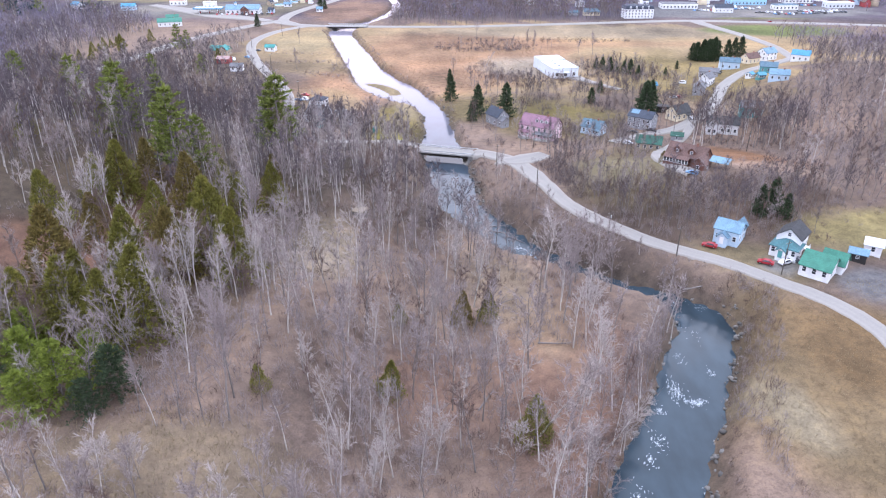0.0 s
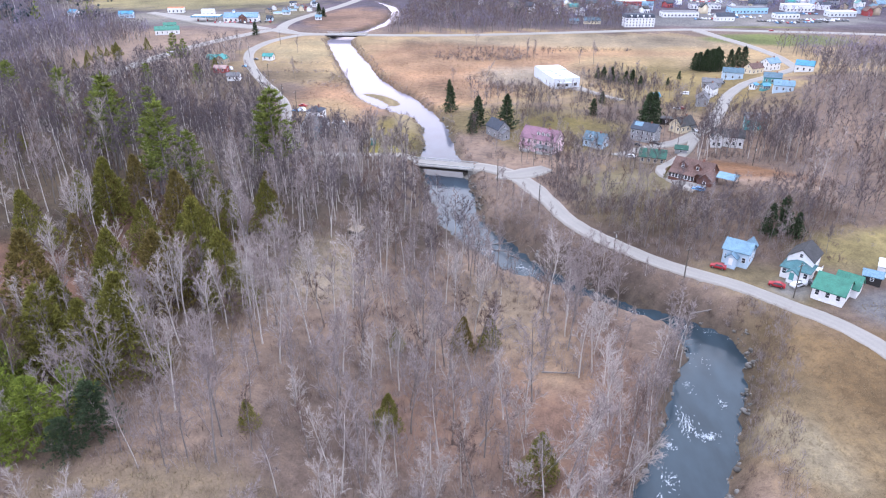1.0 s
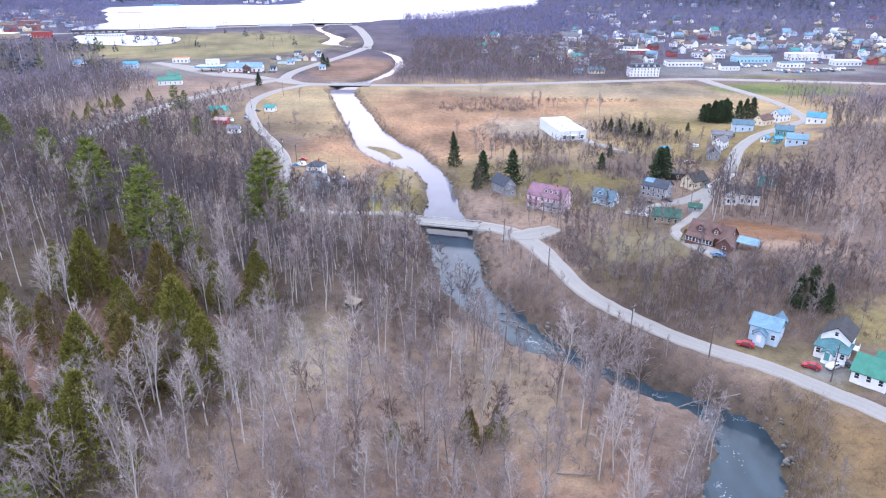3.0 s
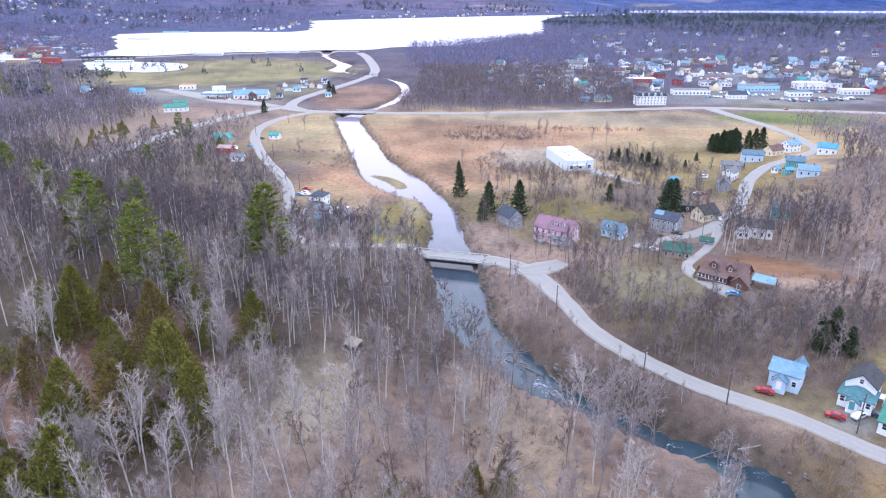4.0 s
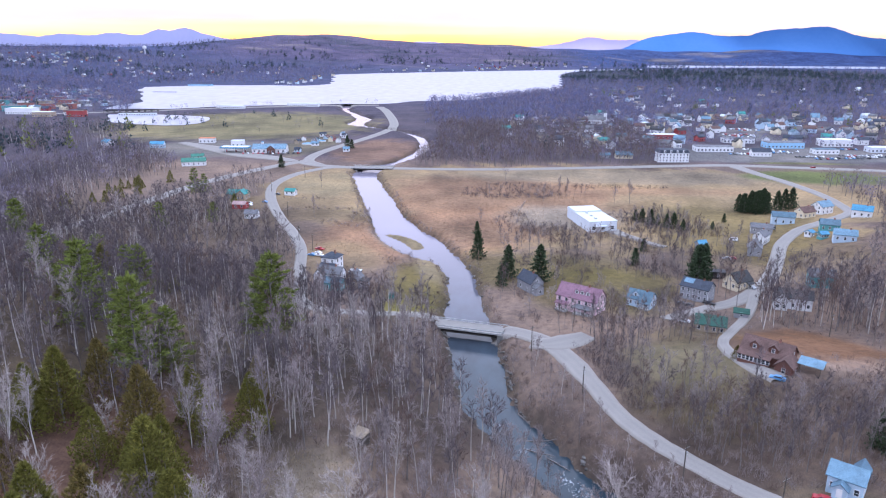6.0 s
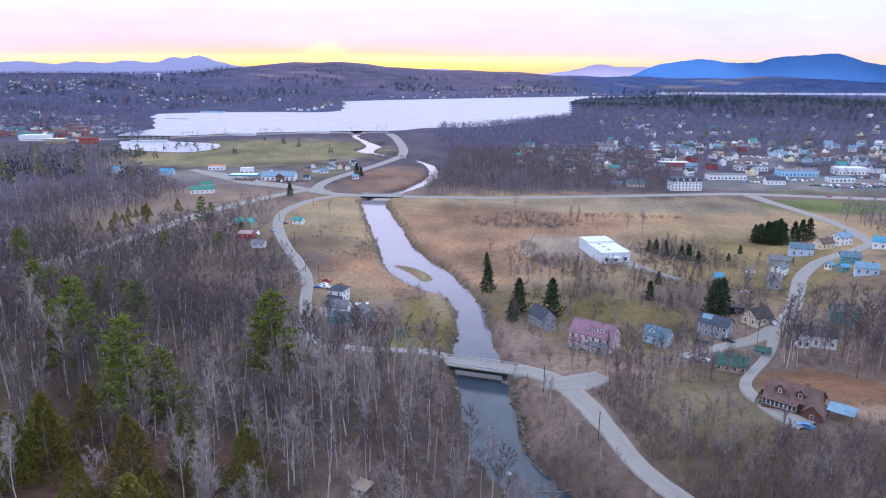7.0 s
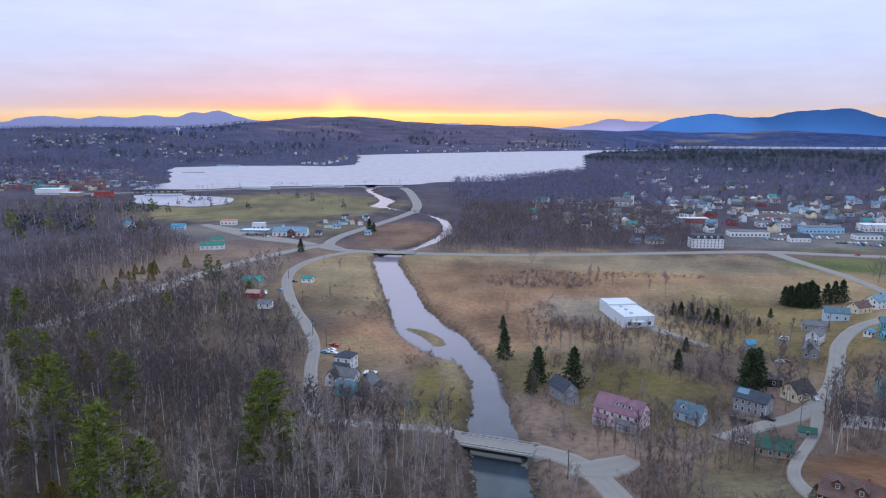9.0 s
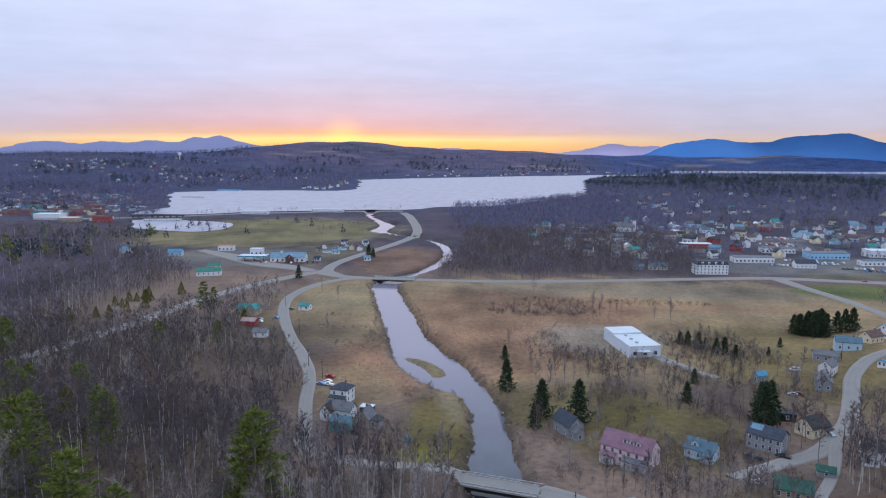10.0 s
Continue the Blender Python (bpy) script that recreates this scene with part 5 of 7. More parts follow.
for x, y, r0 in ((-178, 691, 4.6), (-169, 712, 4.0)):
    o = thing("garden_pool", pose(x, y, ground_z(x, y), 0, 0, 0), "round above-ground pool under a bright blue cover", "pool", "garden pools")
    part("side", B().tube([(0, 0, -0.3), (0, 0, 1.2)], [r0, r0], 20, False), TRIM, o)
    part("cover", B().tube([(0, 0, 1.18), (0, 0, 1.26), (0, 0, 1.42)], [r0 * 1.02, r0 * 0.98, 0.1], 20), ROOF["bright"], o)
# open ground kept for the car lots and round the church
HOUSE_SPOTS += [(262, 790, 26), (281, 846, 22), (368, 872, 26), (246, 763, 14), (122, 884, 18), (117, 862, 12)]
# brick blocks of the lakeside town's main streets
core = random.Random(8)
for row, (x0, y0, count) in enumerate(((-905, 1250, 6), (-860, 1165, 7), (-800, 1085, 7), (-760, 1020, 5))):
    for k in range(count):
        x, y = x0 + k * 31 + core.uniform(-5, 5), y0 + k * 5 + core.uniform(-8, 8)
        if x < -0.5 * y - 45:
            wa, ro = core.choice([("brick", "grey"), ("brick", "charcoal"), ("tan", "grey"), ("grey", "white"), ("white", "grey"), ("brick", "brown"), ("teal", "grey")])
            house("main_street_block", x, y, core.uniform(-6, 12), core.uniform(17, 30), core.uniform(13, 18), core.choice([6.2, 8.6, 9.4]), 0, wa, ro, "%s main street block with a flat %s roof" % (wa, ro), "block", "main street blocks", kind="flat", chimney=False, cols=4, ends=0, rows=2, win=(1.6, 1.9), detail=False)
house("boat_house", -700, 1668, -4, 70, 16, 4.0, 0, "skyblue", "slate", "long low boat house with a blue-grey roof on the far shore", "boat house", kind="flat", chimney=False, cols=5, ends=0, rows=1, detail=False)
o = thing("jetty", pose(-690, 1415, 0.9, 0, 0, 2), "low grey timber jetty reaching into the lake", "jetty")
part("deck", B().box(0, 46, -2.2, 2.2, 0.5, 0.9), WOOD_POLE, o)
for k in range(8):
    part("pile", B().tube([(2 + k * 6, -1.9 + 3.8 * (k % 2), -2.5), (2 + k * 6, -1.9 + 3.8 * (k % 2), 1.7)], [0.25, 0.22], 6), WOOD_POLE, o)
o = thing("causeway_bridge", pose(-546, 988, 1.2, 0, 0, 9), "long dark trestle bridge between the pond and the lake", "bridge")
part("deck", B().box(0, 72, -2.6, 2.6, 1.6, 2.4), STEEL, o)
for k in range(9):
    part("pier", B().box(1 + k * 8.6, 2.4 + k * 8.6, -2.2, 2.2, -3, 1.6), ABUTMENT, o)
house("lot_office", 228, 656, 2, 20, 9, 4.6, 3.2, "white", "navy", "white gabled office with a dark blue roof beside parked cars", "office", cols=5, ends=2)
o = house("yellow_lit_house", 108.5, 634, 0, 17, 9, 3.2, 3.0, "cream", "slate", "cream house with a blue-grey roof on the main road", cols=5)
house("small_grey_house", 93.0, 633, 0, 10, 7, 2.8, 2.0, "grey", "slate", "small grey house on the main road", cols=3)
o = house("green_store", -234, 566, 20, 22, 10, 3.8, 3.0, "white", "green", "white building with a long green metal roof", "store", cols=5, ends=2)
house("green_annex", -243, 594, 20, 12, 7, 3.2, 2.2, "white", "green", "small annex with a green metal roof", "store", cols=3, ends=1)
house("blue_roof_cottage", -362, 668, -30, 13, 9, 3.6, 3.2, "white", "bright", "cottage with a bright blue roof among dark trees", cols=3)
house("blue_roof_house", -308, 657, 8, 15, 8, 4.2, 2.6, "paleblue", "bright", "house with a bright blue roof among trees", cols=4)

# church with its steeple
o = house("church", 124, 905, -20, 26, 12, 6.5, 5.5, "white", "grey", "white church with a square belfry and spire", "church", chimney=False, cols=4, ends=2, win=(1.4, 3.0), rows=1)
part("tower", B().box(9.6, 13.6, -2, 2, 0, 16), WALL["white"], o)
b = B()
b.v += [(9.4, -2.2, 16), (13.8, -2.2, 16), (13.8, 2.2, 16), (9.4, 2.2, 16), (11.6, 0, 21)]
b.f += [(0, 1, 4), (1, 2, 4), (2, 3, 4), (3, 0, 4), (3, 2, 1, 0)]
part("spire", b, ROOF["grey"], o)

# houses of the town, seen from afar
town = random.Random(21)
WALLS_FAR = ["white"] * 6 + ["cream", "grey", "tan", "cream", "paleblue", "red"]
ROOFS_FAR = ["grey", "charcoal", "navy", "slate", "brown", "grey", "charcoal", "navy", "blue", "white", "teal", "grey", "brown"]


def lake_side(y):
    """The lake's eastern shore."""
    return float(np.interp(y, [1225, 1270, 1425, 1620, 1850, 2180, 2560, 2800], [-140, -55, 47, 140, 165, 190, 235, 312]))


def town_houses(n, x0, x1, y0, y1, gap, keep=lambda x, y: True, big=1.0, group="houses of the town"):
    for _ in range(n):
        for _ in range(30):
            x, y = town.uniform(x0, x1), town.uniform(y0, y1)
            if keep(x, y) and clear_of_houses(x, y, gap) and clear_of_roads(x, y, 7) and clear_of_river(x, y, 12):
                w, d = town.uniform(9, 15) * big, town.uniform(7, 9.5) * big
                wa, ro = town.choice(WALLS_FAR), town.choice(ROOFS_FAR)
                house("town_house", x, y, town.choice([0, 90, 20, -25, 70]) + town.uniform(-8, 8), w, d, town.uniform(3.4, 6.5) * big, town.uniform(2.6, 4.0) * big, wa, ro,
                      "%s town house with a %s roof among bare trees" % (wa, ro), "house", group, cols=2, ends=0, rows=1, detail=False, win=(1.3, 1.7))
                break


town_houses(85, 10, 420, 690, 1000, 5, big=1.0)
town_houses(22, 150, 700, 1000, 1500, 12, lambda x, y: x > lake_side(y) + 25, big=1.0)
town_houses(14, -190, -130, 640, 760, 6, big=0.6, group="cabins and trailers by the park")
town_houses(70, -1050, -560, 940, 1500, 6, lambda x, y: x < -0.55 * y - 20 or (y < 1000 and x < -600), big=0.95, group="houses of the lakeside town")
town_houses(32, -1500, -800, 1500, 2500, 16, lambda x, y: x < -840 - 0.05 * (y - 1500), big=1.0, group="houses of the lakeside town")
town_houses(14, -560, -440, 1760, 2300, 20, lambda x, y: x < -445 - 0.15 * (y - 1770), big=1.0, group="houses of the lakeside town")


def far_homes(name, spots, label):
    """Small gabled houses too far off to tell their parts, joined: walls with window openings set in, and overhanging roofs."""
    walls = [WALL[k] for k in ("white", "cream", "grey", "red", "paleblue", "tan")]
    roofs = [ROOF[k] for k in ("grey", "charcoal", "navy", "white", "brown", "blue")]
    vs, fs, ms = [], [], []
    r = random.Random(len(spots))
    for x, y, s in spots:
        w, d, e, h = r.uniform(8, 14) * s, r.uniform(6, 8.5) * s, r.uniform(3.5, 6.5) * s, r.uniform(2.2, 3.6) * s
        m = pose(x, y, ground_z(x, y), 0, 0, r.choice([0, 90, 25, -30, 65]) + r.uniform(-8, 8))
        wa, ro = r.choice([0, 0, 0, 0, 1, 1, 2, 3, 4, 5]), 6 + r.choice([0, 0, 1, 1, 2, 2, 3, 4, 5])
        b = B().extrude_x([(-d / 2, -3), (d / 2, -3), (d / 2, e), (0, e + h), (-d / 2, e)], -w / 2, w / 2)
        k = len(b.f)
        g = gable_roof(w, d, e, h, 0.4, 0.3)
        base = len(b.v)
        b.v += g.v
        b.f += [tuple(q + base for q in f) for f in g.f]
        n = len(b.f)
        for c in range(3):
            u = (c - 1) * w * 0.3
            b.box(u - 0.55, u + 0.55, -d / 2 - 0.05, -d / 2 + 0.05, 1.0, 2.6)
        base = len(vs)
        vs += [tuple(m @ Vector(q)) for q in b.v]
        for q, f in enumerate(b.f):
            for t in range(1, len(f) - 1):
                fs.append((base + f[0], base + f[t], base + f[t + 1]))
                ms.append(wa if q < k else ro if q < n else 12)
    return tagged(new(name, mesh_np(name, vs, fs, walls + roofs + [GLASS], np.array(ms, np.int32))), label, "houses", kind="stuff")


def home_spots(n, x0, x1, y0, y1, gap, size, keep=lambda x, y: True):
    out = []
    for _ in range(n * 8):
        x, y = town.uniform(x0, x1), town.uniform(y0, y1)
        if len(out) < n and keep(x, y) and clear_of_houses(x, y, gap) and clear_of_roads(x, y, 7) and clear_of_river(x, y, 12):
            out.append((x, y, town.uniform(*size)))
            HOUSE_SPOTS.append((x, y, 6.5))
    return out


homes = home_spots(90, 60, 560, 690, 1000, 4, (0.8, 1.05))
homes += home_spots(30, 200, 1000, 1050, 1700, 12, (0.8, 1.1), lambda x, y: x > lake_side(y) + 25)
homes += home_spots(120, -1150, -600, 950, 1500, 4, (0.75, 1.05), lambda x, y: x < -0.53 * y - 20)
homes += home_spots(110, -1900, -820, 1450, 2700, 6, (0.6, 0.9), lambda x, y: x < -850 - 0.05 * (y - 1500) and math.sin(x * 0.012 + 1) + math.sin(y * 0.009) > 0.35)
homes += home_spots(36, -1800, -560, 2400, 3300, 10, (0.6, 0.95), lambda x, y: math.sin(x * 0.012) + math.sin(y * 0.011) > 0.5)
homes += home_spots(46, -600, 500, 2700, 3500, 12, (0.6, 1.0), lambda x, y: y > 2900 + 0.7 * x)
far_homes("distant_houses", homes, "white and coloured houses of the distant town")

# ------------------------------------------------------------------ vehicles


def car_meshes(colour, kind):
    """Body, cabin glass, tyre and rim of a car, shared by colour and kind."""
    key = (colour, kind)
    if key in SHARED:
        return SHARED[key]
    if kind == "van":
        prof = [(-2.4, 0.35), (2.4, 0.35), (2.45, 0.8), (2.35, 1.1), (1.75, 1.25), (1.35, 1.95), (-2.3, 2.0), (-2.42, 1.8), (-2.45, 0.7)]
        glass = [(1.0, 1.25), (1.7, 1.27), (1.33, 1.85), (-1.9, 1.88), (-1.95, 1.25)]
    elif kind == "truck":
        prof = [(-2.6, 0.45), (2.6, 0.45), (2.65, 0.9), (2.5, 1.12), (1.3, 1.2), (0.75, 1.8), (-0.6, 1.82), (-0.75, 1.15), (-2.6, 1.12)]
        glass = [(1.15, 1.2), (0.72, 1.72), (-0.5, 1.74), (-0.6, 1.2)]
    else:
        prof = [(-2.2, 0.32), (2.2, 0.32), (2.25, 0.62), (2.1, 0.82), (1.2, 0.95), (0.55, 1.42), (-0.95, 1.46), (-1.7, 1.0), (-2.15, 0.95), (-2.25, 0.65)]
        glass = [(1.1, 0.96), (0.52, 1.38), (-0.92, 1.42), (-1.6, 1.0)]
    b = B().extrude_x(prof, -0.86, 0.86)
    n = len(prof)
    for i, (y, z) in enumerate(prof):     # tumblehome of the upper body
        if z > 1.15:
            b.v[i] = (-0.68, y, z)
            b.v[n + i] = (0.68, y, z)
    g = B()
    g.extrude_x([(y, z) for y, z in glass], -0.8, 0.8)
    m = len(glass)
    for i, (y, z) in enumerate(glass):
        if z > 1.2:
            g.v[i], g.v[m + i] = (-0.705, y, z), (0.705, y, z)
        else:
            g.v[i], g.v[m + i] = (-0.875, y, z), (0.875, y, z)
    ty, ri = B(), B()
    ty.tube([(-0.11, 0, 0), (-0.08, 0, 0), (0.08, 0, 0), (0.11, 0, 0)], [0.29, 0.33, 0.33, 0.29], 12)
    ty.f.append(tuple(range(11, -1, -1)))
    ri.tube([(-0.12, 0, 0), (0.12, 0, 0)], [0.19, 0.19], 10)
    ri.f.append(tuple(range(9, -1, -1)))
    SHARED[key] = b.mesh("body", CARS[colour]), g.mesh("glazing", GLASS), ty.mesh("tyre", TYRE), ri.mesh("rim", CHROME)
    return SHARED[key]


def car(x, y, turn, colour, kind="car", label="", group="", lift=0.0, rims=True):
    body, glass, ty, ri = car_meshes(colour, kind)
    ob = thing("parked_" + ("pickup" if kind == "truck" else kind), pose(x, y, ground_z(x, y) + lift + 0.1, 0, 0, turn) @ Matrix.Scale(0.82, 4), label or "%s %s parked in a row outside a store" % (colour, "pickup truck" if kind == "truck" else kind), kind, group)
    part("body", body, None, ob)
    part("glazing", glass, None, ob)
    for sx in (-0.78, 0.78):
        for sy in (-1.38, 1.42):
            w = part("wheel", ty, None, ob)
            w.location = (sx, sy, 0.33)
            if rims:
                part("rim", ri, None, w)
    return ob


car(62.5, 164.6, 62, "red", label="dark red car parked beside the blue house")
car(73.4, 156.8, 60, "red", label="red car parked before the white house")
car(78.2, 157.1, -62, "white", label="white car parked before the white house")
car(80.6, 158.2, 60, "dark", label="dark car parked close to the white house")
car(69.5, 206.0, 58, "blue", label="pale blue car parked beside the brown house")
car(67.6, 283.8, 40, "dark", label="dark car parked beside the grey house", lift=0.2)
car(69.5, 281.5, 50, "black", label="black car parked beside the grey house", lift=0.2)
car(77.2, 284.0, 55, "black", "truck", label="black pickup parked at the grey house", lift=0.2)
car(63.6, 264.8, 65, "white", label="white car parked beside the green cottage")
car(98.5, 303.0, 20, "silver", label="silver car parked behind the cream house")
car(114.9, 375.0, 75, "white", "van", label="white van parked on the grass")
car(104.4, 344.0, 70, "red", label="red car parked in the yard")
car(101.6, 342.0, 75, "silver", label="silver car parked in the yard")
car(138.5, 392.0, 60, "dark", label="dark car parked in a drive")
car(140.5, 396.0, 60, "black", label="black car parked in a drive")
car(-78.0, 344.0, 70, "red", "truck", label="dark red pickup parked by the lane")
car(-77.5, 338.8, 75, "white", label="white car parked by the lane")
car(-76.0, 334.8, 75, "white", "truck", label="white pickup parked by the lane")
car(-79.5, 335.5, 70, "blue", label="blue car parked by the lane")
car(-135.5, 440.0, 60, "blue", label="blue car parked by the teal-roofed house")
car(-143.0, 435.0, 70, "silver", label="silver car parked by the teal-roofed house")
car(-141.5, 431.0, 60, "white", label="white car parked by the red-roofed shed")
car(-134.5, 462.0, 60, "dark", label="dark car parked at the hut")
car(43.0, 416.5, 14, "white", label="white car parked behind the workshop")
car(245, 593.5, 88, "red", label="red car on the main road", lift=0.3)
lot = random.Random(5)
for row, (x0, y0, n) in enumerate([(236, 672, 11), (238, 679, 11), (226, 690, 9), (300, 652, 12), (296, 660, 12), (288, 645, 9), (205, 662, 6), (310, 700, 8), (243, 806, 9), (247, 797, 9), (250, 786, 8), (242, 768, 6), (264, 856, 9), (270, 846, 9), (356, 900, 8), (358, 884, 8), (256, 650, 8), (268, 640, 6)]):
    for k in range(n):
        if lot.random() < 0.88:
            car(x0 + k * 3.1 + lot.uniform(-0.2, 0.2), y0 + k * 0.15, lot.choice([5, 185]), lot.choice(["white", "silver", "dark", "blue", "black", "red", "white"]), lot.choice(["car", "car", "van", "truck"]), group="cars in the dealer's lot", rims=False)
for k in range(12):
    car(-216 + k * 4.2, 625 + k * 0.6 + lot.uniform(-2, 2), lot.uniform(0, 40), lot.choice(["white", "red", "blue", "silver", "dark"]), lot.choice(["car", "truck", "van"]), group="cars at the stores", rims=False)

# ------------------------------------------------------------------ poles


def utility_pole(x, y, turn, high=9.5, lamp=False):
    ob = thing("utility_pole", pose(x, y, ground_z(x, y), 0, 0, turn) @ Matrix.Scale(0.85, 4), "weathered wooden utility pole with a crossarm", "utility pole", "poles along the road")
    part("pole", B().tube([(0, 0, -1), (0, 0, high * 0.5), (0, 0, high)], [0.17, 0.15, 0.11], 8), WOOD_POLE, ob)
    part("crossarm", B().box(-1.15, 1.15, -0.06, 0.06, high - 0.95, high - 0.81), WOOD_POLE, ob)
    for k in (-1.0, -0.4, 0.4, 1.0):
        part("insulator", B().tube([(k, 0, high - 0.81), (k, 0, high - 0.72), (k, 0, high - 0.64)], [0.05, 0.07, 0.03], 6), RAIL, ob)
    if lamp:
        part("transformer", B().tube([(0.3, 0, high - 2.6), (0.3, 0, high - 2.55), (0.3, 0, high - 1.75), (0.3, 0, high - 1.68)], [0.18, 0.23, 0.23, 0.14], 10), RAIL, ob, "grey transformer can")
    return ob


for k, (x, y, a) in enumerate([(38.5, 170, 40), (53.5, 160.8, 35), (75.4, 152.3, 30), (23.5, 206.5, 70), (12.6, 240, 45), (-21, 263.5, 5), (-91.5, 358, 60), (-81, 343, 70), (-111, 405, 60), (-141, 470, 70), (97, 291, 50),
                              (119, 352, 60), (139, 388, 40), (27.5, 262, 30), (-133, 520, 80), (105, 255, 30), (60.5, 246, 10)]):
    utility_pole(x, y, a, 9.0 + 0.7 * (k % 3), k % 3 == 0)

# ------------------------------------------------------------------ planting
wood = random.Random(77)
near_kinds = [bare_tree(11 + 7 * k, 15, 9, 7, 9, wood.uniform(0.34, 0.5), wood.uniform(0.22, 0.42), wood.uniform(0.5, 0.7), 0.065, 6, 1) for k in range(6)]
pale_kinds = [bare_tree(211 + 7 * k, 15, 10, 7, 7, 0.38, 0.26, 0.78, 0.05, 6, 1) for k in range(4)]
mid_kinds = [bare_tree(401 + 5 * k, 16, 7, 5, 13, wood.uniform(0.28, 0.38), wood.uniform(0.28, 0.44), wood.uniform(0.55, 0.7), 0.062, 4, 0, True, 1.25) for k in range(6)]
light_kinds = [bare_tree(601 + 5 * k, 14, 6, 5, 9, 0.38, 0.22, 0.58, 0.085, 3, 0, True, 1.4) for k in range(5)]
far_kinds = [far_tree(801 + k) for k in range(5)]
faint_kinds = [far_tree(841 + k, 13.5, 22, 0.85) for k in range(5)]
shrub_kinds = [shrub(901 + k) for k in range(4)]
thing_near = [tree_kind(k, BARK, TWIG) for k in near_kinds[:4]] + [tree_kind(k, BARK, TWIG_RED) for k in near_kinds[4:5]]
thing_pale = [tree_kind(k, BARK_PALE, TWIG_PALE) for k in pale_kinds]
thing_grey = [tree_kind(near_kinds[5], BARK_PALE, TWIG_PALE), tree_kind(bare_tree(5, 9, 12, 9, 10, 0.52, 0.14, 0.5), BARK, TWIG_PALE)]

CLEARINGS = [(-80, 170, 6, 15), (-75, 149, 7, 10), (-60, 176, 9, 7), (-48, 171, 7, 5), (20, 112, 6, 12), (-62, 83, 20, 8), (-30, 152, 8, 14), (-36, 80, 16, 8), (-84, 134, 12, 9), (-62, 150, 9, 15), (12, 148, 6, 18), (-25.6, 172, 4, 4), (-112, 490, 40, 110), (-60, 345, 30, 60), (-28, 290, 16, 36), (-125, 440, 20, 60), (-58, 284, 15, 22), (-68, 306, 16, 22)]


def left_wood(x, y):
    if any(in_oval(x, y, *c) for c in CLEARINGS):
        return False
    line = np.interp(y, [45, 100, 160, 210, 258, 300, 340, 410, 480, 560], [26, 36, 34, 4, -22, -76, -92, -126, -158, -185])
    return x < line and not (in_oval(x, y, -238, 450, 26, 70)) and not (y > 420 and x < -200)


def straw(x, y):
    return (60 < x < 110 and y < 140) or in_oval(x, y, 112, 178, 28, 14)


# individual trees nearest to the camera's way
BIRCHES = [(-40, 130, 1.2), (-36.5, 129, 1.1), (-42, 131.5, 1.0), (-38.5, 127.5, 1.0), (-35, 120, 1.2), (-30.6, 115, 1.2), (-30.7, 125, 1.0), (-30, 133, 1.1), (-28, 135, 1.0), (-31, 143, 0.9), (-42.5, 116, 1.2), (-16, 83, 1.0), (-17.3, 84, 0.9), (-4.8, 91, 1.0),
           (-2.6, 92.5, 1.1), (-15, 115, 1.1), (-10.4, 120, 1.0), (14.3, 99, 1.3), (23.4, 105, 1.2), (25, 96, 1.1), (-7.8, 139, 1.2), (4, 143, 1.4), (-110, 200, 1.3), (-104, 196, 1.2), (-42.6, 124, 1.1), (-17, 160, 1.1), (-22, 157, 1.1), (-9, 90, 0.9),
           (-51, 111, 1.2), (-59, 184, 1.3), (-71, 188, 1.3), (-82, 148, 1.2), (-80, 152, 1.1), (-61, 208, 1.3), (-92, 185, 1.4), (-33, 190, 1.2), (-28, 200, 1.2), (-40, 196, 1.2), (-20, 186, 1.1), (-46, 205, 1.2), (-36, 212, 1.1), (-24, 216, 1.0)]
for k, (x, y, s) in enumerate(BIRCHES):
    plant("birch_tree", thing_pale[k % 4], x, y, s, wood.uniform(0, 6.3), "leafless birch with a white trunk standing clear in the wood", "tree", "trees of the riverside wood", 0.5 if (x, y) in ((14.3, 99), (25, 96)) else wood.gauss(0, 0.06))
for x, y, s in ((-55.9, 133.7, 1.15), (-59.5, 131, 0.9), (-46, 76.6, 0.9), (-41.7, 77.7, 0.8)):
    plant("bare_tree", thing_grey[1], x, y, s, wood.uniform(0, 6.3), "rounded pale grey leafless tree with dense twigs", "tree", "trees of the riverside wood")
HOUSE_SPOTS += [(x, y, 1.5) for x, y, _ in BIRCHES]
first = scatter(wood, 140, -75, 36, 62, 168, (0.75, 1.35), ["n"] * 13 + ["p"] * 5 + ["g"] * 2, lambda x, y: left_wood(x, y) and (y < 120 or clear_of_river(x, y, 7)), 4.6, river=1.0)
for x, y, s, k in first:
    kind = {"n": thing_near, "p": thing_pale, "g": thing_grey}[k]
    plant("bare_tree" if k == "n" else "birch_tree" if k == "p" else "bare_tree", wood.choice(kind), x, y, s, wood.uniform(0, 6.3),
          {"n": "leafless grey-brown deciduous tree in the riverside wood", "p": "leafless birch with pale bark in the riverside wood", "g": "leafless pale grey tree with dense twigs"}[k], "tree", "trees of the riverside wood", wood.gauss(0, 0.07))
HOUSE_SPOTS += [(x, y, 0.5) for x, y, _, _ in first]

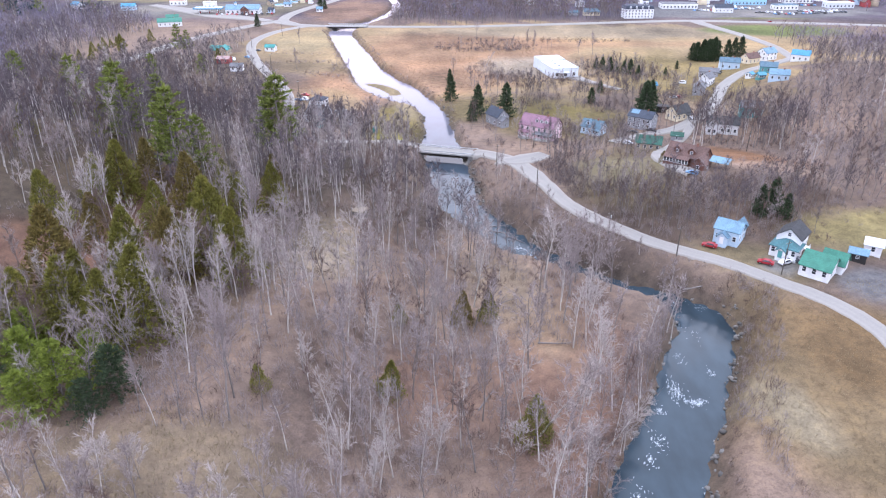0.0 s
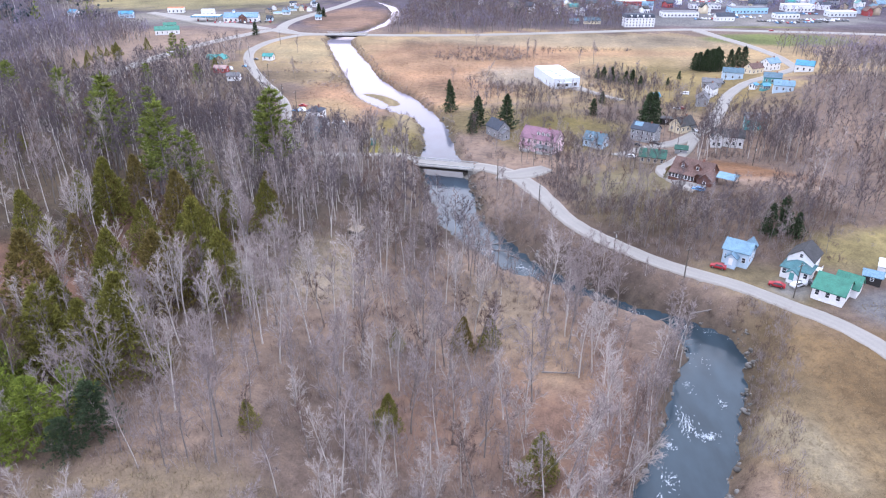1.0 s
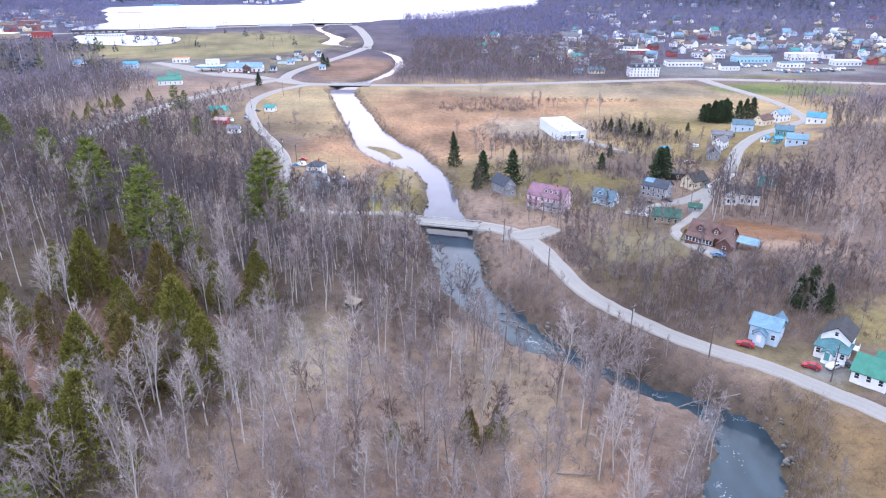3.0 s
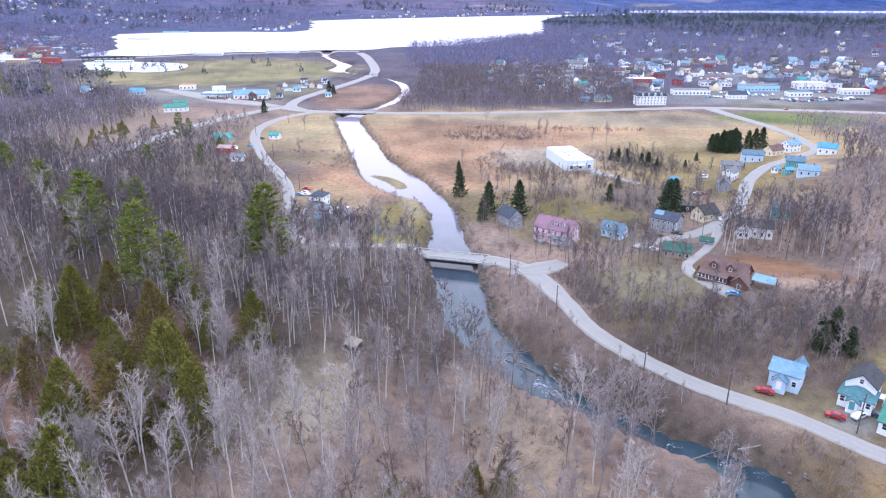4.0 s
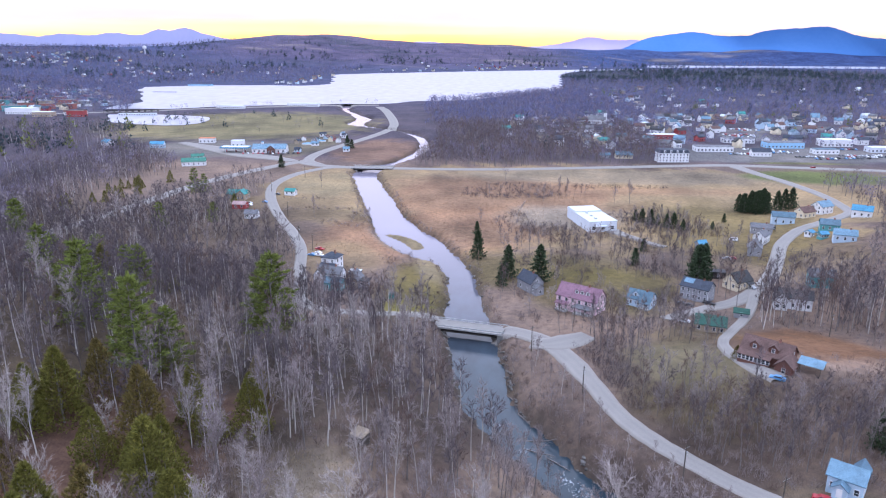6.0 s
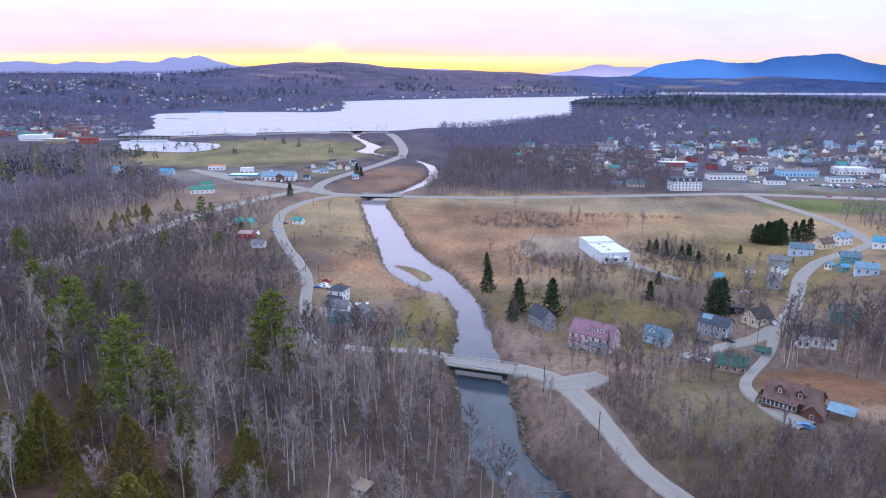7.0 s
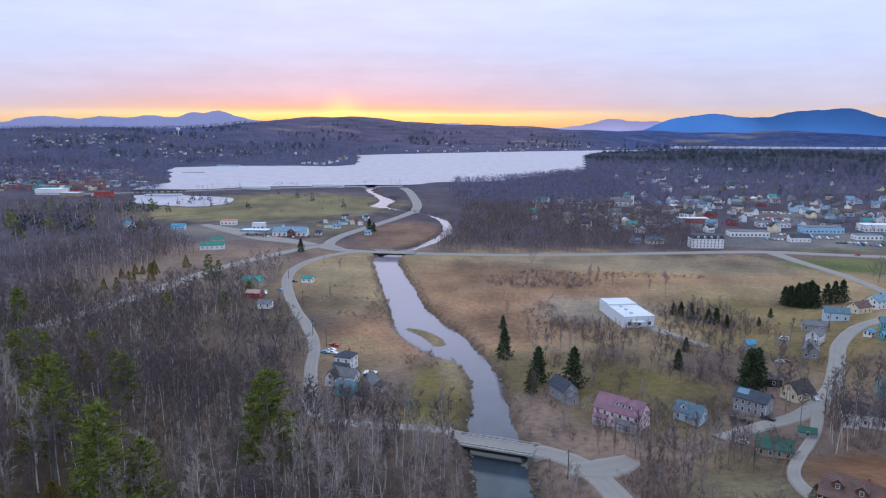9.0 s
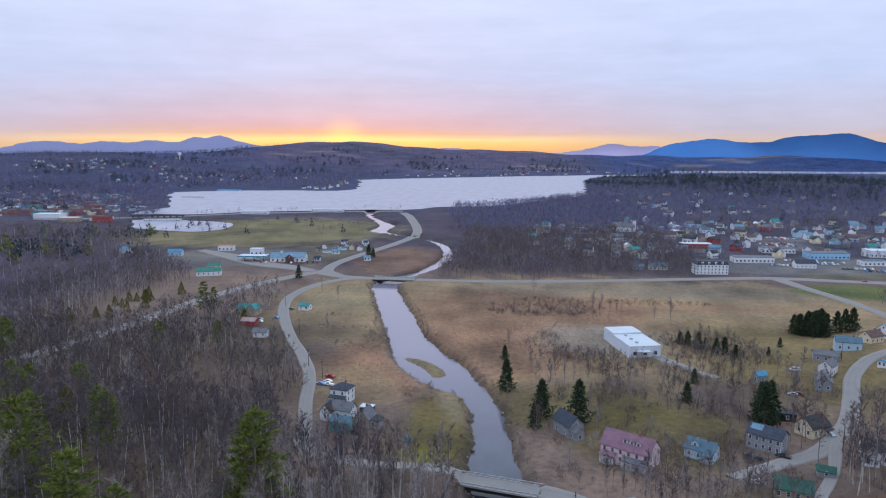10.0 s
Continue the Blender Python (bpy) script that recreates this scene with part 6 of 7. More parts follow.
KINDS = {}
for k, v in enumerate(mid_kinds):
    KINDS["m%d" % k] = [(v[0], BARK), (v[1], TWIG)]
    KINDS["r%d" % k] = [(v[0], BARK), (v[1], TWIG_RED)]
    KINDS["p%d" % k] = [(v[0], BARK_PALE), (v[1], TWIG_PALE)]
    KINDS["q%d" % k] = [(v[0], BARK_PALE), (v[1], TWIG)]
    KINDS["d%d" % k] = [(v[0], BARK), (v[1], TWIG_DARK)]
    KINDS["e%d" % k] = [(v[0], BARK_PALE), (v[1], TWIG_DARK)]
for k, v in enumerate(light_kinds):
    KINDS["l%d" % k] = [(v[0], BARK), (v[1], TWIG)]
    KINDS["lr%d" % k] = [(v[0], BARK), (v[1], TWIG_RED)]
    KINDS["lp%d" % k] = [(v[0], BARK_PALE), (v[1], TWIG_PALE)]
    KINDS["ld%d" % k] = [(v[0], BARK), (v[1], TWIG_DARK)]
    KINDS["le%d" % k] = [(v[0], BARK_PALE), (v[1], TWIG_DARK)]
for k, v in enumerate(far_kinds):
    KINDS["f%d" % k] = [(v[0], BARK), (v[1], TWIG_HAZE)]
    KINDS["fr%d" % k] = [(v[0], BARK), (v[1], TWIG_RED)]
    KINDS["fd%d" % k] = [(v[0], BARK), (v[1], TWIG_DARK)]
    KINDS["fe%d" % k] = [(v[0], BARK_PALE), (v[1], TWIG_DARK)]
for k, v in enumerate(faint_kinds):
    KINDS["h%d" % k] = [(v[0], BARK), (v[1], TWIG_HAZE)]
    KINDS["hv%d" % k] = [(v[0], BARK), (v[1], TWIG_FAR_HAZE)]
for k, v in enumerate(shrub_kinds):
    KINDS["s%d" % k] = [(v, TWIG)]
    KINDS["sr%d" % k] = [(v, TWIG_RED)]
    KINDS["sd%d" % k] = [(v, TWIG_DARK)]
MID = ["m%d" % k for k in range(6)] * 2 + ["q%d" % k for k in range(6)] * 2 + ["p%d" % k for k in range(4)] + ["r%d" % k for k in range(3)]
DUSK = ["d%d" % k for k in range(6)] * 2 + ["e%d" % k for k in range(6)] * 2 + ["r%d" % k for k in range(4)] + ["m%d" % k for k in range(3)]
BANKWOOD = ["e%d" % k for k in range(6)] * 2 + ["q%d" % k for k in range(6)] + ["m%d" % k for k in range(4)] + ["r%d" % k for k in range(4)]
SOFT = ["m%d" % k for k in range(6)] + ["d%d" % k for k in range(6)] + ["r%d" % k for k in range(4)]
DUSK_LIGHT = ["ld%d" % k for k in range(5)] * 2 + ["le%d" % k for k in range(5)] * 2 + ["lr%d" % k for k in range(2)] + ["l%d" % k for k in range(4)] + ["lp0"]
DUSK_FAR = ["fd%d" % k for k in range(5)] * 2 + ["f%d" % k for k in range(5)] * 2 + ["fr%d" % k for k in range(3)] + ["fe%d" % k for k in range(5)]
LIGHT = ["l%d" % k for k in range(5)] * 2 + ["ld%d" % k for k in range(5)] * 2 + ["lr%d" % k for k in range(3)] + ["lp%d" % k for k in range(2)]
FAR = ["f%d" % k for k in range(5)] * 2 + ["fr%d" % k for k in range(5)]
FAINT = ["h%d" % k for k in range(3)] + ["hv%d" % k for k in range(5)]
SHRUB = ["s%d" % k for k in range(4)] * 2 + ["sr%d" % k for k in range(4)]
SHRUB_DARK = ["sd%d" % k for k in range(4)] * 2 + ["sr%d" % k for k in range(4)]

spots = scatter(wood, 190, -110, 36, 48, 175, (0.65, 1.15), MID, lambda x, y: left_wood(x, y) and (y < 120 or clear_of_river(x, y, 6)), 4.2, river=0.8)
spots += [(x, y, s, k if x < -64 + wood.uniform(-14, 14) else wood.choice(BANKWOOD)) for x, y, s, k in scatter(wood, 820, -190, 8, 165, 300, (0.85, 1.3), DUSK, left_wood, 3.9, river=5.0)]
for q in RIVER_FINE[(RIVER_FINE[:, 1] > 84) & (RIVER_FINE[:, 1] < 205)]:
    for _ in range(2 if q[1] < 140 else 0):
        x, y = q[0] - (q[2] / 2 + wood.uniform(0.4, 5)), q[1] - (wood.uniform(0, 6) if q[1] > 148 else 0)
        if clear_of_river(x, y, 0.2):
            spots.append((x, y, wood.uniform(0.55, 1.05), wood.choice(MID)))
spots += scatter(wood, 170, -110, 90, -70, 48, (0.65, 1.1), MID, lambda x, y: True, 5.0, river=2.0)
grove("riverside_wood", spots, KINDS, "leafless mixed wood on the west bank")
spots = scatter(wood, 680, -230, -60, 90, 440, (0.85, 1.35), DUSK_LIGHT, lambda x, y: left_wood(x, y) and (x < -110 or y > 250), 4.0)
spots += scatter(wood, 330, -270, -150, 290, 400, (0.95, 1.25), DUSK_LIGHT, lambda x, y: True, 3.2, road=0.6)
spots += scatter(wood, 900, -340, -225, 90, 440, (0.9, 1.35), DUSK_FAR, lambda x, y: left_wood(x, y), 3.2)
grove("hillside_wood", spots, KINDS, "leafless wood on the western slope")


def right_wood(x, y):
    if straw(x, y) or in_oval(x, y, 80, 212, 26, 20) or in_oval(x, y, 92, 240, 22, 18) or in_oval(x, y, 52, 222, 12, 18) or in_oval(x, y, 70, 206, 8, 8):
        return False
    return (x > np.interp(y, [100, 150, 200, 250, 300, 340, 400, 470], [120, 112, 106, 114, 130, 160, 196, 215])) or (y < 205 and 40 < x < 112 and y > 205 - 0.35 * (x - 30) and y > 172)


spots = scatter(wood, 720, 36, 215, 90, 500, (0.7, 1.1), LIGHT, right_wood, 3.8, road=3)
spots += scatter(wood, 800, 210, 360, 90, 520, (0.8, 1.2), FAR, right_wood, 3.6, road=3)
grove("eastern_wood", spots, KINDS, "leafless wood on the eastern slope")
bank = scatter(wood, 36, 6, 60, 150, 252, (0.3, 0.6), MID, lambda x, y: x < np.interp(y, [150, 170, 183, 212, 235, 252], [64, 42, 30, 21, 16, 6]), 4.0, road=2.5, river=1.5)
bank += scatter(wood, 150, 44, 106, 171, 200, (0.5, 0.95), SOFT, lambda x, y: not in_oval(x, y, 112, 176, 22, 12) and not in_oval(x, y, 70, 203, 24, 15) and not in_oval(x, y, 48, 196, 9, 9), 2.8, road=2, house=2)
bank += scatter(wood, 100, 22, 66, 178, 252, (0.4, 0.8), SOFT, lambda x, y: x > np.interp(y, [180, 200, 250], [42, 34, 30]) and not in_oval(x, y, 53, 224, 13, 17) and not in_oval(x, y, 68, 205, 16, 17), 3.2)
bank += scatter(wood, 105, 0, 125, 262, 372, (0.45, 0.85), SOFT, lambda x, y: not in_oval(x, y, 20, 328, 30, 14) and not in_oval(x, y, 46, 298, 20, 20) and not in_oval(x, y, 84, 300, 22, 12) and y > 262 + (x < 60) * 22, 4.5, road=3, river=2, house=3)
bank += scatter(wood, 64, 82, 130, 260, 300, (0.9, 1.25), DUSK, lambda x, y: True, 3.2, road=1.5, house=1)
bank += scatter(wood, 75, 62, 108, 360, 430, (0.4, 0.7), SOFT, lambda x, y: in_oval(x, y, 86, 392, 20, 30), 3.6, road=2, house=3)
bank += scatter(wood, 34, 14, 62, 372, 394, (0.3, 0.5), SOFT, lambda x, y: in_oval(x, y, 34, 382, 22, 7), 3.0, road=1.5, house=4)
bank += scatter(wood, 34, -10, 130, 455, 520, (0.3, 0.55), SOFT, lambda x, y: in_oval(x, y, 20, 475, 40, 14), 5.5)
bank += scatter(wood, 36, 24, 96, 310, 350, (0.45, 0.75), SOFT, lambda x, y: not in_oval(x, y, 46, 300, 20, 22), 4.0, road=2, house=3)
bank += scatter(wood, 46, 22, 62, 246, 268, (0.5, 0.9), SOFT, lambda x, y: y < 268 and not in_oval(x, y, 31, 268, 9, 9), 3.4, road=1.2, house=3)
bank += scatter(wood, 70, -182, -148, 425, 520, (0.5, 0.9), DUSK_LIGHT, lambda x, y: True, 4.5, road=2, house=1.5)
grove("village_trees", bank, KINDS, "leafless trees between the houses", "trees")
spots = scatter(wood, 1700, -62, 150, 576, 860, (0.75, 1.15), FAR + LIGHT[:4], lambda x, y: x > np.interp(y, [576, 620, 700, 760, 830], [-78, -64, -52, -60, -70]) and y > 576 + max(0, x) * 0.25, 3.4, road=5, river=3)
spots = [(x, y, s, k if wood.random() < 0.35 else wood.choice(DUSK_FAR[:5] + FAR[10:])) for x, y, s, k in spots]
grove("swamp_wood", spots, KINDS, "dense mauve leafless wood beyond the main road")
spots = scatter(wood, 900, -620, -330, 400, 830, (0.8, 1.2), DUSK_FAR, lambda x, y: x < np.interp(y, [640, 740, 830], [-330, -380, -470]), 4.2, road=5)
spots += scatter(wood, 620, -335, -222, 395, 640, (0.7, 1.1), DUSK_FAR * 2 + DUSK_LIGHT, lambda x, y: x < np.interp(y, [395, 420, 470, 510, 560, 600, 640], [-228, -245, -252, -240, -240, -275, -320]), 3.4, road=5, house=3)
grove("western_wood", spots, KINDS, "leafless wood west of the highway")
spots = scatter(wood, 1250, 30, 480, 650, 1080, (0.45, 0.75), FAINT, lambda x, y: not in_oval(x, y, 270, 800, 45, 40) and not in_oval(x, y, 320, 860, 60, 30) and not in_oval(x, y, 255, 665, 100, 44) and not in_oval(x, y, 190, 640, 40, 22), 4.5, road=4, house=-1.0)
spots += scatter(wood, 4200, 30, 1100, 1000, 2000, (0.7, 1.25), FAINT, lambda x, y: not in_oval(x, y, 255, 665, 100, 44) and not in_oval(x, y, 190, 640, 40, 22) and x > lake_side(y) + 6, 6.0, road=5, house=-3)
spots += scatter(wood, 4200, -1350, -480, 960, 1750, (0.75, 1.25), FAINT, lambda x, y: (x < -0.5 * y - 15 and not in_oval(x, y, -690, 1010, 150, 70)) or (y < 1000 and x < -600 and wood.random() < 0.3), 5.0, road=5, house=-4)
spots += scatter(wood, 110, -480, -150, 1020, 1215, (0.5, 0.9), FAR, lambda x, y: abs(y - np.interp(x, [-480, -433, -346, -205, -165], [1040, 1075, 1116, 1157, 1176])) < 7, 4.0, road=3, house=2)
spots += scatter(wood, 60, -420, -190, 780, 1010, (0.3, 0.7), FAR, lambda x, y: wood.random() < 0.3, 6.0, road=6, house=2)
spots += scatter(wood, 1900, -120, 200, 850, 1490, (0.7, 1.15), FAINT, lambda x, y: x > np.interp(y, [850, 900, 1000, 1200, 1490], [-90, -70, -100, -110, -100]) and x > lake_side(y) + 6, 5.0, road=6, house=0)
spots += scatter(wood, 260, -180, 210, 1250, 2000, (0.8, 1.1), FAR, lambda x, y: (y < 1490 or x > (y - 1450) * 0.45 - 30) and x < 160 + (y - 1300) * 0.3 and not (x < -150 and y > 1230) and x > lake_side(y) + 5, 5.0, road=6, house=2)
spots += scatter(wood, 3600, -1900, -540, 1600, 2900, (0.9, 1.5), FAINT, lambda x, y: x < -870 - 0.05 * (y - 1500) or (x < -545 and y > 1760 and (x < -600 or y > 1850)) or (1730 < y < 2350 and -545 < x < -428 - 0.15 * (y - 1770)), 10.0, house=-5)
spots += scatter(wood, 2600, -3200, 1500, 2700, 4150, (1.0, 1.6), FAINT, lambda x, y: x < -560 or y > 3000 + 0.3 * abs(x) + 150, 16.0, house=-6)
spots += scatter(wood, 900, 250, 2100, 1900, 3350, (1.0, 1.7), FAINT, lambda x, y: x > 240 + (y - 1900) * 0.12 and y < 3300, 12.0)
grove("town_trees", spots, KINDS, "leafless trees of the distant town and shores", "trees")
spots = scatter(wood, 900, -90, 40, 55, 175, (0.9, 1.7), SHRUB[:4] * 3 + SHRUB, left_wood, 1.8, river=0.5, house=0.3)
spots += scatter(wood, 1500, -110, 60, 48, 300, (0.5, 1.0), SHRUB, lambda x, y: left_wood(x, y) or in_oval(x, y, 12, 148, 10, 30), 1.6, river=0.3, house=0.6)
spots += scatter(wood, 420, 4, 66, 146, 254, (0.5, 1.0), SHRUB, lambda x, y: x < np.interp(y, [146, 170, 183, 212, 235, 254], [72, 42, 32, 23, 18, 8]), 1.3, road=1.0, river=0.2)
spots += scatter(wood, 500, 24, 125, 175, 300, (0.5, 1.1), SHRUB, lambda x, y: not in_oval(x, y, 52, 222, 14, 18) and not in_oval(x, y, 92, 240, 22, 18), 1.6, road=1.5)
spots += scatter(wood, 330, -20, 115, 360, 510, (0.7, 1.5), SHRUB_DARK, lambda x, y: in_oval(x, y, 34, 385, 26, 12) or in_oval(x, y, 84, 410, 26, 26) or in_oval(x, y, 10, 480, 40, 14) or in_oval(x, y, 66, 505, 70, 8), 1.8, road=2, house=1)
spots += scatter(wood, 420, -150, -20, 320, 480, (0.5, 1.3), SHRUB, lambda x, y: in_oval(x, y, -78, 395, 12, 10) or in_oval(x, y, -70, 410, 8, 20) or in_oval(x, y, -100, 425, 26, 3) or in_oval(x, y, -40, 330, 8, 20) or in_oval(x, y, -112, 452, 24, 2) or in_oval(x, y, -32, 318, 4, 18), 1.2, road=2, river=0.2)
spots += scatter(wood, 420, 50, 90, 78, 150, (0.6, 1.4), SHRUB, lambda x, y: x < np.interp(y, [90, 115, 135, 150], [52, 60, 68, 72]), 1.3, road=2, river=0.2)
spots += scatter(wood, 300, -25, 118, 355, 520, (1.0, 2.0), SHRUB + SHRUB_DARK, lambda x, y: in_oval(x, y, 30, 384, 20, 11) or in_oval(x, y, 56, 376, 16, 8) or in_oval(x, y, 76, 392, 14, 30) or in_oval(x, y, 96, 395, 22, 16) or in_oval(x, y, 8, 470, 34, 8) or in_oval(x, y, 12, 405, 10, 20), 1.6, road=2, house=0.5)
for q in RIVER_FINE[(RIVER_FINE[:, 1] > 78) & (RIVER_FINE[:, 1] < 255)]:
    for _ in range(5):
        x, y = q[0] + q[2] / 2 + wood.uniform(0.2, 4.5), q[1] + wood.uniform(-2, 4)
        if clear_of_roads(x, y, 1) and clear_of_river(x, y, 0.2):
            spots.append((x, y, wood.uniform(0.3, 0.8), wood.choice(SHRUB[8:] + SHRUB[:3])))
for q in RIVER_FINE[(RIVER_FINE[:, 1] > 262) & (RIVER_FINE[:, 1] < 545)]:
    for side in (-1, 1):
        for _ in range(2):
            off = side * (q[2] / 2 + wood.uniform(0.8, 4.5))
            x, y = q[0] + off, q[1] + wood.uniform(-1.5, 1.5)
            if clear_of_roads(x, y, 1) and clear_of_river(x, y, 0.6):
                spots.append((x, y, wood.uniform(0.3, 0.95), wood.choice(SHRUB)))
spots += scatter(wood, 380, 40, 108, 168, 208, (0.7, 1.4), SHRUB, lambda x, y: not in_oval(x, y, 112, 176, 22, 12), 1.6, road=1.5, house=0.8)
spots += scatter(wood, 420, 10, 150, 262, 372, (0.8, 1.7), SHRUB_DARK, lambda x, y: math.sin(x * 0.21) + math.sin(y * 0.17 + x * 0.05) > 0.1, 1.8, road=1.5, river=1, house=0.8)
spots += scatter(wood, 300, 26, 50, 196, 250, (0.7, 1.3), SHRUB_DARK, lambda x, y: x < np.interp(y, [196, 215, 235, 250], [48, 40, 36, 40]), 1.2, road=1.2, house=0.5)
grove("brushwood", spots, KINDS, "bare brush and saplings on banks and forest floor", "shrubs")

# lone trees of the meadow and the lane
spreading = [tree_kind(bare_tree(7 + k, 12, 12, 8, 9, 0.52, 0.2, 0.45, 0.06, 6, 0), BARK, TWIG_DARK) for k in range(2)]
for k, (x, y, s) in enumerate(((59.5, 262, 1.0), (65, 239, 0.85), (31.5, 251.5, 0.95), (25, 301, 0.6), (34.5, 300, 0.6), (105.5, 329, 0.6), (54.7, 319, 0.6), (51.3, 318.5, 0.5), (-84, 322, 1.1), (48, 246, 0.7), (39, 234, 0.6), (9, 290, 0.6))):
    plant("bare_tree", spreading[k % 2], x, y, s, wood.uniform(0, 6.3), "leafless tree with a dark trunk and a wide round crown", "tree", "lone trees")
LONE = [(30, 456, 0.75), (41, 470, 0.85), (45, 471, 0.8), (81, 455, 0.9), (8, 520, 0.8), (-6, 395, 0.65), (-96, 405, 0.8), (-113, 487, 0.7), (-90, 330, 1.0), (-88, 334, 0.8), (66, 400, 0.6), (32, 246, 0.75), (59, 257, 0.7), (13, 268, 0.6), (22, 284, 0.7), (40, 290, 0.65),
        (112, 349, 0.6), (72, 455, 0.6), (-75, 415, 0.6), (-66, 402, 0.5), (62, 121, 0.4), (47, 188, 0.9), (52, 205, 0.8), (27, 470, 0.5), (-48, 590, 0.9), (60, 585, 0.8)]
for x, y, s in LONE:
    plant("bare_tree", wood.choice(thing_near[:4] + thing_grey[1:]), x, y, s * 1.05, wood.uniform(0, 6.3), "lone leafless tree with a spreading crown in the open", "tree", "lone trees")
plant("birch_tree", thing_pale[0], 13, 418, 0.7, 1.0, "leaning white birch in the marsh", "tree", "lone trees", 0.45)

# dry grass and marsh reeds
GK = {"t0": [(tuft(1), STRAW)], "t1": [(tuft(2), STRAW)], "r0": [(tuft(3, 8, 1.4, 0.10, 0.4), REED)], "r1": [(tuft(4, 8, 1.3, 0.10, 0.5), REED)]}
spots = scatter(wood, 4200, 52, 112, 78, 150, (0.3, 0.7), ["t0", "t1"], lambda x, y: True, 0.5, road=0.6, river=0.6)
spots += scatter(wood, 1300, -60, 10, 55, 100, (0.5, 1.0), ["t0", "t1"], lambda x, y: in_oval(x, y, -42, 81, 24, 11), 0.5)
spots += scatter(wood, 500, -42, -18, 134, 170, (0.5, 1.0), ["t0", "t1"], lambda x, y: in_oval(x, y, -30, 152, 9, 15), 0.5)
spots += scatter(wood, 2400, -90, 60, 330, 520, (0.35, 0.7), ["r0", "r1", "t1"], lambda x, y: in_oval(x, y, -60, 365, 24, 30) or in_oval(x, y, -5, 440, 60, 80), 0.8, road=1.5, river=0.3)
grove("dry_grass", spots, GK, "tufts of dry straw and russet marsh grass", "grass")

# conifers
white_pine = [tree_kind(conifer(31 + 3 * k, 20, 6.6, 10, 5, 10, 0.02, 0.2, 1.0, 0.6, 8, 0.24, True), BARK, NEEDLE) for k in range(3)]
spruce = [tree_kind(conifer(61 + 3 * k, 14, 4.9, 15, 7, 5, 0.12, 0.03, 1.15, 0.85, 4, 0.42), BARK, NEEDLE_DARK) for k in range(3)]
cedars = [tree_kind(cedar(91 + 3 * k, 10.5, 4.0, 1500, 0.45, 0.36), BARK, CEDAR) for k in range(3)] + [tree_kind(cedar(121, 10.5, 3.9, 1500, 0.45, 0.36), BARK, CEDAR_BROWN)]
PINES = [(-53.6, 206, 1.38), (-56.2, 208, 1.22), (-74, 178, 1.35), (-78, 182, 1.05), (-70, 184, 0.95), (-92, 190, 1.3), (-100, 203, 1.0), (-96, 222, 0.9), (-118, 214, 1.0), (-166, 287, 1.0), (-226, 350, 1.0), (-175, 290, 1.0), (-178, 441, 1.0), (-174, 445, 0.8),
         (-141, 378, 0.7), (-220, 343, 1.1), (-160, 360, 0.9), (-140, 250, 1.0), (-150, 290, 1.0), (-110, 240, 0.8)]
broad_pine = [tree_kind(conifer(41 + 3 * k, 12, 5.8, 10, 7, 11, 0.05, 0.06, 0.8, 0.6, 9, 0.2), BARK, NEEDLE_LIGHT if k < 2 else NEEDLE_DARK) for k in range(3)]
for x, y, s in [(-60, 92.5, 1.0), (-52.5, 94.5, 0.85), (-66.5, 95, 0.95), (-58, 99, 0.8), (-72, 91, 1.0), (-63, 88, 0.8), (-77, 97, 0.9), (-55, 90, 0.6), (-69, 101, 0.9)]:
    plant("white_pine", broad_pine[2 if (x, y) in ((-52.5, 94.5), (-55, 90), (-72, 91)) else wood.randrange(2)], x, y, s, wood.uniform(0, 6.3), "broad young white pine with green boughs to the ground", "pine tree", "pines")
for x, y, s in PINES:
    plant("white_pine", wood.choice(white_pine), x, y, s, wood.uniform(0, 6.3), "tall white pine with tiered green boughs", "pine tree", "pines")
SPRUCES = [(6.7, 311, 1.0), (18.9, 306, 1.1), (4.0, 302, 0.6), (-6, 338, 0.9), (-7.5, 377, 0.5), (80, 309, 1.1), (83, 312.5, 1.05), (81, 315, 0.95), (80, 180, 0.62), (84, 182, 0.7), (86.5, 179, 0.5), (60, 330, 0.55), (68, 352, 0.45)]
SPRUCES += [(76 + 3.2 * k, 412 - 3.6 * k + 2 * (k % 2), 0.45 + 0.08 * (k % 3)) for k in range(7)]
SPRUCES += [(138 + wood.uniform(0, 17), 430 + wood.uniform(0, 12), wood.uniform(0.55, 0.95)) for _ in range(20)] + [(159.5, 440, 0.8), (164, 441.5, 0.85), (168.5, 443, 0.9)]
SPRUCES += [(122, 412, 0.35), (112, 398, 0.3), (-10.5, 642, 0.6), (-135, 672, 0.8), (-130, 668, 0.6), (-163, 562, 0.7)]
for x, y, s in SPRUCES:
    plant("spruce", wood.choice(spruce), x, y, s, wood.uniform(0, 6.3), "dark green conical spruce", "spruce tree", "spruces")
CEDARS = [(-52.4, 140, 1.9), (-56.5, 143.5, 1.4), (-45, 132.5, 1.55), (-57.7, 132, 1.6), (-54.8, 111.5, 1.75), (-60, 108.5, 1.4), (-66, 108, 1.6), (-73, 118, 1.9), (-65, 127, 1.4), (-68, 116, 1.3), (-66.5, 132, 1.5), (-83, 165, 1.3), (-86, 160, 1.1), (-84, 157, 1.0),
          (-81, 162, 1.5), (-64, 160, 1.7), (-58, 155, 1.1), (-54, 166, 1.1), (-47, 170, 1.2), (-50, 182, 1.0), (-74, 188, 1.1), (-71, 104, 1.5), (-62, 119, 1.2), (-77, 140, 1.2), (-88, 142, 1.3), (-69, 152, 1.2), (-60, 172, 1.2), (-79, 172, 1.3)]
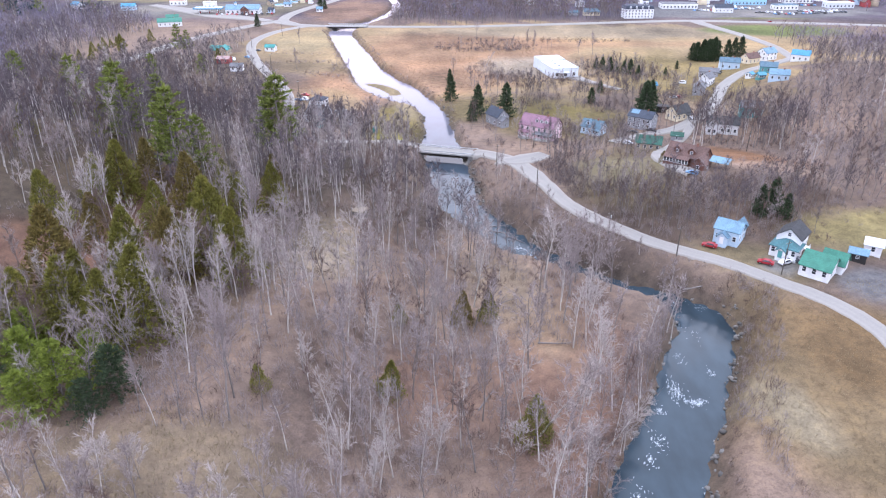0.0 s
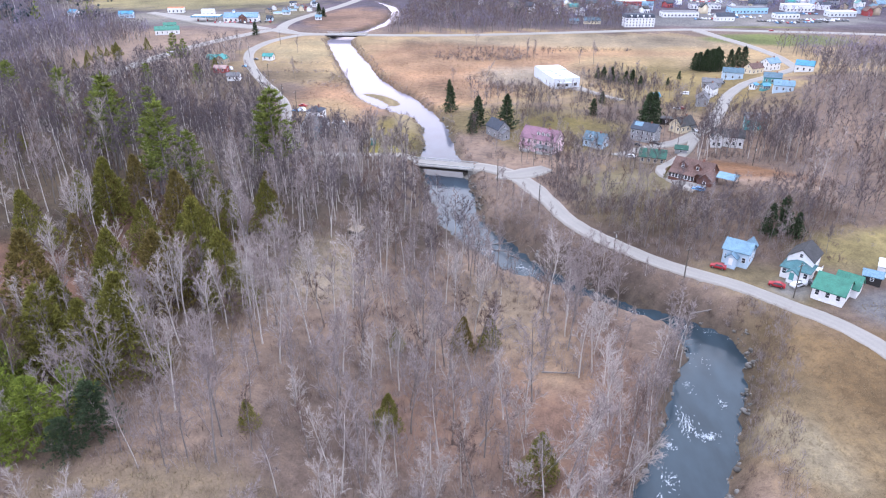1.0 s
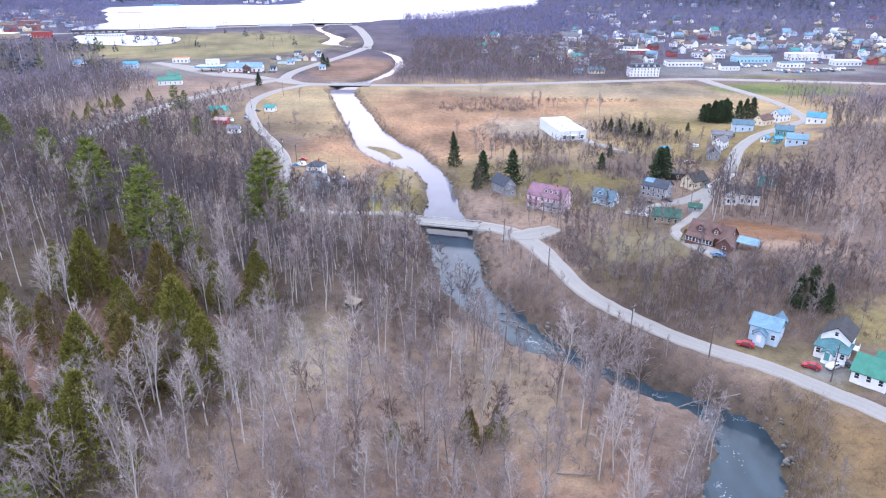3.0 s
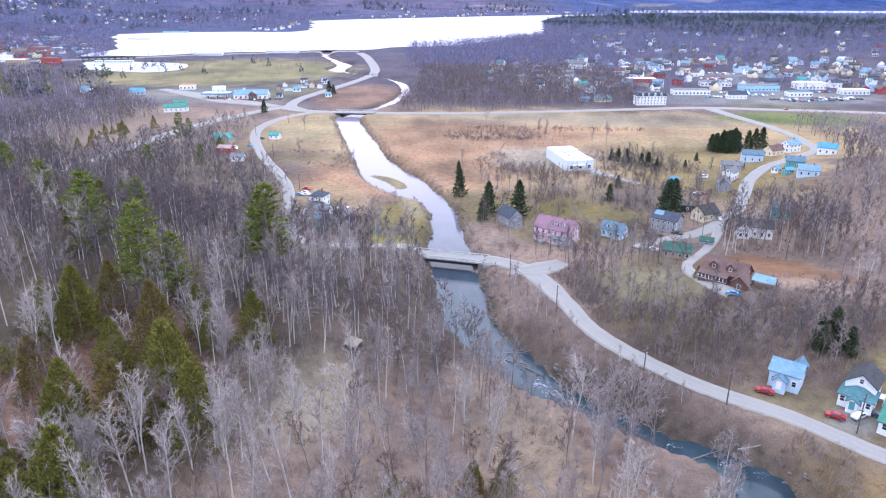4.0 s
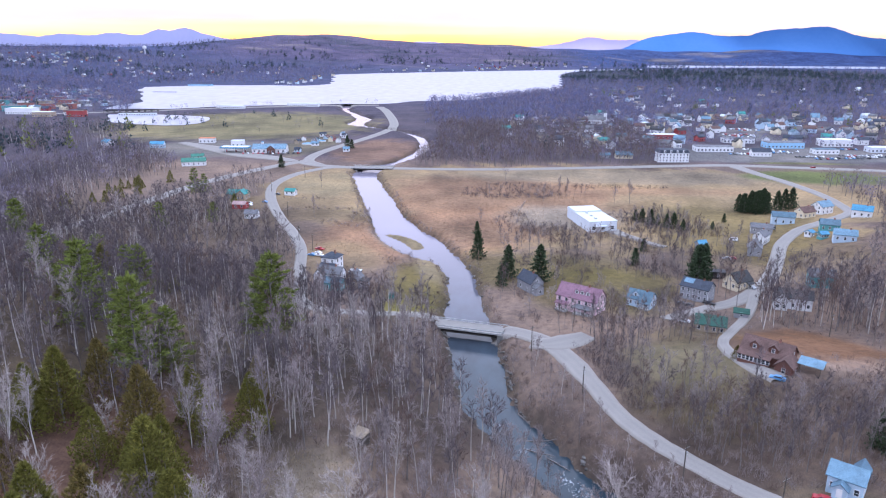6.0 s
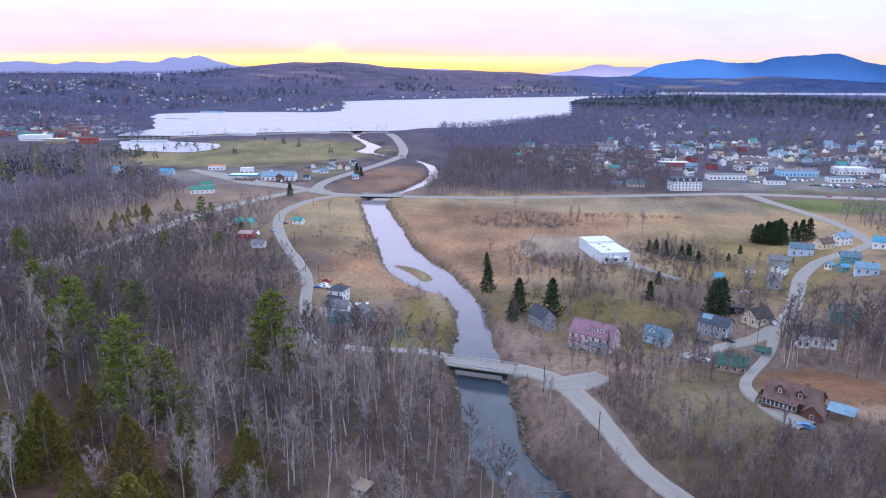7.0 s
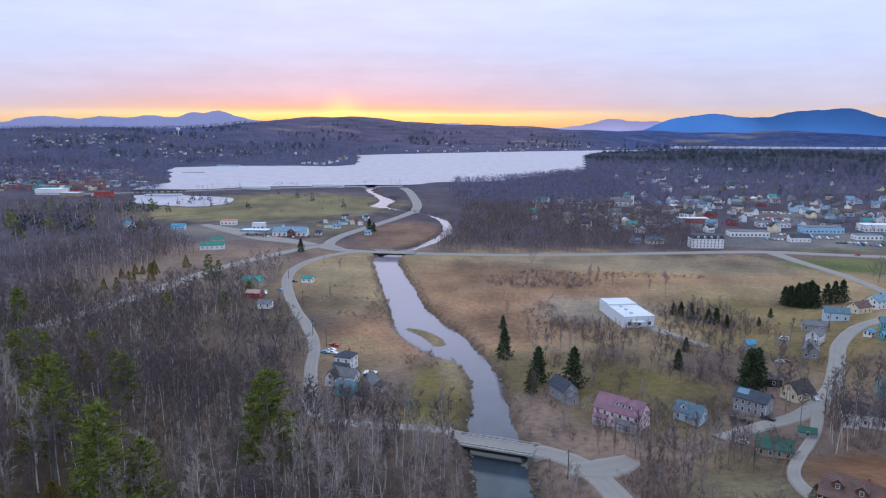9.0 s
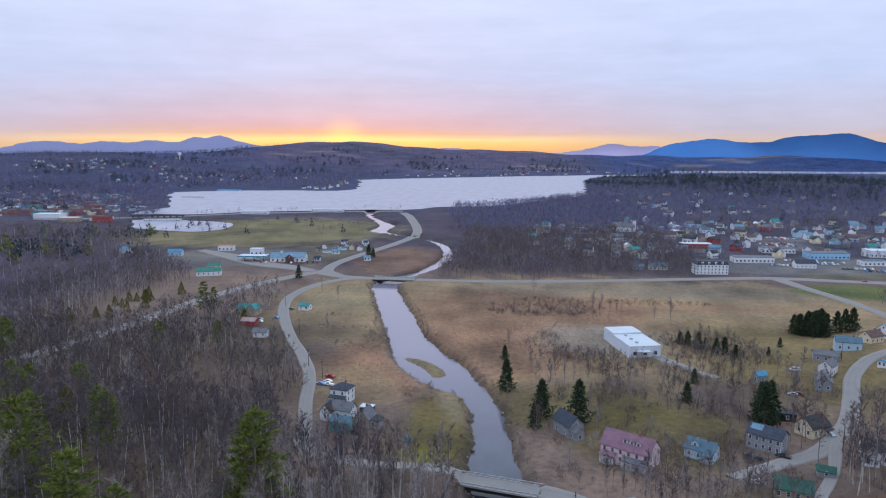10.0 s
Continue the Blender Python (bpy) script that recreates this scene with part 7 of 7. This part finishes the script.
CEDARS += [(-31.2, 98, 0.5), (-11, 108.6, 0.75), (13.7, 98, 0.95), (1.6, 136, 0.8), (-12, 132, 0.5), (7, 138, 0.7), (66.5, 221.5, 0.35), (64.5, 219.5, 0.4), (-150, 430, 0.7)]
CEDARS += [(wood.uniform(-150, -100), wood.uniform(150, 290), wood.uniform(0.9, 1.4)) for _ in range(9)]
for k, (x, y, s) in enumerate(CEDARS):
    plant("cedar", cedars[k % 4], x, y, s, wood.uniform(0, 6.3), "olive-green cedar bronzed by winter" if k % 4 < 3 else "bronze-brown cedar of the winter wood", "cedar tree", "cedars")
for k in range(16):
    y = 450 + wood.uniform(-36, 50)
    x = -232 + 0.12 * (y - 450) + wood.uniform(-12, 10)
    if clear_of_roads(x, y, 3):
        plant("cedar_bush", cedars[k % 3], x, y, wood.uniform(0.5, 0.8), wood.uniform(0, 6.3), "low olive cedar bush beside the highway", "bush", "cedar bushes")

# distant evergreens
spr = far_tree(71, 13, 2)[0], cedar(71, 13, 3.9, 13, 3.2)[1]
PK = {"c": [(spr[0], BARK), (spr[1], NEEDLE_HAZE)], "g": [(spr[0], BARK), (spr[1], NEEDLE)]}
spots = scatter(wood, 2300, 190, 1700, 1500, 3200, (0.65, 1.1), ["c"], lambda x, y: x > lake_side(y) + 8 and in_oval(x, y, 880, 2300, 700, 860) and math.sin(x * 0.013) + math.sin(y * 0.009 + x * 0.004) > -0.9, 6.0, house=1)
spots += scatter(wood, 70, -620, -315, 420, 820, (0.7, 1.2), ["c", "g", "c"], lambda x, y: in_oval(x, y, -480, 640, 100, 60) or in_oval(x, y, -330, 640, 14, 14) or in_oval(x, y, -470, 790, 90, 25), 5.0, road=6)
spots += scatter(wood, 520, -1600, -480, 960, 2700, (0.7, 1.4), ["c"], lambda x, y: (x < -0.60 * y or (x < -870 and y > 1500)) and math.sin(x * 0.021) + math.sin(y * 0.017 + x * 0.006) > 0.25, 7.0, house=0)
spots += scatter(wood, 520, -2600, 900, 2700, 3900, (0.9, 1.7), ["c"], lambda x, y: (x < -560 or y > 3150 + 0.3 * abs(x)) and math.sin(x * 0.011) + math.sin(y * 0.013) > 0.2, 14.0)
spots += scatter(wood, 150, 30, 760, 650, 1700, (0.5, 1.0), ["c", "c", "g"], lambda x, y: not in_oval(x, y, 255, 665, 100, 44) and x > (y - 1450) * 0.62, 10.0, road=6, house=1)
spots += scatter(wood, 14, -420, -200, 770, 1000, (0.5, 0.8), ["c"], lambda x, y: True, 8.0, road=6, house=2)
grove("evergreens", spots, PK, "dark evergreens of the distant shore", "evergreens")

# ------------------------------------------------------------------ river stones, foam, dead wood


def stone(seed):
    r = random.Random(seed)
    b = bmesh.new()
    bmesh.ops.create_icosphere(b, subdivisions=1, radius=0.5)
    for v in b.verts:
        v.co *= r.uniform(0.7, 1.25)
        v.co.z *= 0.65
    v = np.array([tuple(q.co) for q in b.verts], np.float32)
    b.verts.index_update()
    t = np.array([[q.index for q in f.verts] for f in b.faces], np.int32)
    b.free()
    return v, t


stones = [stone(k) for k in range(5)]
SK = {"k%d" % k: [(s, ROCK)] for k, s in enumerate(stones)}
spots = []
for q in RIVER_FINE[(RIVER_FINE[:, 1] > 70) & (RIVER_FINE[:, 1] < 420)]:
    for side in (-1, 1):
        for _ in range(12 if q[1] < 260 else 3):
            a = wood.uniform(0, 6.3)
            off = side * (q[2] / 2 + wood.uniform(-0.8, 1.6))
            spots.append((q[0] + off * 0.95, q[1] + wood.uniform(-1.5, 1.5), wood.uniform(0.3, 1.35) ** 1.4, "k%d" % wood.randrange(5)))
grove("bank_stones", spots, SK, "dark wet stones along the river banks", "stones")


def foam_patches():
    """Broken white water where the river runs over the shallows."""
    r = random.Random(4)
    vs, ts = [], []
    for cx, cy, n, rx, ry in ((42.5, 116.5, 34, 2.2, 4.2), (45.5, 113, 26, 2.4, 1.0), (36, 103, 14, 1.6, 3.0), (33.5, 98, 10, 1.4, 2.0), (38, 110, 10, 1.2, 1.6), (51, 122, 7, 1.0, 2.5), (58, 148.5, 22, 3.2, 1.6), (52, 151, 16, 3.0, 1.4), (61, 147, 8, 1.2, 0.8),
                              (43, 157, 12, 2.0, 1.4), (24, 171, 14, 2.0, 3.0), (17, 180.5, 16, 2.0, 3.0), (20, 176, 16, 2.0, 3.0), (9, 192, 10, 1.4, 2.0), (2.5, 203, 8, 1.6, 1.2), (41, 91, 8, 1.6, 2.0), (46, 128, 5, 2.0, 3.0), (51, 136, 5, 3.0, 4.0), (30, 90, 10, 2, 3)):
        for _ in range(n * 4):
            f = r.random() ** 0.5
            x, y = cx + r.gauss(0, rx * 0.42), cy + r.gauss(0, ry * 0.42) + 0.8 * math.sin(cx + 2.0 * f)
            a, ln, w = r.gauss(1.2, 0.6), r.uniform(0.08, 0.50) ** 1.2, r.uniform(0.02, 0.09)
            z = float(level(np.array(y))) + 0.03
            base, k = len(vs), 7
            for j in range(k):
                t = 2 * math.pi * j / k
                u, v = ln * math.cos(t) * r.uniform(0.6, 1.2), w * math.sin(t) * r.uniform(0.5, 1.3)
                vs.append((x + u * math.cos(a) - v * math.sin(a), y + u * math.sin(a) + v * math.cos(a), z))
            vs.append((x, y, z + 0.06))
            ts += [(base + j, base + (j + 1) % k, base + k) for j in range(k)]
    return tagged(new("white_water", mesh_np("white_water", vs, ts, [FOAM])), "broken white foam over the river's shallows", "foam", kind="stuff")


foam_patches()


def fallen_trunk(x, y, turn, length, tilt=6.0, mat=None):
    z = max(ground_z(x, y), float(level(np.array(y)))) + 0.25
    ob = thing("fallen_trunk", pose(x, y, z, 0, -tilt, turn), "grey fallen tree trunk with broken limbs", "fallen tree", "fallen trees")
    t = Tree(int(x * 7 + y))
    stem = t.limb(Vector((-length * 0.5, 0, 0)), Vector((1, 0, 0.03)), length, 0.2, 0.07, 5, 6, 0.05, 0.0)
    v, f = t.arrays()
    part("trunk", mesh_np("trunk", v, f, [mat or BARK]), None, ob)
    for k in range(4):
        c = Tree(k + int(x))
        p, d = at(stem, 0.35 + 0.16 * k)
        c.limb(p, c.away(d, 0.8, 0.3), length * 0.22, 0.07, 0.02, 2, 4, 0.15)
        v, f = c.arrays()
        part("limb", mesh_np("limb", v, f, [mat or BARK]), None, ob)
    return ob


for x, y, a, ln in ((10, 143, 25, 8), (20, 124, -8, 7), (6, 110, 60, 6), (46, 152, 12, 9), (12, 190, -35, 9), (16, 186, -50, 7), (7, 216, -60, 8), (52, 113, 70, 6), (-8, 206, 10, 6), (9, 206, -70, 7), (30, 103, 55, 9), (13, 195, -15, 8), (-26, 128, 80, 7), (58, 152, 8, 10)):
    fallen_trunk(x, y, a, ln)

# culvert mouth in the bank under the road
o = thing("culvert", pose(61.0, 152.4, level(152.0) + 1.7, 0, 0, -12), "dark round culvert pipe in the river bank", "culvert")
b = B()
for k in range(14):
    a0, a1 = 2 * math.pi * k / 14, 2 * math.pi * (k + 1) / 14
    p = [(r * math.cos(a), y, r * math.sin(a)) for y in (-1.6, 3.0) for r in (0.95, 0.82) for a in (a0, a1)]
    b.face(p[0], p[1], p[5], p[4])
    b.face(p[3], p[2], p[6], p[7])
    b.face(p[1], p[0], p[2], p[3])
part("pipe", b, STEEL, o)
# near-black panel stands in for the shade inside the pipe
part("back", B().box(-0.9, 0.9, 2.6, 2.9, -0.9, 0.9), TYRE, o)

# ------------------------------------------------------------------ far mountains


def ridge(name, y, line, mat, label, depth=500):
    """A mountain range as an open front slope; line: (x, height) along its crest, fitted to the camera's view."""
    xs = np.linspace(line[0][0], line[-1][0], 260)
    fine = smooth_line([(*q, 0) for q in line], 60.0)
    crest = np.interp(xs, fine[:, 0], fine[:, 1]) + 1.6 * np.sin(xs * 0.021) + 1.2 * np.sin(xs * 0.057 + 1) + 0.7 * np.sin(xs * 0.13)
    vs = np.vstack([np.c_[xs, np.full(len(xs), y - depth), np.full(len(xs), -5.0)], np.c_[xs, np.full(len(xs), y - depth * 0.35), crest * 0.62], np.c_[xs, np.full(len(xs), float(y)), crest]])
    n = len(xs)
    i = np.arange(n - 1)
    tris = []
    for r in range(2):
        a = r * n + i
        tris += [np.c_[a, a + 1, a + n + 1], np.c_[a, a + n + 1, a + n]]
    # far points are pulled in towards the camera to stay inside its clip distance
    k = np.minimum(1.0, 4850 / np.hypot(vs[:, 0], vs[:, 1]))
    vs = np.c_[vs[:, 0] * k, vs[:, 1] * k, 91 + (vs[:, 2] - 91) * k]
    m = mesh_np(name, vs, np.vstack(tris), [mat])
    m.polygons.foreach_set("use_smooth", np.ones(len(m.polygons), bool))
    return tagged(new(name, m), label, "mountains", kind="structure")


# distance haze is put into the mountains' blue and violet colours
BLUE = varied("hazed_forest_mountain", (0.055, 0.155, 0.37), (0.085, 0.195, 0.43), 0.004, 1.0, fine=12, spec=0.0)
BLUE_PALE = varied("hazed_western_mountain", (0.42, 0.44, 0.66), (0.54, 0.54, 0.74), 0.004, 1.0, fine=12, spec=0.0)
VIOLET = varied("hazed_distant_mountain", (0.52, 0.46, 0.66), (0.60, 0.52, 0.70), 0.004, 1.0, fine=12, spec=0.0)
ridge("backdrop_east", 4780, [(560, 45), (796, 79), (952, 144), (1109, 174), (1265, 188), (1422, 168), (1614, 167), (1708, 199), (1935, 212), (2046, 225), (2141, 211), (2322, 162), (2800, 120), (3600, 110), (4600, 90)], BLUE, "forested mountain range beyond the lake, hazed blue")
ridge("backdrop_west", 4880, [(-4700, 110), (-3902, 124), (-3748, 156), (-3621, 174), (-3398, 174), (-3227, 155), (-3079, 178), (-2862, 164), (-2716, 184), (-2526, 168), (-2430, 185), (-2358, 207), (-2277, 196), (-2158, 220), (-2055, 182), (-1894, 149), (-1734, 127), (-1500, 90)], BLUE_PALE, "snow-streaked mountains in the west, hazed pale blue", 260)
ridge("backdrop_north", 4900, [(-1000, 60), (-560, 124), (-330, 118), (-70, 96), (317, 100), (483, 129), (607, 159), (731, 142), (916, 141), (1018, 125), (1200, 90)], VIOLET, "hills under the sunset, hazed pale violet", 200)
o = thing("water_tower", pose(-1510, 3000, ground_z(-1510, 3000), 0, 0, 0), "white water tower above the town", "water tower")
part("tank", B().tube([(0, 0, 22), (0, 0, 24), (0, 0, 33), (0, 0, 36)], [3, 8, 8, 1.5], 14), TRIM, o)
part("column", B().tube([(0, 0, -6), (0, 0, 23)], [2.2, 2.2], 10), TRIM, o)
